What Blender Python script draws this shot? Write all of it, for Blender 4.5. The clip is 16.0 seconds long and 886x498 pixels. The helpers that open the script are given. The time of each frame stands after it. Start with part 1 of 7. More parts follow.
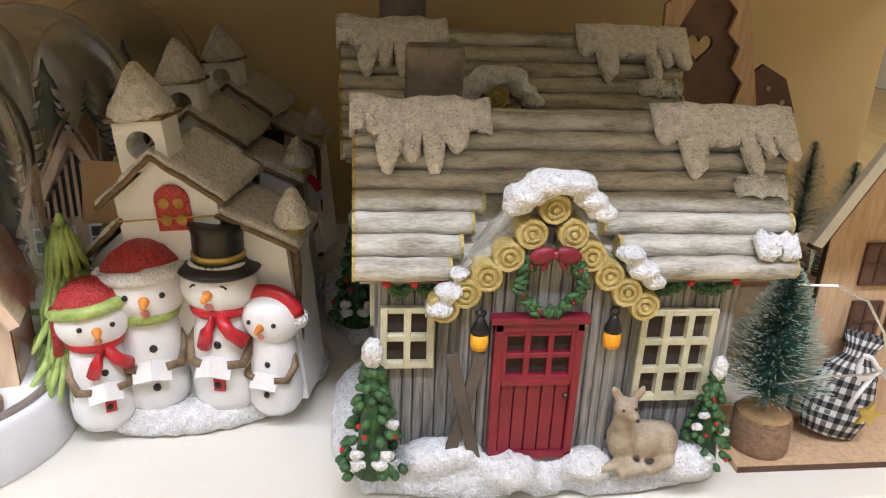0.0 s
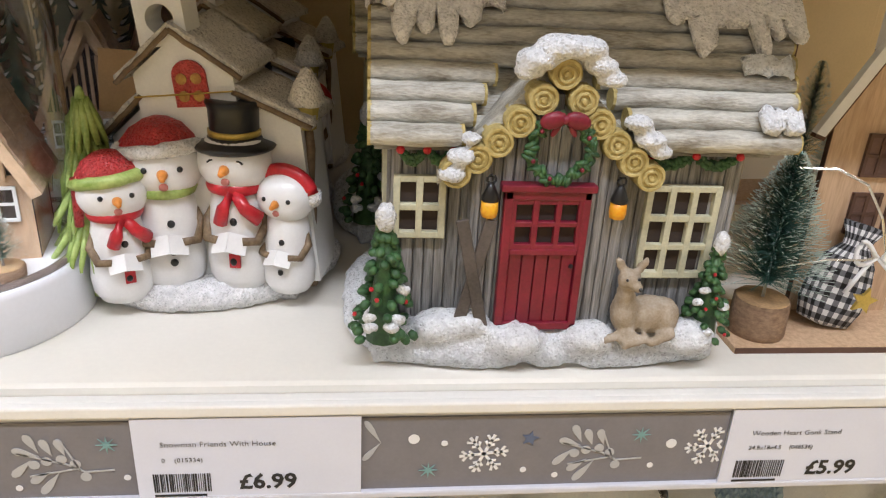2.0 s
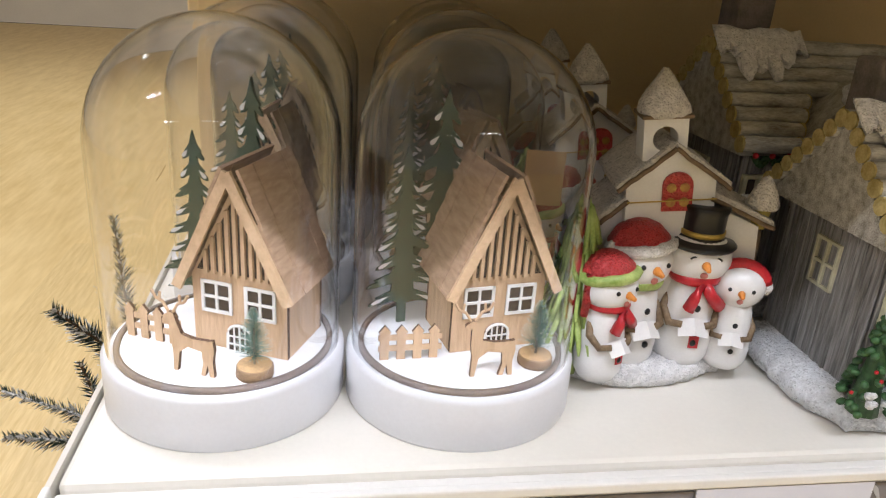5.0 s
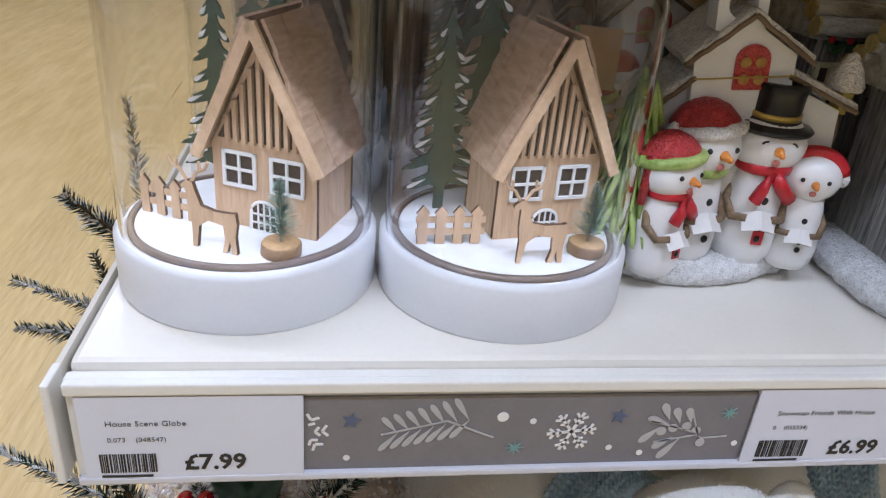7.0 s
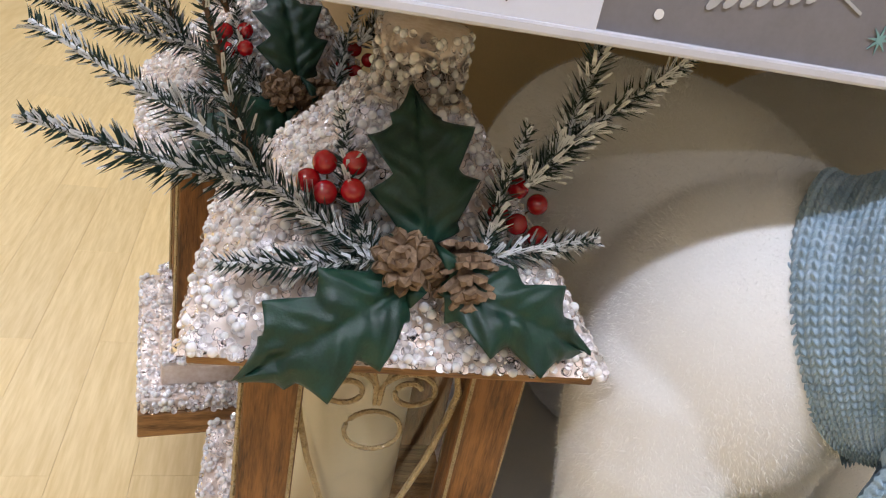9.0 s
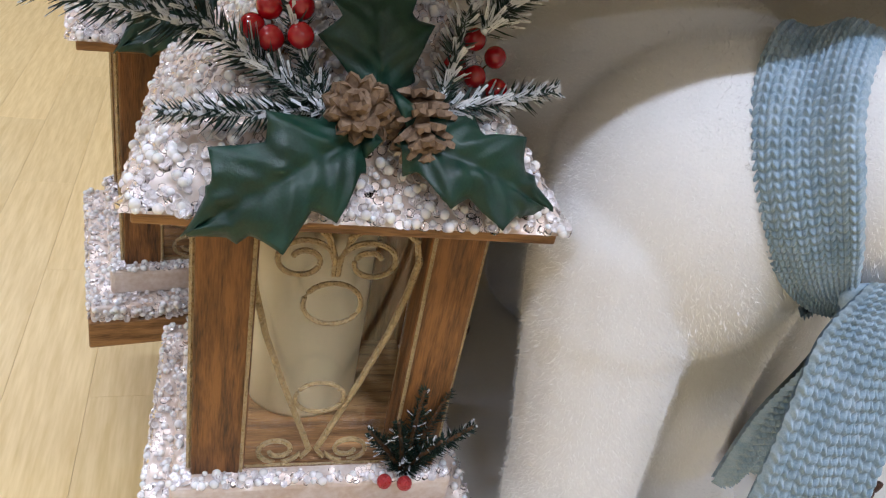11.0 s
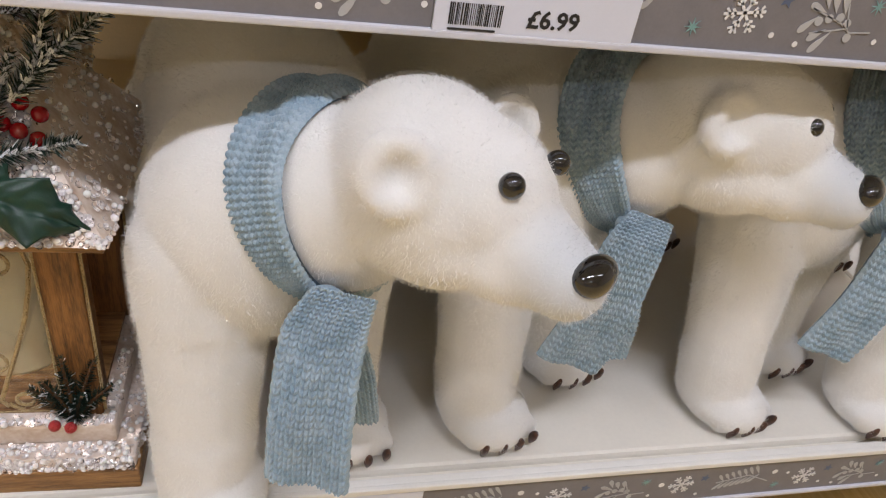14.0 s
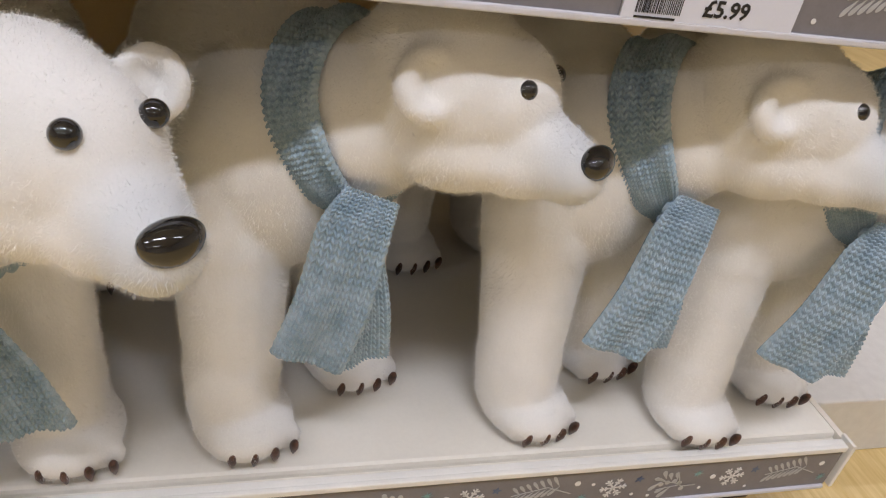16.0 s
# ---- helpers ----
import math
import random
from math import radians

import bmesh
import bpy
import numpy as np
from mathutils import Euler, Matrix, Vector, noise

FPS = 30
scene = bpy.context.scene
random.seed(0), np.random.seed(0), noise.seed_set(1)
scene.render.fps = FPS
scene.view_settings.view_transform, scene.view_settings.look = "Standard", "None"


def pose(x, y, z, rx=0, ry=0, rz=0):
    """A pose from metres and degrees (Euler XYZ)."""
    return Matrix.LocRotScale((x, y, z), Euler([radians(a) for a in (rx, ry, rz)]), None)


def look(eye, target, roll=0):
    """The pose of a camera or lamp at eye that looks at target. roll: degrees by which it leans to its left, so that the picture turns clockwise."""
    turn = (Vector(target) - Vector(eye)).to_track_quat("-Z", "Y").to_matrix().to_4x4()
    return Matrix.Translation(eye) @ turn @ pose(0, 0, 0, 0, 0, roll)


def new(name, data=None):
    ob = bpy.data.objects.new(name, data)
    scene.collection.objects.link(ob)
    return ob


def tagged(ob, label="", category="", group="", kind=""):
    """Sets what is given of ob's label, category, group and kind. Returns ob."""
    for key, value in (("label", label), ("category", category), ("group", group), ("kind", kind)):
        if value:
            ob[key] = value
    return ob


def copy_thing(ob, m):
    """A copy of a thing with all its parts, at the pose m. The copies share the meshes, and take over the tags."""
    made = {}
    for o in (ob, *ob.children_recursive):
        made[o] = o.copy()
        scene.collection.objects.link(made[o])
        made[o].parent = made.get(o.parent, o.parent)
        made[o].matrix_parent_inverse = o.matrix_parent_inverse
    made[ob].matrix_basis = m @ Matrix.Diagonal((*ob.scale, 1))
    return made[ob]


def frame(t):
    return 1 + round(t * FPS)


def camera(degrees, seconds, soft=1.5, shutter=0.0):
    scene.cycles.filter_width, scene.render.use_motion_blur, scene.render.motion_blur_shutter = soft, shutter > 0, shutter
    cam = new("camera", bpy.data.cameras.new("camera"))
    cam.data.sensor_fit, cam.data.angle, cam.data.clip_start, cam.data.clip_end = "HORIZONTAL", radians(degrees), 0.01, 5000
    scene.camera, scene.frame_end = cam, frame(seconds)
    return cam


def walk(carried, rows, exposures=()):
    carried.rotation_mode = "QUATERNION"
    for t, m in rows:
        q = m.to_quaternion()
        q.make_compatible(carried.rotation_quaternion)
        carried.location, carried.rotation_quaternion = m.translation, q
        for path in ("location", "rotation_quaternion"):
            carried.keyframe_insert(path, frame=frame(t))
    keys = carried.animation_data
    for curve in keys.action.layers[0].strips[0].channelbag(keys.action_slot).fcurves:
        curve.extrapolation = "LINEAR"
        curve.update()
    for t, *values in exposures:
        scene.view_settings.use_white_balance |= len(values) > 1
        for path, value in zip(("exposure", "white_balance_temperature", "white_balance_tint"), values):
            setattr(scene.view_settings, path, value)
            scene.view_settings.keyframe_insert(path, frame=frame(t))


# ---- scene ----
cam = camera(62.0, 16.0, 1.2)
PATH = [
    (0, (0.116, -0.276, 0.864), (0.335, 1.579, 0.15), 2.3),
    (0.5, (0.109, -0.281, 0.864), (0.347, 1.566, 0.133), 2.4),
    (1, (0.111, -0.285, 0.863), (0.343, 1.548, 0.097), 2.5),
    (1.5, (0.108, -0.298, 0.831), (0.329, 1.526, 0.04), 2.9),
    (2, (0.11, -0.303, 0.824), (0.326, 1.517, 0.023), 3.2),
    (2.5, (0.108, -0.307, 0.826), (0.313, 1.512, 0.019), 3.6),
    (3, (0.102, -0.302, 0.856), (0.31, 1.521, 0.062), 3.7),
    (3.5, (0.007, -0.307, 0.885), (0.237, 1.535, 0.14), 4.1),
    (4, (-0.113, -0.291, 0.902), (0.181, 1.542, 0.158), 4.6),
    (4.5, (-0.18, -0.306, 0.889), (0.137, 1.528, 0.158), 4.6),
    (4.7, (-0.197, -0.308, 0.879), (0.127, 1.527, 0.154), 4.2),
    (6.8, (-0.218, -0.281, 0.821), (0.067, 1.494, -0.055), 4.8),
    (7, (-0.214, -0.28, 0.82), (0.069, 1.484, -0.078), 5.1),
    (7.5, (-0.209, -0.278, 0.822), (0.074, 1.46, -0.128), 5.8),
    (8, (-0.236, -0.256, 0.761), (0.059, 1.446, -0.248), 7.9),
    (8.5, (-0.314, -0.217, 0.648), (0.096, 1.482, -0.325), 12.1),
    (9, (-0.328, -0.226, 0.589), (0.175, 1.491, -0.306), 11.9),
    (9.5, (-0.327, -0.232, 0.571), (0.25, 1.492, -0.263), 11.0),
    (10, (-0.324, -0.236, 0.569), (0.283, 1.489, -0.243), 10.7),
    (10.2, (-0.323, -0.236, 0.562), (0.295, 1.475, -0.269), 11.1),
    (12.3, (-0.326, -0.251, 0.546), (0.272, 1.261, -0.619), 13.2),
    (12.5, (-0.33, -0.258, 0.553), (0.264, 1.257, -0.609), 13.0),
    (13, (-0.28, -0.301, 0.617), (0.307, 1.224, -0.537), 12.1),
    (13.5, (-0.193, -0.347, 0.655), (0.38, 1.19, -0.489), 11.0),
    (14, (-0.085, -0.36, 0.678), (0.404, 1.207, -0.466), 10.2),
    (14.5, (-0.041, -0.376, 0.682), (0.451, 1.205, -0.441), 10.7),
    (15, (-0.015, -0.393, 0.673), (0.508, 1.196, -0.423), 11.2),
    (15.5, (0.053, -0.379, 0.663), (0.586, 1.215, -0.422), 10.9),
    (16, (0.108, -0.37, 0.652), (0.632, 1.226, -0.434), 10.5),
]
EXPOSURES = [(0.0, 0.34, 6150, 11), (1.5, 0.20, 6150, 10), (3.0, 0.14, 6150, 10), (4.5, 0.10, 6200, 10), (7.0, -0.32, 5450, 11), (8.2, -0.20, 5700, 12), (9.0, 0.06, 5750, 12), (9.5, 0.08, 5450, 11), (12.5, -0.14, 5600, 12), (14.0, -0.14, 6150, 13), (16.0, -0.14, 6200, 13)]
walk(cam, [(t, look(eye, target, roll)) for t, eye, target, roll in PATH], EXPOSURES)

# ---------------------------------------------------------------- room and light
world = bpy.data.worlds.new("shop_air")
scene.world = world
world.use_nodes = True
world.node_tree.nodes["Background"].inputs[0].default_value = (0.92, 0.89, 0.90, 1)
world.node_tree.nodes["Background"].inputs[1].default_value = 0.05


def tube_lamp(x, y, z, length, width, watts):
    data = bpy.data.lights.new("ceiling_tube", "AREA")
    data.shape, data.size, data.size_y, data.energy = "RECTANGLE", length, width, watts
    data.color = (0.86, 0.875, 0.95)
    ob = new("ceiling_tube", data)
    ob.location = (x, y, z)
    return ob


LAMP_W = 26.0
for lx, ly, lw in ((0.1, -1.10, 1.85), (-2.2, -1.15, 1.15), (2.6, -1.15, 0.6), (0.1, -3.6, 0.65), (-2.6, -3.6, 0.5), (-1.5, 0.9, 1.4), (-1.6, 3.6, 1.6), (2.2, 1.6, 0.8)):
    tube_lamp(lx, ly, 2.78, 1.5, 0.10, LAMP_W * lw)

# ---------------------------------------------------------------- materials


def mat(name, color, rough=0.6, metal=0.0, vary=0.12, scale=60.0, bump=0.15, fine=600.0, color2=None, mask=0.5, sheen=0.0, coat=0.0, stretch=(1, 1, 1), sub=0.0):
    """Principled surface with colour variation at two scales and a fine relief."""
    m = bpy.data.materials.new(name)
    m.use_nodes = True
    nt = m.node_tree
    p = nt.nodes["Principled BSDF"]
    tc = nt.nodes.new("ShaderNodeTexCoord")
    mp = nt.nodes.new("ShaderNodeMapping")
    mp.inputs["Scale"].default_value = stretch
    nt.links.new(tc.outputs["Object"], mp.inputs[0])
    big = nt.nodes.new("ShaderNodeTexNoise")
    big.inputs["Scale"].default_value, big.inputs["Detail"].default_value = scale, 5
    small = nt.nodes.new("ShaderNodeTexNoise")
    small.inputs["Scale"].default_value, small.inputs["Detail"].default_value = fine, 3
    for n in (big, small):
        nt.links.new(mp.outputs[0], n.inputs["Vector"])
    mixv = nt.nodes.new("ShaderNodeMath")
    mixv.operation = "MULTIPLY_ADD"
    mixv.inputs[1].default_value, mixv.inputs[2].default_value = 0.35, 0.0
    nt.links.new(small.outputs[0], mixv.inputs[0])
    add = nt.nodes.new("ShaderNodeMath")
    add.operation = "MULTIPLY_ADD"
    add.inputs[1].default_value = 0.65
    nt.links.new(big.outputs[0], add.inputs[0])
    nt.links.new(mixv.outputs[0], add.inputs[2])
    ramp = nt.nodes.new("ShaderNodeValToRGB")
    c = Vector(color)
    lo = [max(0, v * (1 - vary)) for v in c] if color2 is None else color
    hi = [min(1, v * (1 + vary)) for v in c] if color2 is None else color2
    ramp.color_ramp.elements[0].position, ramp.color_ramp.elements[1].position = mask - 0.14, mask + 0.14
    ramp.color_ramp.elements[0].color, ramp.color_ramp.elements[1].color = (*lo, 1), (*hi, 1)
    nt.links.new(add.outputs[0], ramp.inputs[0])
    nt.links.new(ramp.outputs[0], p.inputs["Base Color"])
    p.inputs["Roughness"].default_value, p.inputs["Metallic"].default_value = rough, metal
    p.inputs["Sheen Weight"].default_value = sheen
    p.inputs["Coat Weight"].default_value = coat
    if sub:
        p.inputs["Subsurface Weight"].default_value = sub
        p.inputs["Subsurface Radius"].default_value = (0.006, 0.005, 0.004)
    if bump:
        b = nt.nodes.new("ShaderNodeBump")
        b.inputs["Strength"].default_value, b.inputs["Distance"].default_value = bump, 0.002
        nt.links.new(add.outputs[0], b.inputs["Height"])
        nt.links.new(b.outputs[0], p.inputs["Normal"])
    return m


def glitter(name, color, rough=0.7, size=900.0):
    """Painted snow with tiny mirror flakes in it."""
    m = mat(name, color, rough, vary=0.16, scale=260, bump=0.8, fine=800)
    nt = m.node_tree
    p = nt.nodes["Principled BSDF"]
    grain = nt.nodes.new("ShaderNodeTexVoronoi")
    grain.inputs["Scale"].default_value = 620.0
    nt.links.new(nt.nodes["Texture Coordinate"].outputs["Object"], grain.inputs["Vector"])
    gb = nt.nodes.new("ShaderNodeBump")
    gb.invert = True
    gb.inputs["Strength"].default_value, gb.inputs["Distance"].default_value = 0.75, 0.0012
    nt.links.new(grain.outputs["Distance"], gb.inputs["Height"])
    nt.links.new(nt.nodes["Bump"].outputs[0], gb.inputs["Normal"])
    nt.links.new(gb.outputs[0], p.inputs["Normal"])
    v = nt.nodes.new("ShaderNodeTexVoronoi")
    v.inputs["Scale"].default_value = size
    tc = nt.nodes["Texture Coordinate"]
    nt.links.new(tc.outputs["Object"], v.inputs["Vector"])
    sep = nt.nodes.new("ShaderNodeSeparateColor")
    nt.links.new(v.outputs["Color"], sep.inputs[0])
    gt = nt.nodes.new("ShaderNodeMath")
    gt.operation = "GREATER_THAN"
    gt.inputs[1].default_value = 0.90
    nt.links.new(sep.outputs[0], gt.inputs[0])
    r = nt.nodes.new("ShaderNodeMapRange")
    r.inputs["To Min"].default_value, r.inputs["To Max"].default_value = rough, 0.12
    nt.links.new(gt.outputs[0], r.inputs[0])
    nt.links.new(r.outputs[0], p.inputs["Roughness"])
    half = nt.nodes.new("ShaderNodeMath")
    half.operation = "MULTIPLY"
    half.inputs[1].default_value = 0.15
    nt.links.new(gt.outputs[0], half.inputs[0])
    nt.links.new(half.outputs[0], p.inputs["Metallic"])
    return m


def wood(name, dark, light, stretch=(30, 30, 3), rough=0.6, bump=0.2):
    """Wood whose grain runs along the axis with the small stretch."""
    return mat(name, dark, rough, color2=light, scale=8, fine=26, bump=bump, stretch=stretch, mask=0.48)


def clear(name, rough=0.0, tint=(1, 1, 1), ior=1.45):
    m = bpy.data.materials.new(name)
    m.use_nodes = True
    p = m.node_tree.nodes["Principled BSDF"]
    p.inputs["Base Color"].default_value = (*tint, 1)
    p.inputs["Transmission Weight"].default_value = 1.0
    p.inputs["Roughness"].default_value, p.inputs["IOR"].default_value = rough, ior
    return m


SHELF = mat("shelf_enamel", (0.80, 0.76, 0.68), 0.28, vary=0.03, scale=14, bump=0.02, fine=300, coat=0.2)
BACK = mat("back_panel_paint", (0.72, 0.56, 0.31), 0.55, vary=0.05, scale=10, bump=0.03, fine=400)
RAIL = mat("rail_plastic", (0.80, 0.78, 0.74), 0.35, vary=0.04, scale=30, bump=0.03, fine=500)
INSERT = mat("grey_card", (0.20, 0.19, 0.205), 0.55, vary=0.06, scale=60, bump=0.02)
PRINT_WHITE = mat("white_print", (0.80, 0.79, 0.80), 0.5, vary=0.03, bump=0.0)
PRINT_PALE = mat("pale_grey_print", (0.46, 0.46, 0.47), 0.5, vary=0.04, bump=0.0)
PRINT_TEAL = mat("teal_print", (0.20, 0.36, 0.36), 0.5, vary=0.04, bump=0.0)
PRINT_BLUE = mat("slate_blue_print", (0.10, 0.13, 0.22), 0.5, vary=0.04, bump=0.0)
CARD = mat("tag_card", (0.70, 0.72, 0.83), 0.45, vary=0.02, scale=30, bump=0.02)
INK = mat("black_ink", (0.015, 0.015, 0.018), 0.5, vary=0.1, bump=0.0)
PAINT = mat("wall_paint", (0.72, 0.68, 0.6), 0.8, vary=0.04, scale=3, bump=0.05, fine=60)
FLOORWOOD = wood("maple_floor", (0.66, 0.47, 0.185), (0.80, 0.61, 0.29), (3, 0.45, 3), 0.42, 0.05)

# ---------------------------------------------------------------- mesh helpers


def part(name, bm, material, parent=None, label="", smooth=False):
    me = bpy.data.meshes.new(name)
    if smooth:
        for f in bm.faces:
            f.smooth = True
    bm.to_mesh(me)
    bm.free()
    for m in material if isinstance(material, (list, tuple)) else (material,):
        me.materials.append(m)
    ob = new(name, me)
    ob.parent = parent
    if label:
        tagged(ob, label)
    return ob


def thing(name, label, category, at=(0, 0, 0), turn=0.0, group=""):
    ob = new(name)
    ob.empty_display_size = 0.02
    ob.matrix_basis = pose(*at, 0, 0, turn)
    return tagged(ob, label, category, group)


def fresh():
    return bmesh.new()


def box(bm, x0, x1, y0, y1, z0, z1, bevel=0.0, m=None):
    r = bmesh.ops.create_cube(bm, size=1.0)["verts"]
    bmesh.ops.transform(bm, matrix=Matrix.LocRotScale(((x0 + x1) / 2, (y0 + y1) / 2, (z0 + z1) / 2), None, (x1 - x0, y1 - y0, z1 - z0)), verts=r)
    if bevel:
        es = list({e for v in r for e in v.link_edges})
        out = bmesh.ops.bevel(bm, geom=es, offset=bevel, segments=2, affect="EDGES", profile=0.5)
        r = list({v for f in out["faces"] for v in f.verts} | {v for v in r if v.is_valid})
    if m is not None:
        bmesh.ops.transform(bm, matrix=m, verts=r)
    return r


def ball(bm, c, r, rot=(0, 0, 0), seg=16, rings=10):
    v = bmesh.ops.create_uvsphere(bm, u_segments=seg, v_segments=rings, radius=1.0)["verts"]
    r = (r, r, r) if isinstance(r, (int, float)) else r
    bmesh.ops.transform(bm, matrix=Matrix.LocRotScale(c, Euler([radians(a) for a in rot]), r), verts=v)
    return v


def rod(bm, a, b, r0, r1=None, seg=10, caps=True):
    a, b = Vector(a), Vector(b)
    r1 = r0 if r1 is None else r1
    v = bmesh.ops.create_cone(bm, cap_ends=caps, segments=seg, radius1=r0, radius2=max(r1, 1e-5), depth=(b - a).length)["verts"]
    q = (b - a).to_track_quat("Z", "Y")
    bmesh.ops.transform(bm, matrix=Matrix.LocRotScale((a + b) / 2, q, None), verts=v)
    return v


def lathe(bm, profile, c=(0, 0, 0), seg=32, sx=1.0, sy=1.0, close=False):
    rings = []
    for r, z in profile:
        rings.append([bm.verts.new((c[0] + sx * r * math.cos(2 * math.pi * k / seg), c[1] + sy * r * math.sin(2 * math.pi * k / seg), c[2] + z)) for k in range(seg)])
    pairs = list(zip(rings, rings[1:])) + ([(rings[-1], rings[0])] if close else [])
    for a, b in pairs:
        for k in range(seg):
            bm.faces.new((a[k], a[(k + 1) % seg], b[(k + 1) % seg], b[k]))
    if not close:
        if profile[0][0] > 1e-6:
            bm.faces.new(list(reversed(rings[0])))
        if profile[-1][0] > 1e-6:
            bm.faces.new(rings[-1])
    return [v for r in rings for v in r]


def prism(bm, outline, depth, m=None):
    """A flat outline in x and z, given thickness along y from 0 to depth."""
    front = [bm.verts.new((x, 0, z)) for x, z in outline]
    back = [bm.verts.new((x, depth, z)) for x, z in outline]
    bm.faces.new(front)
    bm.faces.new(list(reversed(back)))
    n = len(front)
    for k in range(n):
        bm.faces.new((front[(k + 1) % n], front[k], back[k], back[(k + 1) % n])).material_index = 1
    vs = front + back
    if m is not None:
        bmesh.ops.transform(bm, matrix=m, verts=vs)
    return vs


def tube(bm, pts, r, seg=6, r_end=None):
    pts = [Vector(p) for p in pts]
    rings = []
    for i, p in enumerate(pts):
        d = (pts[min(i + 1, len(pts) - 1)] - pts[max(i - 1, 0)]).normalized()
        a = d.orthogonal().normalized() if abs(d.z) > 0.9 else d.cross(Vector((0, 0, 1))).normalized()
        b = d.cross(a)
        rr = r if r_end is None else r + (r_end - r) * i / max(1, len(pts) - 1)
        rings.append([bm.verts.new(p + rr * (math.cos(2 * math.pi * k / seg) * a + math.sin(2 * math.pi * k / seg) * b)) for k in range(seg)])
    for u, v in zip(rings, rings[1:]):
        for k in range(seg):
            bm.faces.new((u[k], u[(k + 1) % seg], v[(k + 1) % seg], v[k]))
    bm.faces.new(list(reversed(rings[0])))
    bm.faces.new(rings[-1])
    return [v for r_ in rings for v in r_]


def rough_up(bm, amount, scale, verts=None):
    bm.normal_update()
    for v in verts or list(bm.verts):
        v.co += v.normal * amount * noise.fractal(v.co * scale, 0.8, 2.0, 3)


def melt(bm, voxel, smooth=8, factor=0.5, decimate=0.0):
    """Fuse overlapping pieces of a bmesh into one smooth skin."""
    me = bpy.data.meshes.new("melt")
    bm.to_mesh(me)
    bm.free()
    ob = new("melt", me)
    r = ob.modifiers.new("r", "REMESH")
    r.mode, r.voxel_size = "VOXEL", voxel
    s = ob.modifiers.new("s", "SMOOTH")
    s.factor, s.iterations = factor, smooth
    if decimate:
        d = ob.modifiers.new("d", "DECIMATE")
        d.ratio = decimate
    deps = bpy.context.evaluated_depsgraph_get()
    made = bpy.data.meshes.new_from_object(ob.evaluated_get(deps))
    out = bmesh.new()
    out.from_mesh(made)
    bpy.data.objects.remove(ob)
    bpy.data.meshes.remove(me)
    bpy.data.meshes.remove(made)
    for f in out.faces:
        f.smooth = True
    return out


def word(text, size, x, z, y, material, parent, name="lettering", bold=0.0, align="LEFT"):
    """Lettering that stands on the plane y, read from the front."""
    cu = bpy.data.curves.new("w", "FONT")
    cu.body, cu.size, cu.align_x, cu.resolution_u, cu.offset = text, size, align, 2, bold
    cu.extrude = 0.00008
    ob = new("w", cu)
    me = bpy.data.meshes.new_from_object(ob.evaluated_get(bpy.context.evaluated_depsgraph_get()))
    bpy.data.objects.remove(ob)
    me.transform(Matrix.Translation((x, y, z)) @ pose(0, 0, 0, 90))
    me.materials.clear()
    me.materials.append(material)
    o = new(name, me)
    o.parent = parent
    return o

# ---------------------------------------------------------------- the room
FLOOR_Z, LOW_Z, MID_Z, TOP_Z = 0.04, 0.178, 0.607, 0.922
bm = fresh()
box(bm, -4.5, 4.5, -5.5, 7.5, FLOOR_Z - 0.06, FLOOR_Z - 0.004)
tagged(part("floor", bm, FLOORWOOD), "pale yellow maple floor of the shop", kind="structure")
bm = fresh()
box(bm, -4.5, 4.5, -5.5, 7.5, 2.85, 2.95)
tagged(part("ceiling", bm, PAINT), "plain off-white shop ceiling", kind="structure")
for nm, b in (("wall_north", (-4.5, 4.5, 7.5, 7.6)), ("wall_south", (-4.5, 4.5, -5.6, -5.5)), ("wall_west", (-4.6, -4.5, -5.5, 7.5)), ("wall_east", (4.5, 4.6, -5.5, 7.5))):
    bm = fresh()
    box(bm, *b, FLOOR_Z, 2.85)
    tagged(part(nm, bm, PAINT), "plain painted shop wall", kind="structure")

X0, X1, DEPTH = -0.337, 0.663, 0.47


def shelf_board(z, thick=0.028):
    bm = fresh()
    box(bm, X0, X1, 0.017, DEPTH, z - thick, z, 0.004)
    box(bm, X0, X1, 0.010, 0.030, z - 0.052, z - 0.008, 0.002)
    return bm


gondola = thing("shelf_unit", "cream enamelled metal shop shelving with three decks", "shelf")
for z in (LOW_Z, MID_Z, TOP_Z):
    part("shelf_board", shelf_board(z), SHELF, gondola)
bm = fresh()
box(bm, X0, X1, DEPTH, DEPTH + 0.02, FLOOR_Z, 1.5, 0.002)
part("back_panel", bm, BACK, gondola, "cream back panel in slatted sheets")
for k in range(4):
    bm = fresh()
    zz = 0.33 + 0.27 * k
    box(bm, X0 + 0.01, X1 - 0.01, DEPTH - 0.003, DEPTH + 0.001, zz, zz + 0.266, 0.001)
    part("panel_sheet", bm, BACK, gondola)
bm = fresh()
box(bm, X0 + 0.02, X1 - 0.02, 0.05, DEPTH, FLOOR_Z, LOW_Z - 0.045, 0.002)
part("plinth", bm, mat("dark_plinth", (0.06, 0.03, 0.02), 0.6), gondola, "dark kick plinth")
for x in (X0 - 0.006, X1 + 0.001):
    for z in (LOW_Z, MID_Z, TOP_Z):
        bm = fresh()
        prism(bm, [(0, -0.03), (0.004, -0.052), (0.004, 0.0), (0, -0.002)], 0.44, pose(x, 0.012, z))
        part("shelf_bracket", bm, SHELF, gondola)
        bm = fresh()
        box(bm, x + 0.001, x + 0.005, -0.004, 0.014, z - 0.055, z + 0.002, 0.001)
        part("end_cap", bm, RAIL, gondola, "pale plastic end cap")


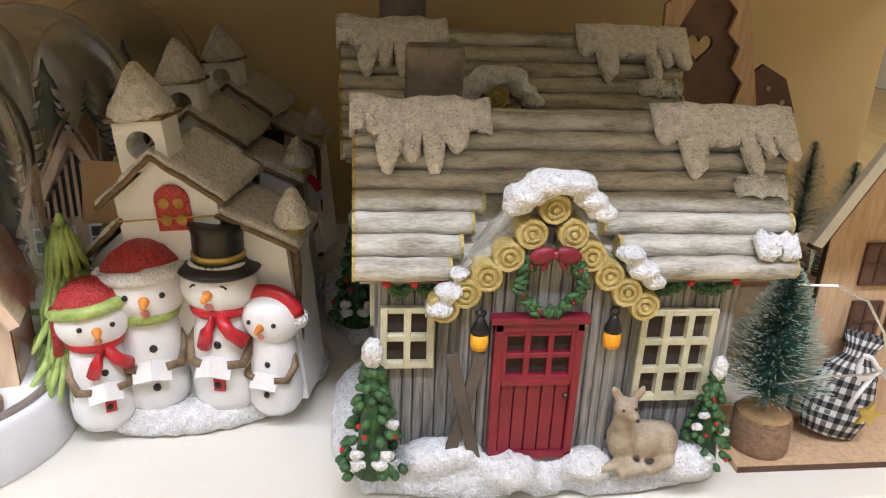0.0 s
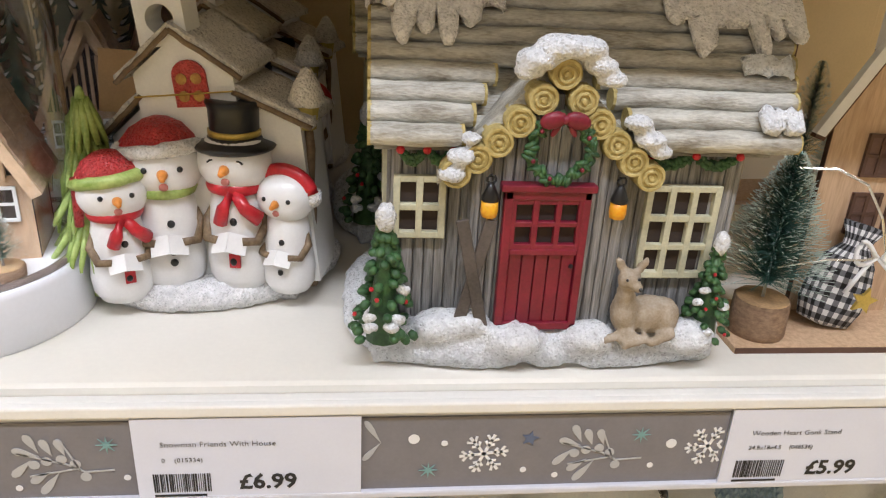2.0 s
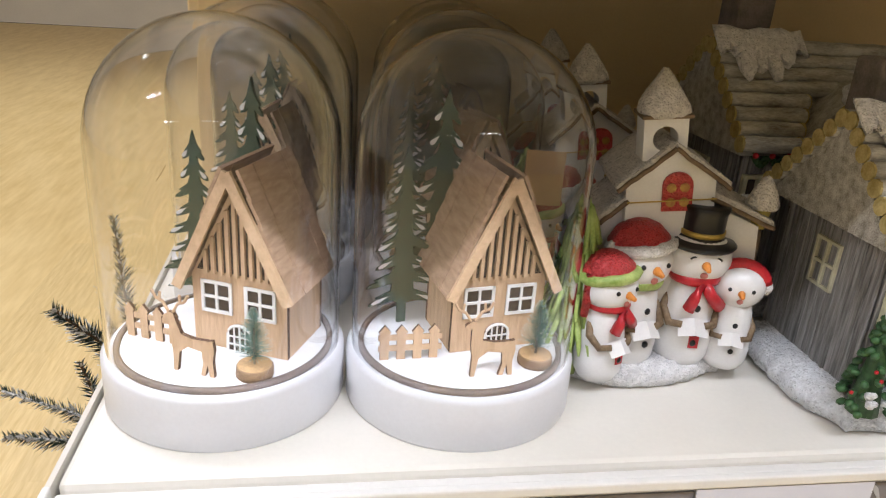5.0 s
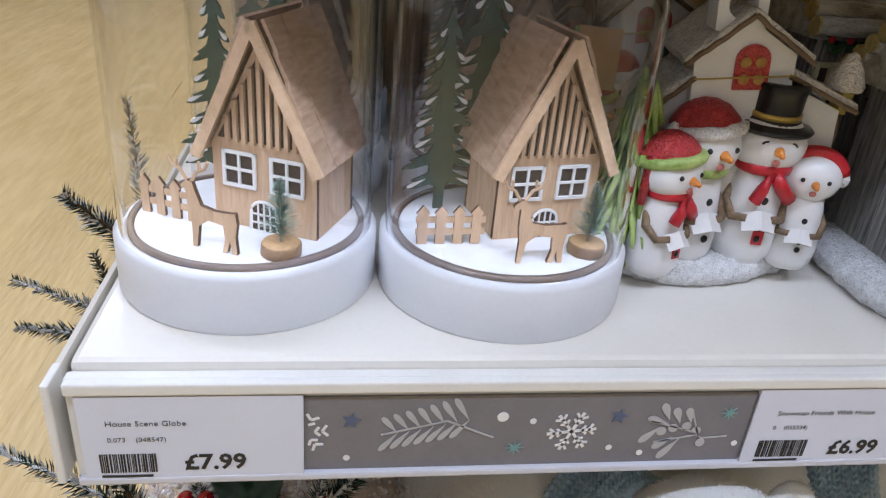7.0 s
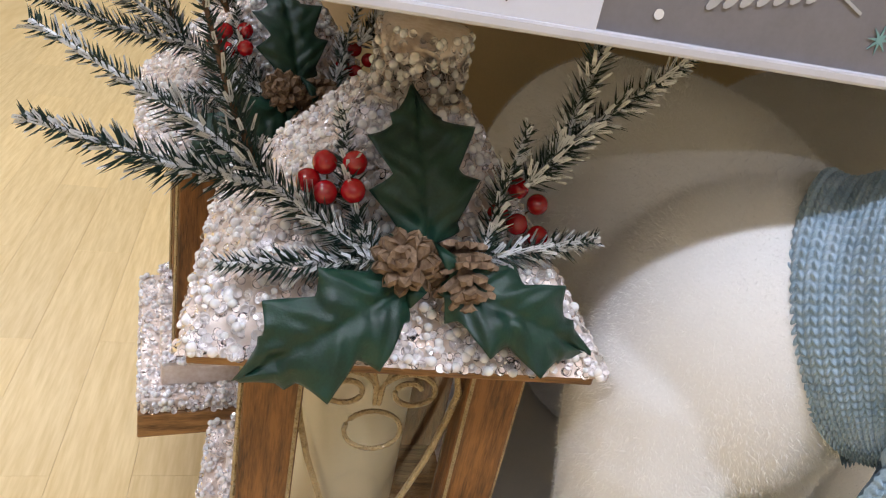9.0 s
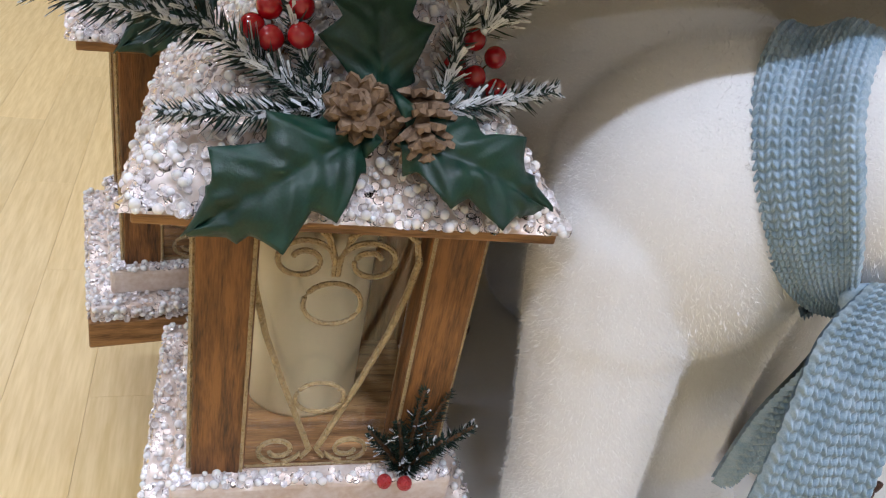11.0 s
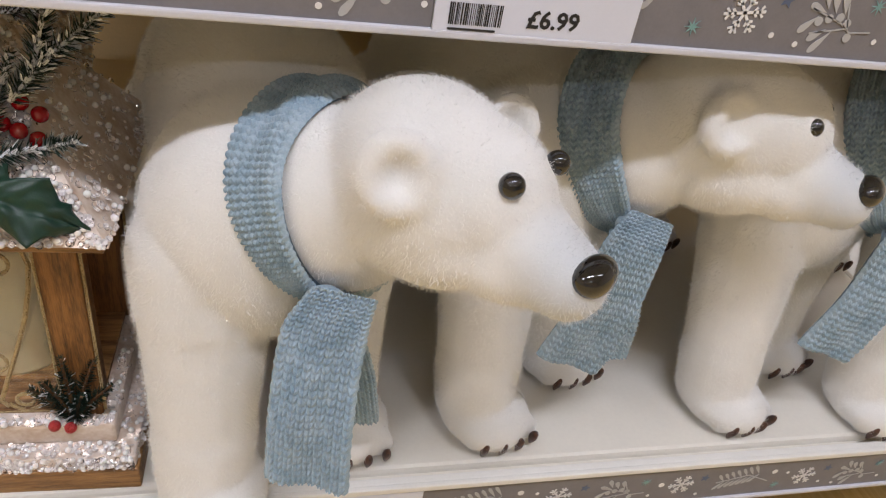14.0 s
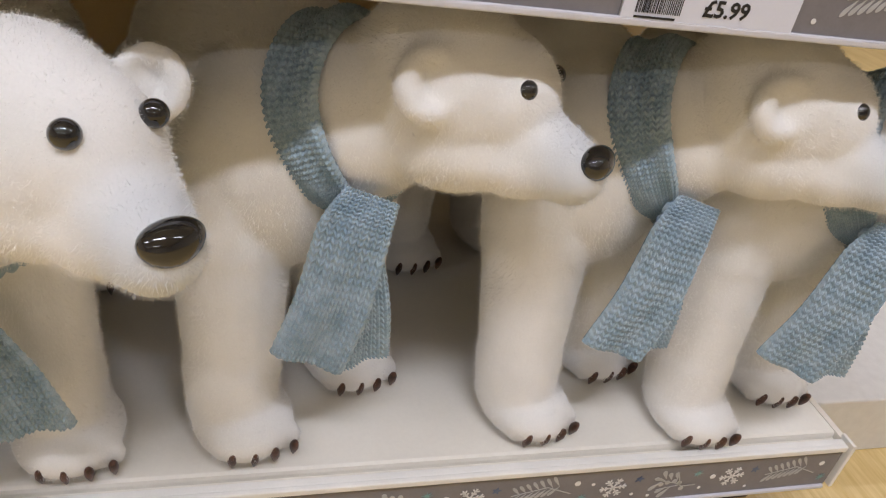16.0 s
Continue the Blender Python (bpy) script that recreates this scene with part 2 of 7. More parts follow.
def star(n, r0, r1, c=(0, 0), spin=0.0):
    return [(c[0] + (r0 if k % 2 == 0 else r1) * math.sin(spin + math.pi * k / n), c[1] + (r0 if k % 2 == 0 else r1) * math.cos(spin + math.pi * k / n)) for k in range(2 * n)]


def leaf_shape(a, b, w):
    a, b = Vector(a), Vector(b)
    d = b - a
    n = Vector((-d.y, d.x)).normalized() * w
    pts = [a + d * t + n * s for t, s in ((0, 0), (0.25, 0.35), (0.55, 0.85), (0.8, 1.0), (0.95, 0.6), (1, 0), (0.95, -0.6), (0.8, -1.0), (0.55, -0.85), (0.25, -0.35))]
    return [tuple(p) for p in pts]


def bar2(a, b, w):
    a, b = Vector(a), Vector(b)
    n = Vector((-(b - a).y, (b - a).x)).normalized() * w / 2
    return [tuple(a + n), tuple(b + n), tuple(b - n), tuple(a - n)]


def disc(c, r, n=14):
    return [(c[0] + r * math.cos(2 * math.pi * k / n), c[1] + r * math.sin(2 * math.pi * k / n)) for k in range(n)]


def flake_shapes(r=0.0128):
    out = []
    for k in range(6):
        a = math.pi / 3 * k + 0.12
        d = Vector((math.cos(a), math.sin(a)))
        out.append(bar2((0, 0), d * r, r * 0.13))
        for t, l in ((0.42, 0.26), (0.68, 0.32)):
            for s in (-1, 1):
                e = Vector((math.cos(a + s * 0.9), math.sin(a + s * 0.9)))
                out.append(bar2(d * r * t, d * r * t + e * r * l, r * 0.11))
    return out


def fern_shapes():
    out = [bar2((-0.026, -0.002), (0.006, 0.006), 0.001), bar2((0.006, 0.006), (0.030, -0.005), 0.001)]
    for k in range(7):
        x = -0.022 + 0.0058 * k
        z = -0.001 + 0.0012 * k
        out.append(leaf_shape((x + 0.004, z), (x - 0.004, z + 0.010 + 0.0006 * k), 0.0016))
        out.append(leaf_shape((x + 0.004, z), (x - 0.005, z - 0.011), 0.0016))
    return out


def mistletoe_shapes():
    out = [bar2((-0.018, 0.006), (0.004, -0.001), 0.0009), bar2((0.004, -0.001), (0.012, -0.006), 0.0009), bar2((0.012, -0.006), (0.026, -0.005), 0.0009), bar2((0.008, -0.004), (-0.014, -0.008), 0.0009), bar2((0.010, -0.005), (0.004, 0.010), 0.0009)]
    for a, b in (((-0.008, 0.004), (-0.020, 0.008)), ((-0.008, 0.006), (-0.013, 0.017)), ((-0.002, 0.004), (-0.006, 0.014)), ((-0.012, 0.002), (-0.022, -0.008)), ((-0.004, -0.005), (-0.014, -0.012)), ((0.004, 0.004), (0.001, 0.014)), ((0.0, -0.006), (-0.010, -0.019))):
        out.append(leaf_shape(a, b, 0.0022))
    for c in ((-0.011, -0.001), (-0.005, 0.001), (0.002, 0.002), (0.008, -0.001), (0.012, -0.009)):
        out.append(disc(c, 0.0026))
    return out


# one period of the printed border: dx from the broad flake, dz from the middle of the strip
PERIOD = 0.2537
MOTIFS = [
    ("snowflake", flake_shapes(), PRINT_WHITE, ((0.0, 0.002), (0.133, 0.0))),
    ("fern_sprig", fern_shapes(), PRINT_PALE, ((0.063, 0.002),)),
    ("mistletoe_sprig", mistletoe_shapes(), PRINT_PALE, ((0.192, 0.0),)),
    ("blue_star", [star(5, 0.0048, 0.0022, spin=0.2)], PRINT_BLUE, ((0.0225, 0.009), (0.1565, 0.009))),
    ("teal_star", [star(8, 0.0052, 0.0014)], PRINT_TEAL, ((0.1045, -0.010), (0.2158, 0.010))),
    ("white_dot", [disc((0, 0), 0.0029)], PRINT_WHITE, ((0.0965, 0.010), (0.233, 0.004))),
    ("small_dot", [disc((0, 0), 0.0017)], PRINT_WHITE, ((0.0205, -0.014), (0.1122, 0.007), (0.1545, -0.011), (0.1719, -0.015), (0.2235, -0.010))),
]


def decorate(parent, xa, xb, phase, zc, y):
    for name, shapes, material, places in MOTIFS:
        for dx, dz in places:
            for k in range(-6, 7):
                x = phase + dx + PERIOD * k
                bm = fresh()
                any_in = False
                for sh in shapes:
                    xs = [x + p[0] for p in sh]
                    if min(xs) < xa + 0.0005 or max(xs) > xb - 0.0005:
                        continue
                    any_in = True
                    prism(bm, sh, 0.0003, pose(x, y, zc + dz))
                if any_in:
                    part(name, bm, material, parent)
                else:
                    bm.free()


def edge_strip(z_deck, segments, label):
    top, bot = z_deck - 0.008, z_deck - 0.054
    st = thing("shelf_edge_strip", label, "shelf strip")
    bm = fresh()
    box(bm, X0 + 0.003, X1 - 0.003, 0.0005, 0.008, bot - 0.001, top + 0.010, 0.0015)
    part("holder", bm, RAIL, st, "cream plastic label holder")
    bm = fresh()
    box(bm, X0 + 0.004, X1 - 0.004, -0.0042, 0.001, top + 0.004, top + 0.0105, 0.0012)
    part("top_rail", bm, RAIL, st)
    bm = fresh()
    box(bm, X0 + 0.004, X1 - 0.004, -0.0036, 0.001, bot - 0.003, bot + 0.0015, 0.0012)
    part("clear_lip", bm, mat("milky_plastic", (0.62, 0.62, 0.68), 0.15, vary=0.03, bump=0), st, "milky clear plastic lip")
    for xa, xb, phase in segments:
        bm = fresh()
        box(bm, xa, xb, -0.0008, 0.0006, bot, top)
        seg = part("printed_border", bm, INSERT, st, "grey card border printed with white snowflakes and sprigs")
        decorate(seg, xa, xb, phase, (top + bot) / 2, -0.0014)
    return st


def price_tag(xa, xb, z_deck, title, line2, price, tip=0.0):
    top, bot = z_deck - 0.005, z_deck - 0.0535
    w, h = xb - xa, top - bot
    tg = thing("price_tag", "white card shelf ticket reading " + title + " " + price, "price tag", group="shelf tickets")
    bm = fresh()
    box(bm, xa, xb, -0.0030, -0.0020, bot, top)
    part("card", bm, CARD, tg)
    y = -0.0033
    word(title, h * 0.092, xa + w * 0.115, top - h * 0.34, y, INK, tg, bold=-h * 0.0012)
    word(line2, h * 0.078, xa + w * 0.115, top - h * 0.53, y, INK, tg, bold=-h * 0.0010)
    word(price, h * 0.265, xa + w * 0.445, top - h * 0.885, y, INK, tg, "price", bold=h * 0.007)
    rnd = random.Random(len(title))
    bm = fresh()
    x, end = xa + w * 0.07, xa + w * 0.325
    while x < end:
        wd = rnd.choice((0.0003, 0.0005, 0.0008))
        box(bm, x, x + wd, y - 0.0001, y + 0.0002, bot + h * 0.09, bot + h * 0.32)
        x += wd + rnd.choice((0.0003, 0.0004, 0.0007))
    box(bm, xa + w * 0.07, xa + w * 0.30, y - 0.0001, y + 0.0002, bot + h * 0.03, bot + h * 0.055)
    part("barcode", bm, INK, tg)
    return tg


edge_strip(MID_Z, ((-0.2285, 0.0, -0.2285), (0.110, 0.303, 0.040), (0.412, 0.660, 0.405)), "grey printed shelf edge strip with snowflakes on the middle deck")
edge_strip(LOW_Z, ((-0.335, -0.041, -0.20), (0.047, 0.660, 0.292)), "grey printed shelf edge strip with snowflakes on the lowest deck")
edge_strip(TOP_Z, ((-0.335, 0.660, -0.2),), "grey printed shelf edge strip with snowflakes on the top deck")
price_tag(-0.329, -0.2285, MID_Z, "House Scene Globe", "0.073    (048547)", "\u00a37.99")
price_tag(0.0, 0.110, MID_Z, "Snowman Friends With House", "0    (015334)", "\u00a36.99")
price_tag(0.303, 0.412, MID_Z, "Wooden Heart Gonk Stand", "24.8x18x4.5    (048536)", "\u00a35.99")
price_tag(-0.041, 0.047, LOW_Z, "Blue Scarf Polar Bear", "", "\u00a339.99")

# ---------------------------------------------------------------- glass globes with a house
GLASS = clear("dome_glass", 0.0)
WHITE_BASE = mat("white_lacquer", (0.74, 0.74, 0.76), 0.4, vary=0.03, scale=20, bump=0.03, fine=400)
RING = mat("brown_ring", (0.16, 0.12, 0.10), 0.5)
PLY = wood("birch_ply", (0.46, 0.30, 0.18), (0.62, 0.43, 0.27), (40, 40, 5), 0.65, 0.12)
PLY_ROOF = wood("ply_roof", (0.36, 0.235, 0.15), (0.54, 0.37, 0.25), (40, 8, 40), 0.65, 0.12)
CHAR = mat("laser_edge", (0.10, 0.05, 0.03), 0.8)
# near-black brown: paints the shade inside windows, doors and gables
INSIDE_SHADE = mat("painted_inside_shade", (0.045, 0.03, 0.025), 0.8)
WHITE = mat("white_paint", (0.78, 0.77, 0.75), 0.5, vary=0.04, scale=80, bump=0.05)
SNOWFLOOR = mat("white_flock", (0.80, 0.80, 0.80), 0.9, vary=0.04, scale=120, bump=0.2)


def globe(at, turn, house_turn=0.0, house_x=0.019):
    g = thing("house_globe", "clear glass cloche on a white drum with a wooden house scene", "globe ornament", at, turn, "house globes")
    R = 0.0715
    bm = fresh()
    lathe(bm, [(R - 0.001, 0), (R, 0.002), (R, 0.031), (R - 0.003, 0.034), (R - 0.006, 0.034), (R - 0.0065, 0.033), (0, 0.033)], seg=64)
    part("drum", bm, WHITE_BASE, g, smooth=True, label="white lacquered drum base")
    bm = fresh()
    lathe(bm, [(0.0, 0.0332), (R - 0.011, 0.0332), (R - 0.011, 0.0348), (0, 0.0348)], seg=48)
    part("snow_floor", bm, SNOWFLOOR, g, "white snow floor")
    bm = fresh()
    lathe(bm, [(R - 0.0072, 0.0320), (R - 0.0072, 0.0362), (R - 0.0104, 0.0362), (R - 0.0104, 0.0320)], seg=64, close=True)
    part("seat_ring", bm, RING, g, "brown ring round the glass", smooth=True)
    ro, th, zc = R - 0.003, 0.0016, 0.157
    prof = [(ro, 0.0320), (ro, 0.0324), (ro, 0.04), (ro, 0.10), (ro, zc)]
    prof += [(ro * math.cos(a), zc + ro * math.sin(a)) for a in [math.pi / 2 * k / 12 for k in range(1, 13)]]
    inner = [((ro - th) * math.cos(a), zc + (ro - th) * math.sin(a)) for a in [math.pi / 2 * k / 12 for k in range(12, 0, -1)]] + [(ro - th, zc), (ro - th, 0.10), (ro - th, 0.04), (ro - th, 0.0324), (ro - th, 0.0320)]
    bm = fresh()
    lathe(bm, prof + inner, seg=64, close=True)
    bmesh.ops.remove_doubles(bm, verts=bm.verts, dist=1e-5)
    dome = part("glass_dome", bm, GLASS, g, "clear glass cloche", smooth=True)
    dome.visible_shadow = False
    # the little house
    T = pose(house_x, 0.010, 0.035, 0, 0, house_turn)
    hw, hd, he, hp = 0.030, 0.024, 0.045, 0.110
    hs = fresh()
    prism(hs, [(-hw, 0), (hw, 0), (hw, he), (0, hp - 0.006), (-hw, he)], 0.003, T @ pose(0, -hd, 0))
    prism(hs, [(-hw, 0), (hw, 0), (hw, he), (0, hp - 0.006), (-hw, he)], 0.003, T @ pose(0, hd - 0.003, 0))
    box(hs, -hw, -hw + 0.003, -hd + 0.003, hd - 0.003, 0, he, m=T)
    box(hs, hw - 0.003, hw, -hd + 0.003, hd - 0.003, 0, he, m=T)
    part("house_wall", hs, (PLY, CHAR), g, "birch plywood house walls")
    # dark sheet on the solid gable, painting the shade behind the slats
    bm = fresh()
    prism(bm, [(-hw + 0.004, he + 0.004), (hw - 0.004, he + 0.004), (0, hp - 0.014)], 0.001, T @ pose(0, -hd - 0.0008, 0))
    part("gable_shade", bm, INSIDE_SHADE, g, "dark sheet painted as the shade behind the slats")
    for k in range(-4, 5):
        x = k * 0.0048
        ztop = he + (hp - he - 0.012) * (1 - abs(x) / hw) - 0.002
        if ztop > he + 0.008:
            bm = fresh()
            box(bm, x - 0.0011, x + 0.0011, -hd - 0.003, -hd, he + 0.003, ztop, m=T)
            part("gable_slat", bm, PLY, g)
    sl = math.atan2(hp - he, hw + 0.002)
    L = (hp - he + 0.004) / math.sin(sl)
    for s in (-1, 1):
        for r in range(5):
            bm = fresh()
            a, b = L * r / 5, L * (r + 1) / 5 + 0.002
            ys = [(-hd - 0.007, -hd + 0.009), (-hd + 0.009, hd - 0.007), (hd - 0.007, hd + 0.006)]
            for y0, y1 in ys:
                box(bm, a, b, y0 + 0.0004, y1 - 0.0004, 0.0004 + 0.0011 * (4 - r), 0.0024 + 0.0011 * (4 - r))
            M = T @ Matrix.Translation((0, 0, hp)) @ pose(0, 0, 0, 0, math.degrees(sl), 0)
            if s < 0:
                M = T @ pose(0, 0, 0, 0, 0, 180) @ Matrix.Translation((0, 0, hp)) @ pose(0, 0, 0, 0, math.degrees(sl), 0)
            bmesh.ops.transform(bm, matrix=M, verts=bm.verts)
            part("roof_board", bm, PLY_ROOF, g)
        bm = fresh()
        M = T @ (pose(0, 0, 0, 0, 0, 180) if s < 0 else Matrix.Identity(4)) @ Matrix.Translation((0, 0, hp)) @ pose(0, 0, 0, 0, math.degrees(sl), 0)
        yy = (-hd - 0.0095, -hd - 0.007) if s > 0 else (hd + 0.007, hd + 0.0095)
        box(bm, -0.001, L + 0.002, *yy, -0.003, 0.003, m=M)
        part("barge_board", bm, wood("pale_ply", (0.58, 0.40, 0.24), (0.7, 0.5, 0.32), (30, 30, 30)), g)
    for cx in (-0.0138, 0.0138):
        # the wall has no opening: a dark sheet paints the unlit room
        bm = fresh()
        box(bm, cx - 0.0092, cx + 0.0092, -hd - 0.0005, -hd + 0.0005, 0.0235, 0.0425, m=T)
        part("window_dark", bm, INSIDE_SHADE, g)
        bm = fresh()
        for x0, x1, z0, z1 in ((-0.0098, -0.0080, 0.023, 0.043), (0.0080, 0.0098, 0.023, 0.043), (-0.0098, 0.0098, 0.023, 0.0248), (-0.0098, 0.0098, 0.0412, 0.043), (-0.0007, 0.0007, 0.0235, 0.0425), (-0.0092, 0.0092, 0.0323, 0.0337)):
            box(bm, cx + x0, cx + x1, -hd - 0.0018, -hd - 0.0006, z0, z1, m=T)
        part("window_frame", bm, WHITE, g, "white painted window frame")
    # doorway shade as a dark sheet on the wall
    bm = fresh()
    prism(bm, [(0.003, 0)] + [(0.011 + 0.008 * math.cos(a), 0.011 + 0.0065 * math.sin(a)) for a in [math.pi - math.pi * k / 8 for k in range(9)]] + [(0.019, 0)], 0.001, T @ pose(-0.011, -hd - 0.0008, 0))
    part("door_dark", bm, INSIDE_SHADE, g)
    bm = fresh()
    arc = [math.pi - math.pi * k / 8 for k in range(9)]
    tube(bm, [T @ Vector((-0.008, -hd - 0.0012, 0))] + [T @ Vector((0.0075 * math.cos(a), -hd - 0.0012, 0.011 + 0.006 * math.sin(a))) for a in arc] + [T @ Vector((0.008, -hd - 0.0012, 0))], 0.0009)
    for k in (-1, 0, 1):
        box(bm, 0.0035 * k - 0.0004, 0.0035 * k + 0.0004, -hd - 0.0016, -hd - 0.0008, 0, 0.0165, m=T)
    for z in (0.004, 0.009):
        box(bm, -0.0075, 0.0075, -hd - 0.0016, -hd - 0.0008, z, z + 0.0008, m=T)
    part("arched_door", bm, WHITE, g, "white arched lattice door")
    # picket fence
    F = pose(-0.050, -0.022, 0.035)
    for k in range(4):
        bm = fresh()
        x = -0.004 + 0.0098 * k
        prism(bm, [(x, 0), (x + 0.0052, 0), (x + 0.0052, 0.017), (x + 0.0062, 0.018), (x + 0.0026, 0.0225), (x - 0.001, 0.018), (x, 0.017)], 0.002, F)
        part("picket", bm, (PLY, CHAR), g)
    for z in (0.0055, 0.0125):
        bm = fresh()
        box(bm, -0.005, 0.033, 0.0004, 0.0016, z, z + 0.0035, m=F)
        part("fence_rail", bm, PLY, g)
    # flat reindeer
    D = pose(0.008, -0.046, 0.035) @ Matrix.Diagonal((1.2, 1, 1.2, 1))
    body = [(-0.011, 0), (-0.009, 0), (-0.0075, 0.010), (-0.003, 0.0135), (0.004, 0.0125), (0.0045, 0.006), (0.003, 0), (0.0052, 0), (0.0068, 0.006), (0.0078, 0), (0.010, 0), (0.0095, 0.008), (0.0105, 0.014), (0.0098, 0.019), (0.0075, 0.0185), (0.0, 0.0182), (-0.006, 0.0195), (-0.0085, 0.026), (-0.0095, 0.0295), (-0.012, 0.0300), (-0.0150, 0.0275), (-0.0148, 0.0262), (-0.0118, 0.0258), (-0.0118, 0.017), (-0.0108, 0.010)]
    bm = fresh()
    prism(bm, body, 0.0026, D)
    for bx, dx in ((-0.0105, 1), (-0.0122, -1)):
        tube(bm, [D @ Vector((bx, 0.0013, 0.029)), D @ Vector((bx + 0.003 * dx, 0.0013, 0.034)), D @ Vector((bx + 0.0065 * dx, 0.0013, 0.0355)), D @ Vector((bx + 0.0085 * dx, 0.0013, 0.039))], 0.0009)
        tube(bm, [D @ Vector((bx + 0.0045 * dx, 0.0013, 0.0345)), D @ Vector((bx + 0.0042 * dx, 0.0013, 0.0385))], 0.0008)
    part("reindeer_cutout", bm, (PLY, CHAR), g, "flat plywood reindeer cutout")
    bottle_tree((0.038, -0.034, 0.035), 0.041, 0.0118, g, 0.0105)
    flat_tree(pose(-0.034, 0.026, 0.035, 0, 0, 8), 0.118, g)
    flat_tree(pose(-0.006, 0.048, 0.035, 0, 0, -12), 0.150, g)
    return g


BRISTLE = mat("frosted_bristle", (0.03, 0.11, 0.085), 0.6, color2=(0.14, 0.30, 0.25), scale=160, fine=700, bump=0.0)
FROST = mat("frost_tip", (0.50, 0.60, 0.56), 0.7, vary=0.2)
LOG = wood("log_slice", (0.16, 0.09, 0.05), (0.30, 0.19, 0.11), (30, 30, 60))
LOGTOP = mat("cut_wood", (0.50, 0.32, 0.16), 0.7, vary=0.25, scale=120)
WIRE = mat("twisted_wire", (0.35, 0.35, 0.33), 0.35, metal=0.8)


def bottle_tree(at, h, r, parent, foot, n=None, lift=0.006, seed=1):
    """A bottle-brush tree on a slice of log."""
    rnd = random.Random(seed)
    x, y, z = at
    bm = fresh()
    lathe(bm, [(0, 0), (foot * 0.98, 0), (foot, 0.002), (foot * 0.97, lift - 0.0004), (foot * 0.94, lift), (0, lift)], at, 18)
    rough_up(bm, foot * 0.05, 250)
    part("log_foot", bm, LOG, parent, "slice of log with bark", smooth=True)
    bm = fresh()
    lathe(bm, [(0, lift + 0.0001), (foot * 0.92, lift + 0.0001), (foot * 0.9, lift + 0.0006), (0, lift + 0.0006)], at, 18)
    part("log_top", bm, LOGTOP, parent)
    bm = fresh()
    rod(bm, (x, y, z + lift), (x, y, z + h), 0.0006 + h * 0.004, 0.0004, 5)
    part("wire_stem", bm, WIRE, parent)
    bm, tips = fresh(), fresh()
    n = n or int(900 * (h / 0.06))
    z0 = z + lift + h * 0.08
    for k in range(n):
        t = rnd.random() ** 0.8
        rr = r * (1 - t) ** 0.8 * rnd.uniform(0.8, 1.1) + r * 0.10
        a = rnd.uniform(0, 6.283)
        zz = z0 + (z + h - z0) * t
        d = Vector((math.cos(a), math.sin(a), rnd.uniform(0.05, 0.55))).normalized()
        p = Vector((x, y, zz))
        q = p + d * rr
        w = Vector((-d.y, d.x, 0)).normalized() * (0.00022 + h * 0.0016)
        vs = [bm.verts.new(p + w), bm.verts.new(p - w), bm.verts.new(q)]
        bm.faces.new(vs)
        if k % 2 == 0:
            w2 = w * 1.4
            m_ = p + d * rr * 0.83
            e = p + d * rr * 1.03
            tips.faces.new([tips.verts.new(m_ + w2 * 0.6), tips.verts.new(m_ - w2 * 0.6), tips.verts.new(e + w2 * 0.5), tips.verts.new(e + Vector((0, 0, h * 0.005)))])
    part("bristles", bm, BRISTLE, parent, "frosted green bristles")
    tagged(part("frosting", tips, FROST, parent), "white frosted needle ends", kind="stuff")


GREEN_TREE = mat("flat_green", (0.045, 0.075, 0.045), 0.7, vary=0.2, scale=100)


def flat_tree(m, h, parent):
    """A flat cut-out fir with snow along its boughs."""
    tiers = 8
    left, snow = [], []
    for k in range(tiers):
        z0 = h * (0.13 + 0.84 * k / tiers)
        w = h * (0.205 if k % 2 else 0.170) * (1 - k / tiers) ** 0.85 + h * 0.022
        left += [(w * 0.30, z0 + h * 0.004), (w * 0.72, z0 - h * 0.016), (w, z0 - h * 0.020), (w * 0.93, z0 - h * 0.004), (w * 0.66, z0 + h * 0.018), (w * 0.80, z0 + h * 0.024), (w * 0.60, z0 + h * 0.040), (w * 0.34, z0 + h * 0.062)]
        snow.append((w, z0))
    pts = [(0.003, 0), (0.003, h * 0.12)] + left + [(0.0, h)] + [(-x, z) for x, z in reversed(left)] + [(-0.003, h * 0.12), (-0.003, 0)]
    bm = fresh()
    prism(bm, pts, 0.002, m)
    part("flat_fir", bm, GREEN_TREE, parent, "flat green fir cutout")
    bm = fresh()
    for i, (w, z) in enumerate(snow):
        for s in (-1, 1):
            if (i + s) % 4:
                sh = leaf_shape((s * w * 0.42, z + h * 0.034), (s * w * 0.92, z - h * 0.006), h * 0.0105)
                prism(bm, sh if s > 0 else list(reversed(sh)), 0.0005, m @ pose(0, -0.0007, 0))
    part("bough_snow", bm, WHITE, parent, "white painted snow on the boughs")


globe((-0.2635, 0.109, MID_Z), -24, 0, 0.018)
globe((-0.119, 0.101, MID_Z), 4, 7, 0.016)
globe((-0.252, 0.258, MID_Z), -14, 0, 0.010)
globe((-0.104, 0.252, MID_Z), 6, 7)
globe((-0.242, 0.405, MID_Z), -12, 0)
globe((-0.092, 0.402, MID_Z), 5, 7)

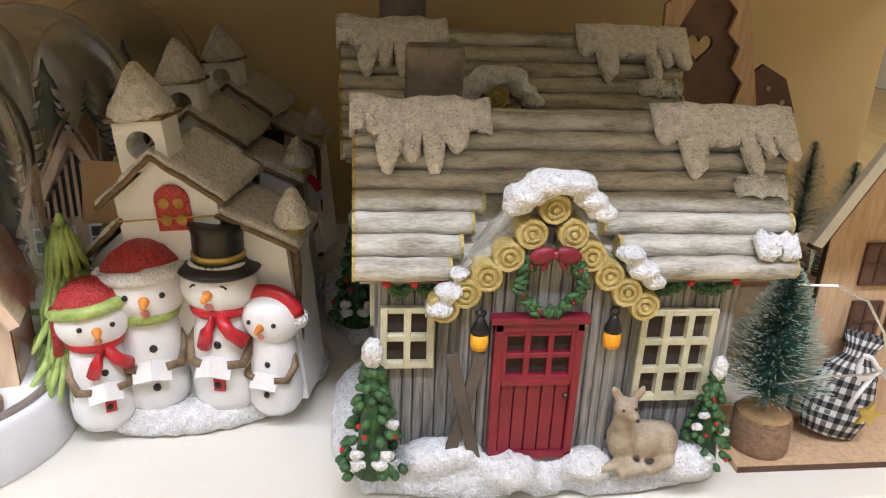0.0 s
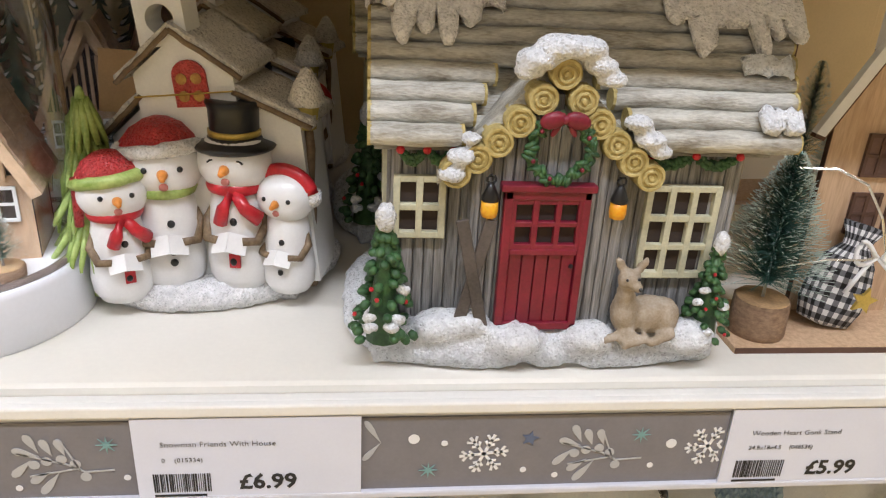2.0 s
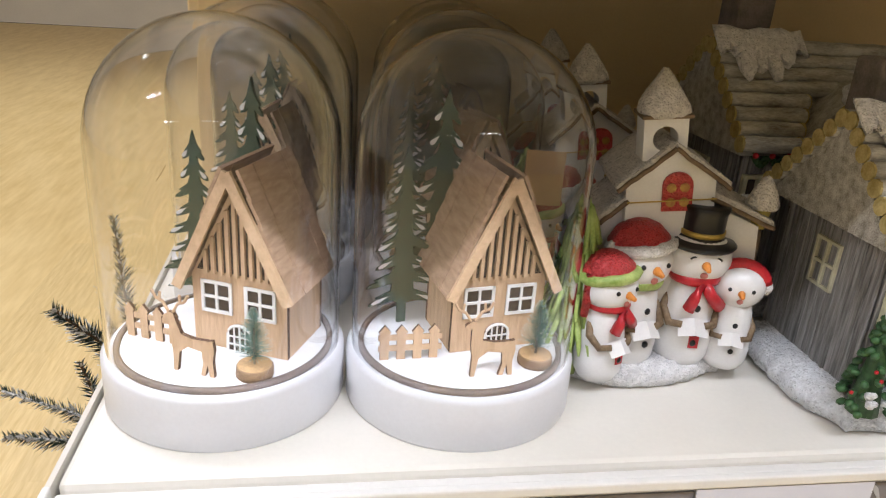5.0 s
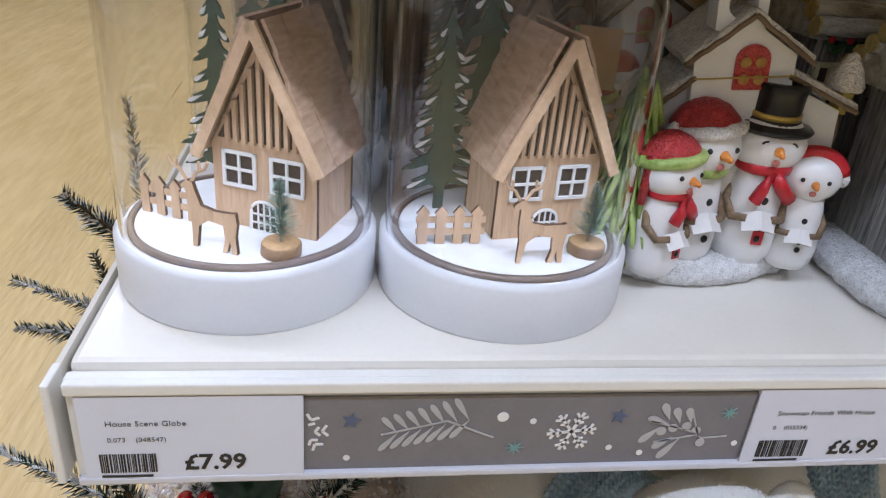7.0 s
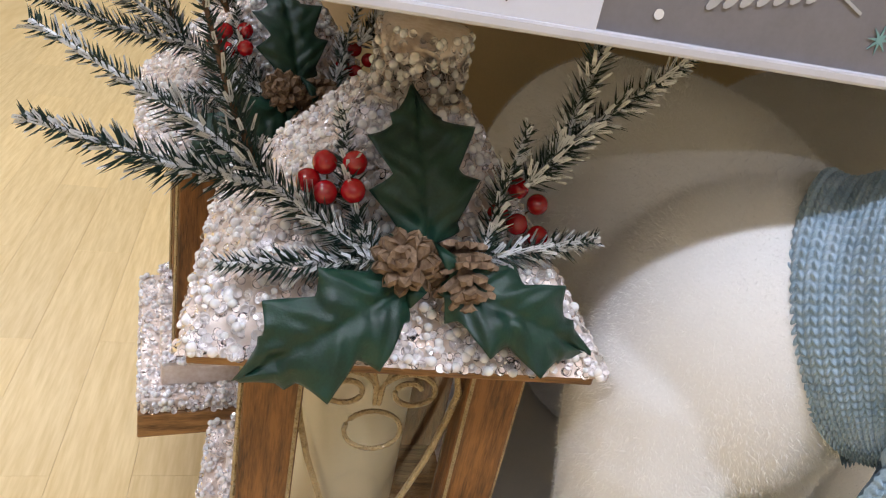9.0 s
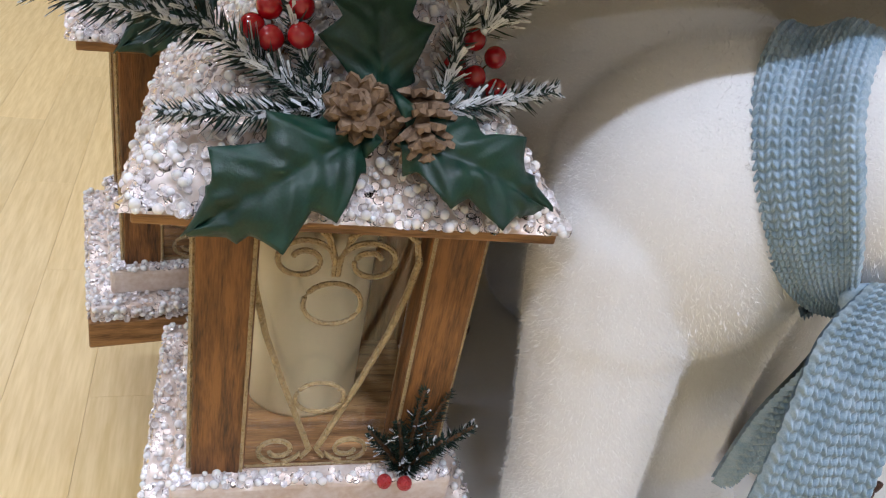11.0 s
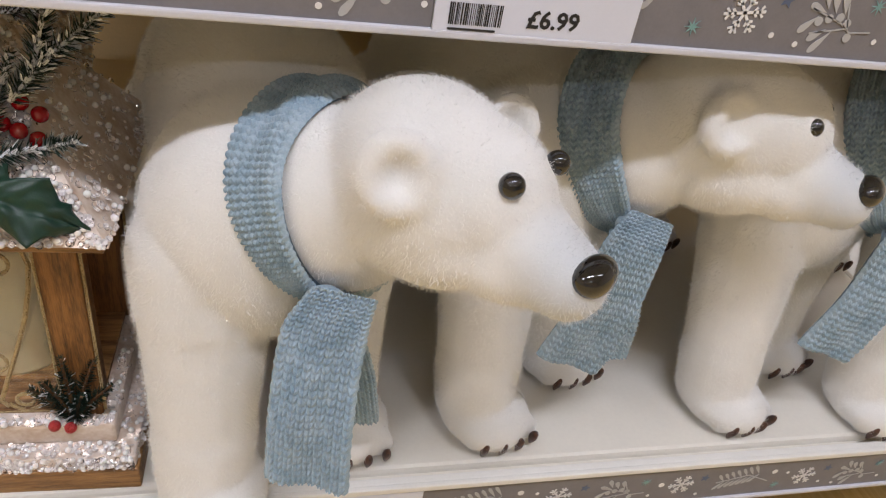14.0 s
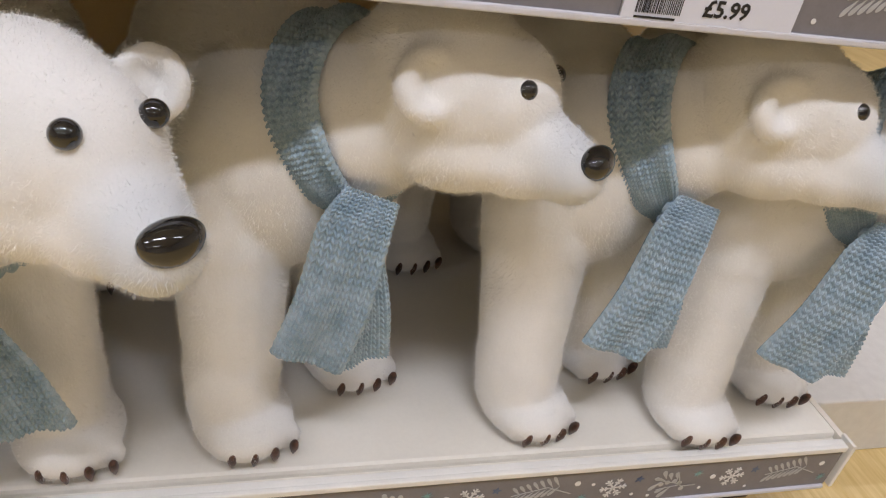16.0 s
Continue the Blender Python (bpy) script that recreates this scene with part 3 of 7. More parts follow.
# ---------------------------------------------------------------- log cabin ornament
SNOW = glitter("glitter_snow", (0.70, 0.71, 0.73))
ICE = glitter("grey_snow", (0.84, 0.815, 0.80))
GREYWOOD = mat("grey_resin_planks", (0.10, 0.095, 0.09), 0.6, color2=(0.37, 0.36, 0.35), scale=14, fine=60, bump=0.9, stretch=(24, 24, 1.5), mask=0.5)
ROOFLOG = mat("whitewashed_log", (0.23, 0.205, 0.16), 0.65, color2=(0.60, 0.585, 0.525), scale=26, fine=170, bump=0.9, stretch=(1.6, 6, 6), mask=0.47)
SLICE = mat("yellow_log_end", (0.36, 0.27, 0.08), 0.6, color2=(0.56, 0.46, 0.20), scale=160, fine=600, bump=0.5)
RED = mat("red_resin", (0.19, 0.010, 0.026), 0.42, vary=0.25, scale=60, bump=0.2)
REDB = mat("bright_red", (0.50, 0.02, 0.03), 0.3, vary=0.2, scale=90, bump=0.1)
CREAM = mat("cream_frame", (0.54, 0.52, 0.37), 0.55, vary=0.15, scale=120, bump=0.3)
GREEN = mat("painted_green", (0.018, 0.055, 0.020), 0.5, color2=(0.060, 0.150, 0.048), scale=150, fine=500, bump=0.4)
ORANGE = mat("orange_glaze", (0.80, 0.30, 0.01), 0.35, color2=(0.85, 0.50, 0.03), scale=80)
BLACK = mat("black_gloss", (0.012, 0.012, 0.013), 0.3, vary=0.2)
FAWN = mat("fawn_resin", (0.27, 0.205, 0.13), 0.65, color2=(0.44, 0.37, 0.29), scale=120, fine=800, bump=0.4)
SKIWOOD = mat("dark_ski", (0.055, 0.045, 0.04), 0.6, color2=(0.12, 0.10, 0.09), scale=40)


def blob(parent, name, bm, material, amount=0.0, scale=150, label=""):
    if amount:
        rough_up(bm, amount, scale)
    return part(name, bm, material, parent, label, smooth=True)


def snow_patch(outline, thick, m):
    """A lump of snow: an outline with a domed top, in the plane of m."""
    bm = fresh()
    n = len(outline)
    cx, cz = sum(p[0] for p in outline) / n, sum(p[1] for p in outline) / n
    rings = []
    for f, h in ((1.0, 0.0), (1.03, 0.45), (0.97, 0.85), (0.80, 1.0)):
        rings.append([bm.verts.new(m @ Vector((cx + (x - cx) * f, -thick * h, cz + (z - cz) * f))) for x, z in outline])
    for a, b in zip(rings, rings[1:]):
        for k in range(n):
            bm.faces.new((a[k], a[(k + 1) % n], b[(k + 1) % n], b[k]))
    top = bm.faces.new(rings[-1])
    bmesh.ops.triangulate(bm, faces=[top])
    bmesh.ops.recalc_face_normals(bm, faces=bm.faces)
    return bm


def drip_edge(x0, x1, z0, depth, seed, steps=9):
    """Outline of melting snow: an uneven top and rounded lobes of unequal length below."""
    rnd = random.Random(seed)
    top = [(x0 + (x1 - x0) * k / 8, z0 + rnd.uniform(-0.002, 0.002)) for k in range(9)]
    low = []
    w = (x1 - x0) / steps
    for k in range(steps - 1, -1, -1):
        xm = x0 + w * (k + 0.5)
        d = depth * rnd.choice((0.55, 0.7, 0.85, 1.0)) * (0.75 if k in (0, steps - 1) else 1.0)
        root = depth * rnd.uniform(0.42, 0.55)
        for a in (0.0, 0.6, 1.2, 1.57, 1.95, 2.55, 3.14):
            low.append((xm + 0.5 * w * 0.96 * math.cos(a), z0 - root - (d - root) * math.sin(a) ** 0.8 if math.sin(a) > 0 else z0 - root))
    return top + low


def little_fir(parent, at, h, r, seed):
    rnd = random.Random(seed)
    x, y, z = at
    bm = fresh()
    rod(bm, at, (x, y, z + h * 0.95), r * 0.55, r * 0.12, 10)
    for k in range(90):
        t = rnd.random() ** 1.2
        a = rnd.uniform(0, 6.283)
        rr = r * (1 - t) * 0.85 + r * 0.08
        c = Vector((x + rr * math.cos(a), y + rr * math.sin(a), z + h * (0.06 + 0.9 * t)))
        ball(bm, c, (r * 0.20, r * 0.16, r * 0.13), (rnd.uniform(-30, 30), rnd.uniform(0, 50), math.degrees(a)), 6, 4)
    part("fir", bm, GREEN, parent, "painted green fir", smooth=True)
    lumps = [((x, y - r * 0.1, z + h), (r * 0.30, r * 0.28, h * 0.12))]
    for k in range(5):
        t = rnd.uniform(0.1, 0.6)
        a = rnd.uniform(3.6, 5.9)
        rr = r * (1 - t) + r * 0.05
        lumps.append(((x + rr * math.cos(a), y + rr * math.sin(a), z + h * t), (r * 0.22, r * 0.15, r * 0.16)))
    for at_, size in lumps:
        bm = fresh()
        ball(bm, at_, size, seg=10, rings=7)
        rough_up(bm, r * 0.07, 300)
        part("fir_snow", bm, SNOW, parent, "lump of snow on the fir", smooth=True)
    bm = fresh()
    for k in range(4):
        t = rnd.uniform(0.1, 0.75)
        a = rnd.uniform(3.4, 6.0)
        rr = r * (1 - t) + r * 0.14
        ball(bm, (x + rr * math.cos(a), y + rr * math.sin(a), z + h * t), r * 0.075, seg=6, rings=4)
    part("fir_berries", bm, REDB, parent, "red berries")


def garland(parent, x0, x1, y, z):
    rnd = random.Random(int(x0 * 1e4))
    bm = fresh()
    n = 26
    for k in range(n):
        t = k / (n - 1)
        sag = 0.006 * abs(math.sin(math.pi * 2 * t))
        ball(bm, (x0 + (x1 - x0) * t, y - 0.001, z - sag), (0.0030, 0.0022, 0.0016), (rnd.uniform(-50, 50), rnd.uniform(-60, 60), rnd.uniform(0, 180)), 6, 4)
        ball(bm, (x0 + (x1 - x0) * t, y - 0.002, z - sag - 0.002), (0.0026, 0.0018, 0.0014), (rnd.uniform(-50, 50), rnd.uniform(-60, 60), rnd.uniform(0, 180)), 6, 4)
    part("garland", bm, GREEN, parent, "painted green garland", smooth=True)
    bm = fresh()
    for t in (0.02, 0.5, 0.98):
        ball(bm, (x0 + (x1 - x0) * t, y - 0.004, z - 0.001), 0.0022, seg=8, rings=5)
    part("garland_berries", bm, REDB, parent, "red berries")


def lattice(parent, x0, x1, z0, z1, nx, nz, y, material, bar=0.0022, deep=0.003):
    # dark sheet at the wall face paints the shade of the recess behind the bars
    bm = fresh()
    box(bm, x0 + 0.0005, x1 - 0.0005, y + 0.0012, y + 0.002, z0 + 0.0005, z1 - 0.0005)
    part("window_dark", bm, INSIDE_SHADE, parent)
    bm = fresh()
    for k in range(nx + 1):
        x = x0 + (x1 - x0) * k / nx
        box(bm, x - bar / 2, x + bar / 2, y - deep, y + 0.001, z0 - bar / 2, z1 + bar / 2, 0.0005)
    for k in range(nz + 1):
        z = z0 + (z1 - z0) * k / nz
        box(bm, x0 - bar / 2, x1 + bar / 2, y - deep + 0.0003, y + 0.001, z - bar / 2, z + bar / 2, 0.0005)
    rough_up(bm, 0.0004, 400)
    part("window_frame", bm, material, parent, smooth=False)


def cabin(at, turn=0.0):
    c = thing("log_cabin", "grey resin log cabin ornament with snowy log roof and red door", "cabin ornament", at, turn, "log cabins")
    # snowy ground
    bm = fresh()
    rnd = random.Random(4)
    for k in range(64):
        a = 2 * math.pi * k / 64
        x, y = 0.098 * math.copysign(abs(math.cos(a)) ** 0.55, math.cos(a)), 0.058 * math.copysign(abs(math.sin(a)) ** 0.55, math.sin(a))
        ball(bm, (x * 0.97, 0.096 + y, 0.010), (0.018, 0.015, 0.0125 + rnd.uniform(-0.0008, 0.0012)), seg=10, rings=6)
    box(bm, -0.095, 0.095, 0.035, 0.15, 0.0, 0.022)
    for x, y, z, r in ((-0.06, 0.035, 0.024, 0.012), (-0.045, 0.034, 0.027, 0.010), (0.02, 0.03, 0.02, 0.012), (0.075, 0.03, 0.02, 0.013), (-0.02, 0.028, 0.02, 0.012)):
        ball(bm, (x, y, z), (r * 1.3, r, r * 0.8), seg=10, rings=6)
    bm = melt(bm, 0.0026, 6)
    for v in bm.verts:
        v.co.z = max(v.co.z, 0.0008)
    blob(c, "snow_ground", bm, SNOW, 0.0011, 220, "glittery white snow ground")
    # walls: ribbed planks
    def planks(x0, x1, y, z0, zf, step=0.0062, deep=0.006):
        x = x0
        rn = random.Random(int((x0 + 1) * 1000))
        while x < x1 - 0.001:
            w = min(step * rn.uniform(0.85, 1.15), x1 - x)
            bm = fresh()
            box(bm, x, x + w - 0.0003, y + rn.uniform(-0.0006, 0.0004), y + deep, z0, zf(x + w / 2), 0.0009)
            part("plank", bm, GREYWOOD, c)
            x += w
    planks(-0.086, 0.097, 0.048, 0.01, lambda x: 0.122)
    for s, x in ((-1, -0.086), (1, 0.091)):
        bm = fresh()
        prism(bm, [(0.0, 0.01), (0.094, 0.01), (0.094, 0.122), (0.055, 0.178), (0.0, 0.122)], 0.006, pose(x + 0.006, 0.05, 0, 0, 0, 90))
        part("side_wall", bm, GREYWOOD, c, "grey weathered plank wall")
        for k in range(11):
            bm = fresh()
            y = 0.052 + 0.0083 * k
            top = 0.122 + max(0.0, 0.05 - abs(y - 0.105)) * 1.0
            box(bm, x - 0.0012 if s < 0 else x + 0.0062, x + 0.001 if s < 0 else x + 0.0074, y, y + 0.0078, 0.012, top, 0.0006)
            part("plank", bm, GREYWOOD, c)
    bm = fresh()
    box(bm, -0.086, 0.097, 0.146, 0.152, 0.01, 0.122)
    part("back_wall", bm, GREYWOOD, c)
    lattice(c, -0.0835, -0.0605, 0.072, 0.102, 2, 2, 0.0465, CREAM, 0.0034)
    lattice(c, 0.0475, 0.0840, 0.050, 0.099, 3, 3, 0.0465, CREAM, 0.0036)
    # side window on the left wall
    sw = fresh()
    for k in range(3):
        box(sw, -0.0895, -0.0865, 0.088 + 0.011 * k, 0.0905 + 0.011 * k, 0.072, 0.104, 0.0005)
    for k in range(3):
        box(sw, -0.0893, -0.0867, 0.088, 0.1125, 0.0715 + 0.0155 * k, 0.0737 + 0.0155 * k, 0.0005)
    part("side_window", sw, CREAM, c, "cream window frame")
    # porch
    def gable(x):
        return 0.152 - abs(x + 0.008) * 0.98
    planks(-0.047, 0.032, 0.036, 0.01, lambda x: gable(x) - 0.004, 0.0055, 0.014)
    # red door
    bm = fresh()
    for k in range(5):
        x = -0.0265 + 0.0069 * k
        box(bm, x, x + 0.0065, 0.0318, 0.036, 0.028, 0.068, 0.0007)
    part("door_planks", bm, RED, c, "red plank door")
    bm = fresh()
    for b in ((-0.0315, -0.0268, 0.024, 0.1015), (0.0080, 0.0122, 0.024, 0.1015), (-0.0315, 0.0122, 0.0965, 0.1030), (-0.0315, 0.0122, 0.024, 0.0285), (-0.0268, 0.0080, 0.067, 0.0705)):
        box(bm, b[0], b[1], 0.030, 0.036, b[2], b[3], 0.0008)
    box(bm, -0.0335, 0.0142, 0.0285, 0.036, 0.1010, 0.1048, 0.0008)
    part("door_frame", bm, RED, c, "red door frame")
    lattice(c, -0.0265, 0.0078, 0.0715, 0.0957, 3, 2, 0.0335, RED, 0.0030)
    bm = fresh()
    ball(bm, (0.0058, 0.0305, 0.061), 0.0013, seg=8, rings=6)
    part("door_knob", bm, BLACK, c)
    # porch roof of log slices
    for s in (-1, 1):
        for k in range(6 if s < 0 else 5):
            bm = fresh()
            t = (k + (0.0 if s < 0 else 1.0)) / 5.2
            x = -0.008 + s * t * 0.050
            z = 0.158 - t * 0.050 - 0.004 * math.sin(t * math.pi)
            rr = 0.0074
            v = lathe(bm, [(0, 0.0004), (rr * 0.16, 0.0004), (rr * 0.22, -0.0010), (rr * 0.34, -0.0010), (rr * 0.40, 0.0003), (rr * 0.52, 0.0003), (rr * 0.58, -0.0010), (rr * 0.70, -0.0010), (rr * 0.77, 0.0), (rr * 0.93, 0), (rr, -0.0014), (rr, -0.014), (0, -0.014)], seg=18)
            bmesh.ops.transform(bm, matrix=pose(x, 0.0290, z, 90), verts=v)
            rough_up(bm, 0.0004, 500)
            part("log_slice", bm, SLICE, c)
        bm = fresh()
        prism(bm, [(0.0, 0.165), (s * 0.056, 0.108), (s * 0.056, 0.101), (0.0, 0.156)], 0.055, pose(-0.008, 0.038, 0))
        bmesh.ops.recalc_face_normals(bm, faces=bm.faces)
        part("porch_roof", bm, ROOFLOG, c, "log porch roof")
    # snow on the porch
    for pts in (((-0.022, 0.174, 0.011), (-0.012, 0.180, 0.012), (0.000, 0.180, 0.011), (0.008, 0.172, 0.009), (0.014, 0.166, 0.008), (-0.026, 0.168, 0.007)), ((-0.054, 0.128, 0.008), (-0.058, 0.119, 0.008), (-0.050, 0.137, 0.006)), ((0.030, 0.146, 0.008), (0.037, 0.138, 0.009), (0.043, 0.132, 0.007))):
        bm = fresh()
        for x, z, r in pts:
            ball(bm, (x, 0.030 + r * 0.2, z - 0.010), (r * 0.98, r * 1.0, r * 0.50), seg=10, rings=7)
        bm = melt(bm, 0.0016, 9)
        blob(c, "porch_snow", bm, SNOW, 0.0007, 320, "glittery snow lump")
    # wreath
    bm, rnd = fresh(), random.Random(9)
    for k in range(80):
        a = 2 * math.pi * k / 80
        r = 0.0145 + rnd.uniform(-0.0020, 0.0020)
        ball(bm, (-0.007 + r * math.cos(a), 0.0295 + rnd.uniform(-0.001, 0.001), 0.1225 + r * math.sin(a)), (0.0036, 0.0022, 0.0015), (0, rnd.uniform(0, 180), 0), 6, 4)
    part("wreath", bm, GREEN, c, "green wreath", smooth=True)
    bm = fresh()
    for s in (-1, 1):
        ball(bm, (-0.007 + s * 0.0058, 0.0262, 0.1375), (0.0068, 0.0026, 0.0042), (0, s * 15, 0), 10, 6)
        ball(bm, (-0.007 + s * 0.004, 0.0268, 0.1330), (0.0016, 0.001, 0.004), (0, -s * 28, 0), 8, 5)
    ball(bm, (-0.007, 0.0255, 0.138), 0.0022, seg=8, rings=6)
    for a in (0.5, 2.4, 3.5, 4.4, 5.6):
        ball(bm, (-0.007 + 0.0142 * math.cos(a), 0.0268, 0.1225 + 0.0142 * math.sin(a)), 0.0012, seg=6, rings=5)
    part("bow", bm, RED, c, "red bow", smooth=True)
    # lamps
    for x in (-0.0385, 0.0265):
        bm = fresh()
        lathe(bm, [(0, 0.0), (0.0038, 0.0), (0.0045, 0.003), (0.0042, 0.0085), (0, 0.0085)], (x, 0.032, 0.0875), 10)
        part("lamp_glass", bm, ORANGE, c, "orange lamp glass", smooth=True)
        bm = fresh()
        lathe(bm, [(0.0044, 0.0), (0.0046, 0.0015), (0.0022, 0.007), (0.0012, 0.009), (0, 0.009)], (x, 0.032, 0.0958), 10)
        tube(bm, [(x + 0.0022 * math.sin(a), 0.032, 0.1065 + 0.0022 * math.cos(a)) for a in [6.283 * k / 10 for k in range(11)]], 0.0007, 5)
        part("lamp_cap", bm, BLACK, c, "black lamp cap", smooth=True)
    # crossed skis
    for s, xo in ((1, 0), (-1, 0.003)):
        bm = fresh()
        box(bm, -0.0032, 0.0032, -0.001, 0.001, 0.0, 0.062, 0.0006)
        bmesh.ops.transform(bm, matrix=pose(-0.0445 - s * 0.0065, 0.0305 - xo * 0.4, 0.026, 0, s * 13, 0), verts=bm.verts)
        part("ski", bm, SKIWOOD, c, "dark wooden ski")
    # fawn
    small = Matrix.Translation((0.050, 0.029, 0.020)) @ Matrix.Scale(0.88, 4) @ Matrix.Translation((-0.050, -0.020, -0.020))
    bm = fresh()
    ball(bm, (0.052, 0.024, 0.034), (0.017, 0.010, 0.0125))
    ball(bm, (0.061, 0.024, 0.033), (0.011, 0.010, 0.0125))
    ball(bm, (0.036, 0.021, 0.038), (0.0085, 0.0085, 0.014))
    ball(bm, (0.034, 0.018, 0.052), (0.0055, 0.0055, 0.010))
    ball(bm, (0.0335, 0.015, 0.062), (0.0068, 0.0062, 0.0065))
    ball(bm, (0.0365, 0.0095, 0.0595), (0.0035, 0.0045, 0.0032))
    for x, t in ((0.0285, -35), (0.0405, 30)):
        ball(bm, (x, 0.0165, 0.0695), (0.0032, 0.0018, 0.0072), (0, t, 0), 8, 6)
    for a, b in (((0.042, 0.016, 0.027), (0.022, 0.012, 0.0225)), ((0.050, 0.013, 0.024), (0.033, 0.009, 0.0205)), ((0.067, 0.015, 0.026), (0.050, 0.011, 0.0205))):
        rod(bm, a, b, 0.0036, 0.0028, 8)
    bmesh.ops.transform(bm, matrix=small, verts=bm.verts)
    bm = melt(bm, 0.0012, 4)
    blob(c, "fawn", bm, FAWN, 0.0005, 300, "resting tan fawn figure")
    bm = fresh()
    ball(bm, (0.0375, 0.0055, 0.0595), 0.0012, seg=8, rings=6)
    ball(bm, (0.0305, 0.0098, 0.0635), 0.0009, seg=8, rings=6)
    ball(bm, (0.0375, 0.0098, 0.0640), 0.0009, seg=8, rings=6)
    bmesh.ops.transform(bm, matrix=small, verts=bm.verts)
    part("fawn_eyes", bm, BLACK, c)
    little_fir(c, (-0.089, 0.034, 0.018), 0.068, 0.0175, 3)
    little_fir(c, (0.085, 0.034, 0.018), 0.056, 0.0140, 5)
    garland(c, -0.083, -0.056, 0.044, 0.119)
    garland(c, 0.042, 0.090, 0.044, 0.119)
    # log roof
    ridge, eave = Vector((0, 0.103, 0.187)), Vector((0, 0.034, 0.122))
    for side in (1, -1):
        for k in range(8):
            t = (k + 0.5) / 8
            p = ridge.lerp(eave, t)
            y = p.y if side > 0 else 2 * ridge.y - p.y
            if side < 0 and k > 5:
                y, p = 2 * ridge.y - p.y, p
            flare = 0.016 * (1 - t)
            for (xa, xb) in ([(-0.097, 0.114 + flare)] if k < 4 or side < 0 else [(-0.097, -0.030 - 0.006 * (k - 3)), (0.012 + 0.006 * (k - 3), 0.114 + flare)]):
                bm = fresh()
                n = 24
                rings = []
                for i in range(n + 1):
                    x = xa + (xb - xa) * i / n
                    w = 0.0009 * noise.noise(Vector((x * 60, k * 3.1, side)))
                    rr = 0.0066 + 0.0006 * noise.noise(Vector((x * 90, k * 5.7, side * 2)))
                    rings.append([bm.verts.new((x, y + rr * math.cos(a), p.z + w + rr * 0.85 * math.sin(a))) for a in [2 * math.pi * j / 10 for j in range(10)]])
                for u, v in zip(rings, rings[1:]):
                    for j in range(10):
                        bm.faces.new((u[j], v[j], v[(j + 1) % 10], u[(j + 1) % 10]))
                bm.faces.new(rings[0])
                bm.faces.new(list(reversed(rings[-1])))
                for f in bm.faces:
                    f.smooth = len(f.verts) == 4
                bmesh.ops.recalc_face_normals(bm, faces=bm.faces)
                part("roof_log", bm, ROOFLOG, c)
                bm = fresh()
                rod(bm, (xa - 0.0015, y, p.z), (xa + 0.0005, y, p.z), 0.0058, seg=10)
                part("log_end", bm, SLICE, c)
                bm = fresh()
                rod(bm, (xb - 0.0005, y, p.z), (xb + 0.0015, y, p.z), 0.0058, seg=10)
                part("log_end", bm, SLICE, c)
    bm = fresh()
    prism(bm, [(0.040, 0.118), (0.103, 0.180), (0.166, 0.118)], 0.20, pose(0.105, 0, 0, 0, 0, 90))
    part("roof_core", bm, ROOFLOG, c)
    slope = math.degrees(math.atan2(ridge.z - eave.z, ridge.y - eave.y))
    R = pose(0, ridge.y - 0.004, ridge.z + 0.006, -(90 - slope))
    for xa, xb, dz, dep, sd, m_ in ((-0.099, -0.030, 0.0, 0.044, 2, ICE), (0.056, 0.132, 0.0, 0.046, 7, ICE), (0.092, 0.117, -0.046, 0.020, 5, SNOW), (0.094, 0.116, -0.077, 0.018, 8, SNOW)):
        bm = snow_patch(drip_edge(xa, xb, dz, dep, sd, max(2, int((xb - xa) / 0.0105))), 0.0055, R)
        blob(c, "roof_snow", bm, m_, 0.0012, 220, "glittery patch of roof snow")
    # chimney
    bm = fresh()
    box(bm, -0.070, -0.040, 0.118, 0.145, 0.150, 0.218, 0.002)
    rough_up(bm, 0.001, 200)
    part("chimney", bm, mat("stone_chimney", (0.22, 0.19, 0.18), 0.8, vary=0.3, scale=90, bump=0.5), c, "grey stone chimney")
    return c


front_cabin = cabin((0.210, 0.0, MID_Z))
back_cabin = copy_thing(front_cabin, pose(0.212, 0.160, MID_Z, 0, 0, 2))
back_cabin.scale = (1.10, 1.10, 1.14)

# ---------------------------------------------------------------- snowman choir with a church
RESIN_WHITE = mat("white_resin", (0.80, 0.79, 0.78), 0.32, vary=0.04, scale=60, bump=0.08, coat=0.15)
CHURCH_WHITE = mat("matt_white_wall", (0.80, 0.79, 0.76), 0.6, vary=0.05, scale=40, bump=0.1)
ROOFSNOW = glitter("roof_frost", (0.62, 0.58, 0.52))
GRIT = glitter("gritty_snow", (0.78, 0.77, 0.77), 0.75, 1200)
BARK = mat("brown_edge", (0.12, 0.075, 0.04), 0.6, color2=(0.22, 0.15, 0.08), scale=120, bump=0.4)
LIME = mat("lime_green", (0.20, 0.30, 0.05), 0.4, color2=(0.46, 0.56, 0.18), scale=110, fine=500, bump=0.3)
CARROT = mat("carrot_orange", (0.72, 0.26, 0.04), 0.4, vary=0.15)
PINK = mat("pink_mouth", (0.55, 0.20, 0.17), 0.5)
GOLD = mat("gold_paint", (0.55, 0.40, 0.10), 0.3, metal=0.6, vary=0.2)
GLITRED = glitter("glitter_red", (0.42, 0.03, 0.03), 0.4, 1500)
GLITWIN = glitter("glitter_window", (0.45, 0.05, 0.04), 0.35, 1500)
AMBER = mat("amber_pane", (0.30, 0.10, 0.02), 0.3, color2=(0.5, 0.32, 0.06), scale=200)
LAMPYEL = mat("lantern_yellow", (0.45, 0.36, 0.08), 0.4, vary=0.2)
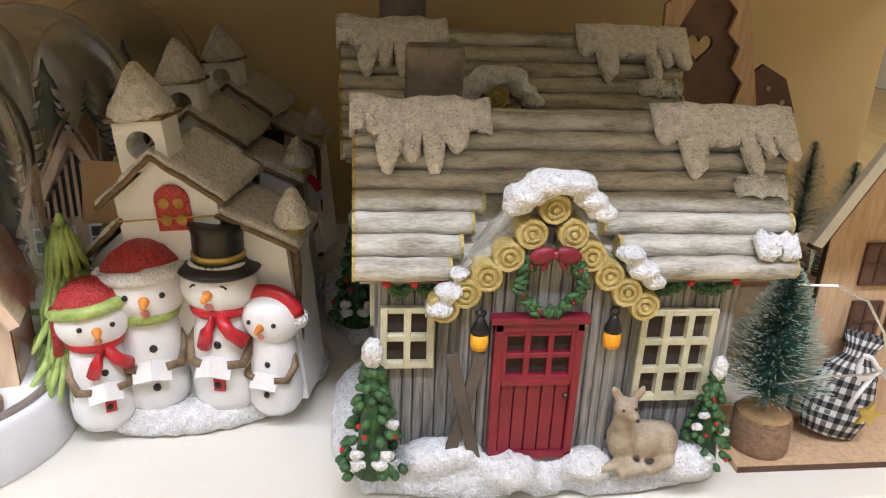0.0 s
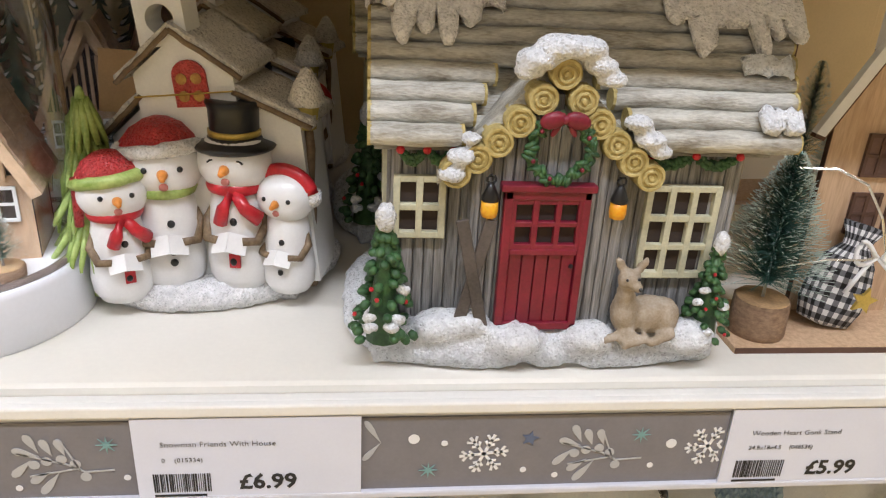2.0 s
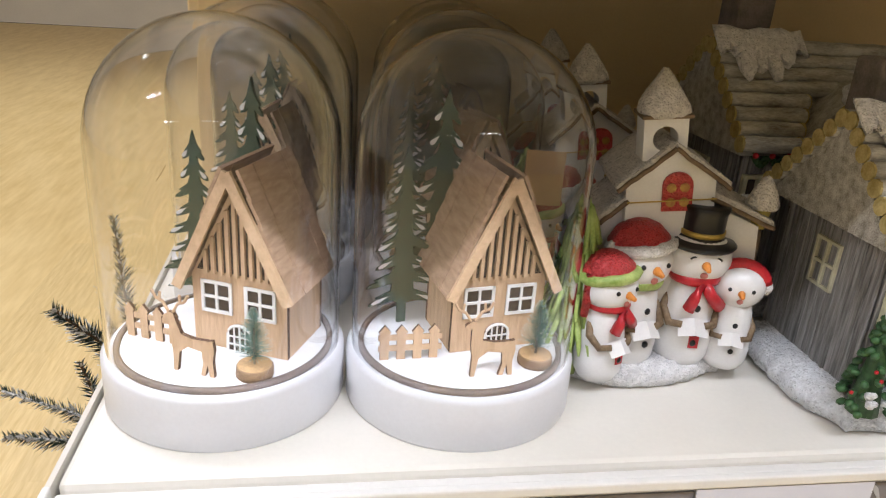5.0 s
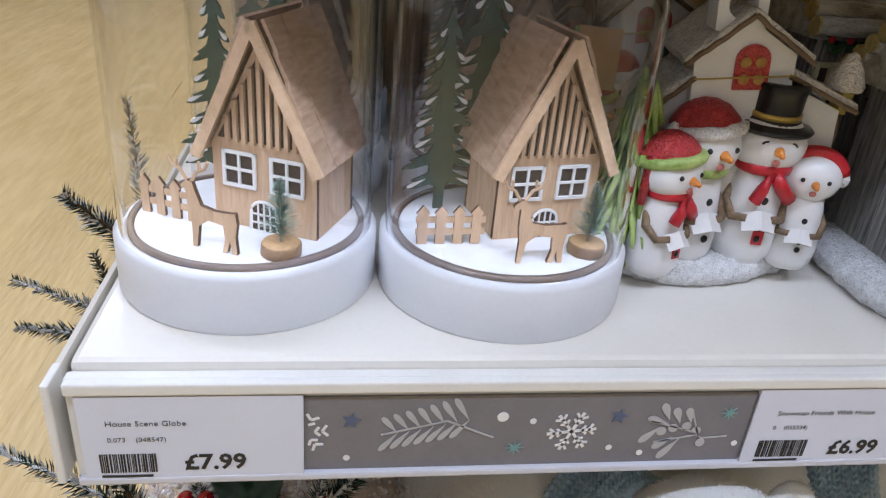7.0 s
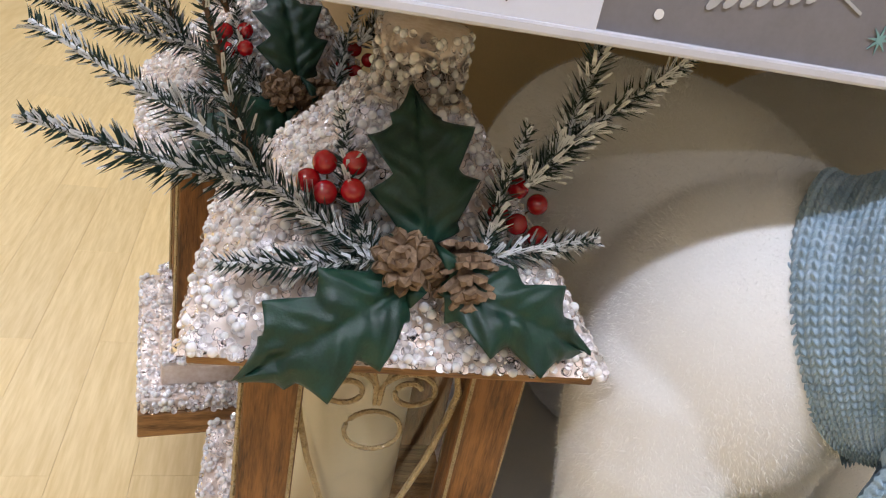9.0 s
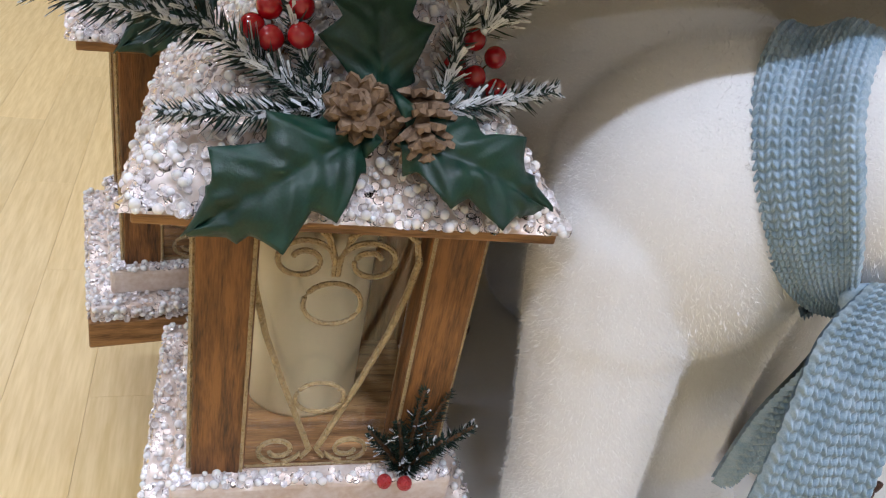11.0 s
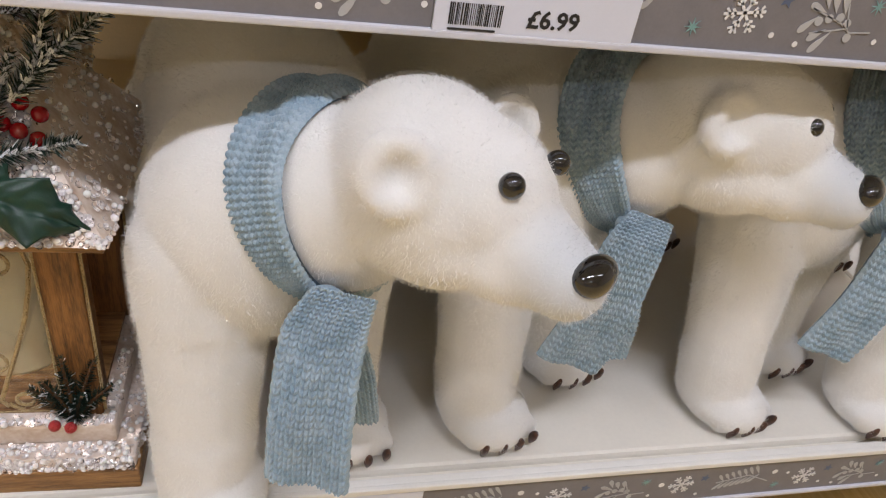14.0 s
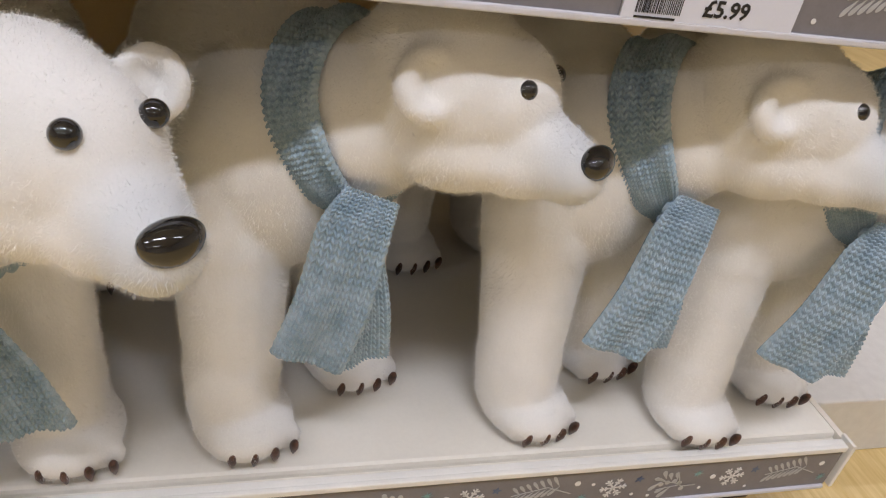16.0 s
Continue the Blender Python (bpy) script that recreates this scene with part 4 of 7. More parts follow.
GLOVE = mat("brown_arm", (0.12, 0.075, 0.04), 0.5, color2=(0.26, 0.18, 0.10), scale=150)
KRAFT = mat("kraft_label", (0.50, 0.30, 0.12), 0.7, vary=0.1)


def snowman(parent, x, y, z, r, hat, scarf, tall=1.0, face=0.0):
    """Body of two balls, face, buttons, arms with a song book, and headgear."""
    T = pose(x, y, z, 0, 0, face)
    hz = r * 3.82 * tall
    low = Matrix.Diagonal((1, 1, tall, 1))

    def P(name, bm, material, label="", smooth=True, head=True):
        bmesh.ops.transform(bm, matrix=T if head else T @ low, verts=bm.verts)
        return part(name, bm, material, sm, label, smooth)
    bm = fresh()
    lathe(bm, [(0, -r * 0.15), (r * 0.85, -r * 0.12), (r * 1.08, r * 0.25), (r * 1.13, r * 0.8), (r * 1.06, r * 1.4), (r * 0.98, r * 2.0), (r * 0.93, r * 2.5), (r * 0.84, r * 2.95), (r * 0.6, r * 3.3), (0, r * 3.5)], (0, -r * 0.03, 0), 26, 1.0, 0.92)
    sm = part("snowman", fresh(), RESIN_WHITE, parent, "white glazed snowman")
    P("snowman_body", bm, RESIN_WHITE, head=False)
    bm = fresh()
    ball(bm, (0, -r * 0.12, hz), (r * 1.24, r * 1.04, r * 1.08), seg=26, rings=16)
    P("head", bm, RESIN_WHITE)
    bm = fresh()
    rod(bm, (0, -r * 1.02, hz - r * 0.02), (0, -r * 1.48, hz - r * 0.08), r * 0.20, r * 0.09, 12)
    ball(bm, (0, -r * 1.46, hz - r * 0.08), r * 0.10, seg=8, rings=6)
    P("carrot_nose", bm, CARROT, "orange carrot nose")
    bm = fresh()
    ball(bm, (0, -r * 1.11, hz - r * 0.44), (r * 0.15, r * 0.07, r * 0.13), seg=10, rings=6)
    P("mouth", bm, PINK, "pink open mouth")
    bm = fresh()
    if hat == "top":
        for s in (-1, 1):
            bm = fresh()
            tube(bm, [(s * (r * 0.42 + r * 0.16 * t), -r * 1.04 + abs(t) * 0.02 * r, hz + r * (0.16 + 0.10 * (1 - t * t))) for t in (-1, -0.5, 0, 0.5, 1)], r * 0.04, 5)
            P("eye", bm, BLACK, "black closed eye")
    else:
        for s in (-1, 1):
            bm = fresh()
            ball(bm, (s * r * 0.52, -r * 1.05, hz + r * 0.10), r * 0.10, seg=8, rings=6)
            P("eye", bm, BLACK, "black eye")
    for zz, yy in ((2.15, -0.90), (1.30, -1.07), (0.95, -1.10)):
        bm = fresh()
        ball(bm, (r * 0.1, r * yy, r * zz), (r * 0.13, r * 0.09, r * 0.13), seg=8, rings=6)
        P("button", bm, BLACK, "black button", head=False)
    for s in (-1, 1):
        bm = fresh()
        tube(bm, [(s * r * 0.72, 0, r * 2.45), (s * r * 1.02, -r * 0.30, r * 1.95), (s * r * 0.86, -r * 0.80, r * 1.55), (s * r * 0.45, -r * 1.10, r * 1.62)], r * 0.19, 8, r * 0.13)
        P("arm", bm, GLOVE, "brown painted arm", head=False)
    for s in (-1, 1):
        bm = fresh()
        box(bm, 0, r * 0.62, -r * 0.03, r * 0.03, -r * 0.30, r * 0.34, 0.0002, m=pose(0, -r * 1.28, r * 1.62, -42, 0, s * 0) @ pose(0, 0, 0, 0, 0, 24 if s > 0 else 156) @ Matrix.Identity(4))
        P("book_page", bm, WHITE, "open white song book", False, False)
    if scarf:
        bm = fresh()
        ring = [(r * 0.80 * math.cos(a), -r * 0.06 + r * 0.78 * math.sin(a), r * 3.12) for a in [2 * math.pi * k / 20 for k in range(21)]]
        tube(bm, ring, r * 0.21, 8)
        if scarf is REDB:
            tube(bm, [(r * 0.1, -r * 0.9, r * 3.05), (-r * 0.15, -r * 1.08, r * 2.6), (-r * 0.3, -r * 1.02, r * 2.15)], r * 0.20, 8, r * 0.24)
            tube(bm, [(r * 0.2, -r * 0.85, r * 3.05), (r * 0.55, -r * 0.95, r * 2.6), (r * 0.95, -r * 0.75, r * 2.25)], r * 0.20, 8, r * 0.25)
            box(bm, -r * 0.05, r * 0.32, -r * 1.12, -r * 0.98, r * 0.75, r * 1.25, 0.0003)
        P("scarf", bm, scarf, "painted scarf", head=False)
    if hat == "santa" or hat == "band":
        bm = fresh()
        v = lathe(bm, [(r * 1.20, 0.0), (r * 1.12, r * 0.40), (r * 0.80, r * 0.82), (r * 0.38, r * 1.05), (0, r * 1.12)], (0, 0, 0), 20)
        bmesh.ops.transform(bm, matrix=pose(0, r * 0.08, hz + r * 0.42, -10, -6, 0), verts=v)
        tube(bm, [(-r * 0.2, 0, hz + r * 1.2), (-r * 0.75, r * 0.05, hz + r * 0.95), (-r * 1.10, 0, hz + r * 0.6), (-r * 1.22, 0, hz - r * (0.0 if hat == "santa" else 1.2))], r * 0.34, 8, r * 0.16)
        P("hat", bm, GLITRED, "glittery red cap")
        bm = fresh()
        v = tube(bm, [(r * 1.17 * math.cos(a), -r * 0.08 + r * 1.03 * math.sin(a), 0) for a in [2 * math.pi * k / 22 for k in range(23)]], r * 0.24, 8)
        bmesh.ops.transform(bm, matrix=pose(0, r * 0.08, hz + r * 0.50, -10, -6, 0), verts=v)
        if hat == "santa":
            ball(bm, (-r * 1.25, 0, hz + r * 0.50), r * 0.26, seg=10, rings=8)
        rough_up(bm, r * 0.06, 500)
        P("brim", bm, GRIT if hat == "santa" else LIME, "white fluffy brim" if hat == "santa" else "green band")
    elif hat == "top":
        bm = fresh()
        lathe(bm, [(0, 0.0), (r * 1.30, -r * 0.12), (r * 1.36, -r * 0.02), (r * 1.28, r * 0.06), (r * 0.92, r * 0.16), (r * 0.80, r * 0.4), (r * 0.82, r * 1.15), (r * 0.90, r * 1.40), (r * 0.84, r * 1.46), (0, r * 1.40)], (0, r * 0.04, hz + r * 0.56), 26)
        P("top_hat", bm, BLACK, "glossy black top hat")
        bm = fresh()
        lathe(bm, [(r * 0.84, 0.0), (r * 0.86, 0.0), (r * 0.86, r * 0.2), (r * 0.82, r * 0.2)], (0, r * 0.04, hz + r * 0.86), 26)
        P("hat_band", bm, GOLD, "gold hat band")
    else:
        bm = fresh()
        tube(bm, [(r * 1.22 * math.cos(a), -r * 0.22, hz + r * 1.14 * math.sin(a)) for a in [0.25 + (math.pi - 0.5) * k / 14 for k in range(15)]], r * 0.30, 8)
        P("headband", bm, REDB, "red headband")
        for s in (-1, 1):
            bm = fresh()
            ball(bm, (s * r * 1.20, -r * 0.1, hz + r * 0.10), (r * 0.34, r * 0.40, r * 0.42), seg=12, rings=8)
            rough_up(bm, r * 0.06, 400)
            P("ear_muff", bm, GRIT, "fluffy white ear muff")


def pitched(parent, x0, x1, y0, y1, ze, zr, over, T, thick=0.004):
    """Snow-covered pitched roof with an uneven brown edge."""
    xm = (x0 + x1) / 2
    for s, xe in ((-1, x0 - over), (1, x1 + over)):
        drop = over * (zr - ze) / ((x1 - x0) / 2)
        bm = fresh()
        prism(bm, [(xm, zr + thick), (xe, ze - drop + thick), (xe, ze - drop), (xm, zr)] if s < 0 else [(xm, zr), (xe, ze - drop), (xe, ze - drop + thick), (xm, zr + thick)], y1 - y0 + 2 * over, T @ pose(0, y0 - over, 0))
        bmesh.ops.recalc_face_normals(bm, faces=bm.faces)
        bmesh.ops.subdivide_edges(bm, edges=bm.edges, cuts=7, use_grid_fill=True)
        rough_up(bm, 0.0011, 170)
        part("snow_roof", bm, ROOFSNOW, parent, "frosted snow roof", smooth=True)
        bm = fresh()
        tube(bm, [T @ Vector((xm + (xe - xm) * k / 9, y0 - over - 0.0004, zr + (ze - drop - zr) * k / 9 - 0.0002 + 0.0008 * noise.noise(Vector((k * 1.3, s, zr * 90))))) for k in range(10)], 0.0016, 6)
        part("roof_edge", bm, BARK, parent, "uneven brown roof edge", smooth=True)


def choir(at, turn=0.0):
    c = thing("snowman_choir", "white resin church with four carol-singing snowmen on snowy ground", "snowman ornament", at, turn, "snowman choirs")
    bm = fresh()
    for k in range(30):
        a = 2 * math.pi * k / 30
        ball(bm, (0.002 + 0.064 * math.cos(a) * (1 + 0.06 * math.sin(3 * a)), 0.038 + 0.048 * math.sin(a) + 0.010 * math.cos(a), 0.008), (0.014, 0.014, 0.0105), seg=10, rings=6)
    box(bm, -0.050, 0.056, -0.004, 0.08, 0.0, 0.016)
    ball(bm, (0.068, 0.045, 0.012), (0.012, 0.022, 0.012), seg=10, rings=6)
    bm = melt(bm, 0.0024, 5)
    for v in bm.verts:
        v.co.z = max(v.co.z, 0)
    blob(c, "snow_ground", bm, GRIT, 0.0012, 260, "gritty glittering snow ground")
    T = pose(0.009, -0.008, 0.0, 0, -6, -10)
    # main nave
    bm = fresh()
    prism(bm, [(-0.028, 0.008), (0.028, 0.008), (0.028, 0.138), (0, 0.158), (-0.028, 0.138)], 0.056, T @ pose(0.0, 0.008, 0))
    part("nave", bm, CHURCH_WHITE, c, "matt white church wall")
    pitched(c, -0.028, 0.028, 0.008, 0.064, 0.140, 0.161, 0.007, T)
    # right wing
    bm = fresh()
    prism(bm, [(0.028, 0.008), (0.060, 0.008), (0.060, 0.104), (0.028, 0.121)], 0.045, T @ pose(0, 0.014, 0))
    part("side_wing", bm, CHURCH_WHITE, c)
    for (xa, za), (xb, zb) in (((0.026, 0.126), (0.068, 0.104)), ((-0.026, 0.126), (-0.055, 0.102))):
        bm = fresh()
        o = [(xa, za), (xb, zb), (xb, zb + 0.005), (xa, za + 0.005)]
        prism(bm, o, 0.055, T @ pose(0, 0.009, 0))
        bmesh.ops.recalc_face_normals(bm, faces=bm.faces)
        bmesh.ops.subdivide_edges(bm, edges=bm.edges, cuts=6, use_grid_fill=True)
        rough_up(bm, 0.0012, 160)
        part("snow_roof", bm, ROOFSNOW, c, "frosted snow roof", smooth=True)
        bm = fresh()
        tube(bm, [T @ Vector((xa + (xb - xa) * k / 8, 0.0085, za + (zb - za) * k / 8 + 0.0008 * noise.noise(Vector((k * 1.7, xa * 50, 1))))) for k in range(9)], 0.0016, 6)
        part("roof_edge", bm, BARK, c, "uneven brown roof edge", smooth=True)
    bm = fresh()
    prism(bm, [(-0.052, 0.008), (-0.028, 0.008), (-0.028, 0.120), (-0.052, 0.102)], 0.04, T @ pose(0, 0.016, 0))
    part("side_wing", bm, CHURCH_WHITE, c)
    # tower with an opening through it
    tw = fresh()
    n = 24
    for yy, flip in ((-0.010, False), (0.010, True)):
        inner = [tw.verts.new((0.0078 * math.cos(2 * math.pi * k / n), yy, 0.014 + 0.0078 * math.sin(2 * math.pi * k / n))) for k in range(n)]
        outer = []
        for k in range(n):
            ca, sa = math.cos(2 * math.pi * k / n), math.sin(2 * math.pi * k / n)
            f = min(0.0135 / max(abs(ca), 1e-6), 0.014 / max(abs(sa), 1e-6))
            outer.append(tw.verts.new((f * ca, yy, 0.014 + f * sa)))
        for k in range(n):
            q = (inner[k], inner[(k + 1) % n], outer[(k + 1) % n], outer[k])
            tw.faces.new(q)
        if not flip:
            keep_i, keep_o = inner, outer
        else:
            for k in range(n):
                tw.faces.new((keep_i[k], keep_i[(k + 1) % n], inner[(k + 1) % n], inner[k]))
                tw.faces.new((keep_o[k], keep_o[(k + 1) % n], outer[(k + 1) % n], outer[k]))
    bmesh.ops.recalc_face_normals(tw, faces=tw.faces)
    TT = T @ pose(-0.006, 0.016, 0.152)
    bmesh.ops.transform(tw, matrix=TT, verts=tw.verts)
    part("tower", tw, CHURCH_WHITE, c, "white bell tower with round opening")
    bm = fresh()
    v = lathe(bm, [(0, 0), (0.0165, 0.0), (0.0178, 0.003), (0.0165, 0.007), (0.012, 0.014), (0.006, 0.023), (0.002, 0.028), (0, 0.0285)], (0, 0, 0), 4 * 5)
    for q in v:
        a = math.atan2(q.co.y, q.co.x)
        f = 1 / max(abs(math.cos(a)), abs(math.sin(a)))
        q.co.x *= 0.55 + 0.40 * f * 0.9
        q.co.y *= 0.55 + 0.40 * f * 0.9
    bmesh.ops.transform(bm, matrix=TT @ pose(0, 0, 0.0275), verts=v)
    rough_up(bm, 0.0008, 300)
    part("spire", bm, ROOFSNOW, c, "frosted snow spire", smooth=True)
    bm = fresh()
    box(bm, -0.0155, 0.0155, -0.0135, 0.0135, 0.0268, 0.0292, 0.0006, m=TT)
    part("spire_edge", bm, BARK, c)
    # arched red window
    W = T @ pose(0.004, 0.0072, 0.132)
    arch = [(-0.0095, -0.013), (0.0095, -0.013), (0.0095, 0.004)] + [(0.0095 * math.cos(a), 0.004 + 0.0085 * math.sin(a)) for a in [math.pi * k / 10 for k in range(1, 10)]] + [(-0.0095, 0.004)]
    bm = fresh()
    prism(bm, arch, 0.002, W @ pose(0, -0.001, 0))
    part("arched_window", bm, GLITWIN, c, "glittery red arched window")
    bm = fresh()
    for x in (-0.0042, 0.0042):
        for z in (-0.007, 0.0025):
            prism(bm, disc((x, z), 0.0031, 10), 0.001, W @ pose(0, -0.0016, 0))
    part("window_pane", bm, AMBER, c)
    bm = fresh()
    tube(bm, [T @ Vector((x, 0.0045, 0.1265 + 0.02 * x)) for x in (-0.028, -0.01, 0.01, 0.028)], 0.0005, 5)
    part("gold_cord", bm, GOLD, c, "thin gold elastic cord")
    # lamp post
    bm = fresh()
    tube(bm, [(0.064 + 0.0007 * math.sin(k * 2.1), 0.004 + 0.0005 * math.cos(k * 3), 0.008 + 0.0125 * k) for k in range(9)], 0.0034, 8, 0.0026)
    part("lamp_post", bm, BARK, c, "brown lamp post", smooth=True)
    bm = fresh()
    lathe(bm, [(0, 0), (0.005, 0), (0.0068, 0.014), (0, 0.014)], (0.063, 0.004, 0.107), 6)
    part("lamp_lantern", bm, LAMPYEL, c, "yellow lantern")
    bm = fresh()
    lathe(bm, [(0, 0), (0.0098, 0.0), (0.0105, 0.0025), (0.0075, 0.012), (0.003, 0.020), (0, 0.022)], (0.063, 0.004, 0.121), 14)
    rough_up(bm, 0.0008, 300)
    part("lamp_snow", bm, ROOFSNOW, c, "snow cap", smooth=True)
    # green fir of drooping strands in four skirts
    bm, rnd = fresh(), random.Random(2)
    for lv in range(4):
        r0, z0, z1 = (0.026, 0.022, 0.017, 0.011)[lv], 0.052 + 0.021 * lv, 0.028 + 0.021 * lv
        m_ = 26 - 4 * lv
        for k in range(m_):
            a = 2 * math.pi * (k + 0.5 * (lv % 2)) / m_ + rnd.uniform(-0.08, 0.08)
            ca, sa, q = math.cos(a), math.sin(a), rnd.uniform(0.9, 1.1)
            tube(bm, [(-0.058 + 0.15 * r0 * ca, 0.15 * r0 * sa, z0 + 0.006), (-0.058 + 0.62 * r0 * ca, 0.62 * r0 * sa, z0 - 0.004), (-0.058 + 0.95 * r0 * q * ca, 0.95 * r0 * q * sa, z1 + 0.007), (-0.058 + 1.02 * r0 * q * ca, 1.02 * r0 * q * sa, z1 * q)], 0.0032, 6, 0.0008)
    rod(bm, (-0.058, 0.0, 0.006), (-0.058, 0.0, 0.118), 0.011, 0.002, 8)
    ball(bm, (-0.058, 0.0, 0.121), (0.003, 0.003, 0.008), seg=8, rings=6)
    part("green_fir", bm, LIME, c, "lime green sculpted fir", smooth=True)
    # the choir
    snowman(c, -0.0425, -0.016, 0.013, 0.0151, "band", REDB, 1.07, 25)
    snowman(c, -0.0180, 0.000, 0.015, 0.0177, "santa", LIME, 1.05, 12)
    snowman(c, 0.0225, 0.000, 0.015, 0.0172, "top", REDB, 1.13, -10)
    snowman(c, 0.0515, -0.007, 0.014, 0.0140, "muff", None, 1.06, -20)
    return c


first = choir((0.015, 0.112, MID_Z))
copy_thing(first, pose(0.008, 0.236, MID_Z, 0, 0, 3))
copy_thing(first, pose(0.014, 0.356, MID_Z, 0, 0, -3))
bm = fresh()
box(bm, -0.034, 0.0, 0, 0.0012, 0, 0.04)
lab = part("label_card", bm, KRAFT)
lab.matrix_basis = pose(-0.028, 0.196, 0.700, -8, 4, 6)
tagged(lab, "brown kraft hang tag behind the white church", "hang tag")

# ---------------------------------------------------------------- beaded wooden lanterns
RUSTIC = mat("rustic_wood", (0.045, 0.018, 0.006), 0.5, color2=(0.28, 0.120, 0.030), scale=10, fine=60, bump=0.5, stretch=(22, 22, 2.2), mask=0.48)
RUSTIC_H = mat("rustic_wood_cross", (0.12, 0.055, 0.018), 0.5, color2=(0.42, 0.22, 0.075), scale=10, fine=60, bump=0.5, stretch=(2.2, 22, 22), mask=0.48)
GLUE = mat("glued_plywood", (0.58, 0.44, 0.33), 0.35, color2=(0.78, 0.69, 0.62), scale=50, fine=300, bump=0.4)
PEARL = mat("pearl_bead", (0.86, 0.83, 0.80), 0.18, vary=0.05, bump=0, coat=0.5, sub=0.3)
SEQUIN = mat("clear_sequin", (0.76, 0.70, 0.67), 0.10, metal=0.1, vary=0.12, bump=0, coat=1.0)
CRYSTAL = clear("crystal_bead", 0.04, (1.0, 0.98, 0.97), 1.38)
CANDLE = mat("ivory_wax", (0.74, 0.64, 0.40), 0.5, vary=0.05, scale=20, bump=0.05, sub=0.3)
GLITGOLD = glitter("glitter_gold", (0.42, 0.31, 0.15), 0.28, 1400)
HOLLY = mat("holly_silk", (0.004, 0.024, 0.014), 0.45, color2=(0.010, 0.047, 0.027), scale=60, fine=900, bump=0.25)
NEEDLE = mat("dark_needle", (0.010, 0.030, 0.020), 0.5, vary=0.4, scale=200, bump=0)
FLOCK = mat("white_flock_tip", (0.74, 0.75, 0.76), 0.9, vary=0.1, scale=200, bump=0.2)
BERRY = mat("lacquer_berry", (0.36, 0.003, 0.007), 0.12, vary=0.1, bump=0, coat=0.8)
CONE = mat("pine_cone", (0.12, 0.070, 0.036), 0.65, color2=(0.30, 0.205, 0.125), scale=140, bump=0.3)
TWIGWOOD = mat("brown_twig", (0.14, 0.07, 0.03), 0.7, vary=0.3)


def sprig(parent, spine, n_side, length, seed, flock=0.5, width=0.0011):
    """A twig of artificial fir: stem, dark needles, white flock on part of them."""
    rnd = random.Random(seed)
    spine = [Vector(p) for p in spine]
    bm = fresh()
    tube(bm, spine, 0.0016, 5, 0.0010)
    part("twig_stem", bm, FLOCK if flock > 0.3 else TWIGWOOD, parent)
    dark, white = fresh(), fresh()
    segs = len(spine) - 1
    for k in range(n_side):
        t = (k + rnd.random()) / n_side * segs
        i = min(int(t), segs - 1)
        p = spine[i].lerp(spine[i + 1], t - i)
        d = (spine[i + 1] - spine[i]).normalized()
        o = d.orthogonal().normalized()
        o.rotate(Matrix.Rotation(rnd.uniform(0, 6.283), 3, d))
        q = (d * rnd.uniform(0.5, 0.9) + o).normalized()
        L = length * rnd.uniform(0.75, 1.15) * (0.55 + 0.45 * (1 - t / segs) if t / segs > 0.7 else 1.0)
        w = q.cross(d).normalized() * width
        u = q.cross(w).normalized() * width * 0.6
        e = p + q * L
        b0, b1, b2 = dark.verts.new(p + w), dark.verts.new(p - w), dark.verts.new(e)
        m_ = dark.verts.new(p + q * L * 0.5 + u)
        dark.faces.new((b0, m_, b2))
        dark.faces.new((m_, b1, b2))
        if rnd.random() < flock:
            a = p + q * L * rnd.uniform(0.15, 0.5)
            w2 = w * 1.25
            white.faces.new([white.verts.new(a + w2 * 0.7 + u), white.verts.new(a - w2 * 0.7 + u), white.verts.new(p + q * L * 1.02 - w2 * 0.5), white.verts.new(p + q * L * 1.02 + w2 * 0.5)])
    part("needles", dark, NEEDLE, parent, "dark green needles")
    if len(white.faces):
        part("frosted_needles", white, FLOCK, parent, "white frosted needles")
    else:
        white.free()


def holly_leaf(parent, base, tip, width, up, seed=0):
    """A broad silk holly leaf: spines with hollow curves between them, a midrib and side veins."""
    base, tip, up = Vector(base), Vector(tip), Vector(up).normalized()
    d = tip - base
    side = d.cross(up).normalized()
    n, m = 60, 10
    bm = fresh()
    rows = []
    for i in range(n + 1):
        t = i / n
        spine_ = base + d * t + up * 0.010 * math.sin(math.pi * t) * (1 + 0.2 * math.sin(seed))
        row = []
        for j in range(-m, m + 1):
            s = j / m
            ph = t * 3.0 + (0.10 if s < 0 else 0.0) + 0.5
            u = ph - math.floor(ph) - 0.5
            spine_tip = (1 - min(1, abs(u) * 2)) ** 1.2
            env = 0.30 + 0.70 * math.sin(math.pi * min(1, t * 0.80 + 0.14)) ** 0.8
            w = width * (env * (0.70 + 0.46 * spine_tip) if t < 0.86 else env * 0.60 * (1 - t) / 0.14)
            w = w * min(1, t / 0.06 + 0.15)
            sweep = d.normalized() * 0.006 * spine_tip * abs(s) ** 2
            lift = 0.004 * abs(s) - 0.006 * s * s + 0.0030 * math.sin(t * 14 + seed + 2 * s) * s * s - 0.0018 * math.exp(-(s * 7) ** 2) + 0.0005 * math.sin((t * 7 - abs(s) * 1.3) * 6.283) + 0.0012 * noise.noise(Vector((t * 7 + seed * 5, s * 3, seed)))
            row.append(bm.verts.new(spine_ + side * w * s + sweep + up * lift))
        rows.append(row)
    for a, b in zip(rows, rows[1:]):
        for j in range(2 * m):
            bm.faces.new((a[j], a[j + 1], b[j + 1], b[j]))
    bm.normal_update()
    bmesh.ops.solidify(bm, geom=list(bm.faces), thickness=0.0006)
    return part("holly_leaf", bm, HOLLY, parent, "glossy dark green silk holly leaf", smooth=True)


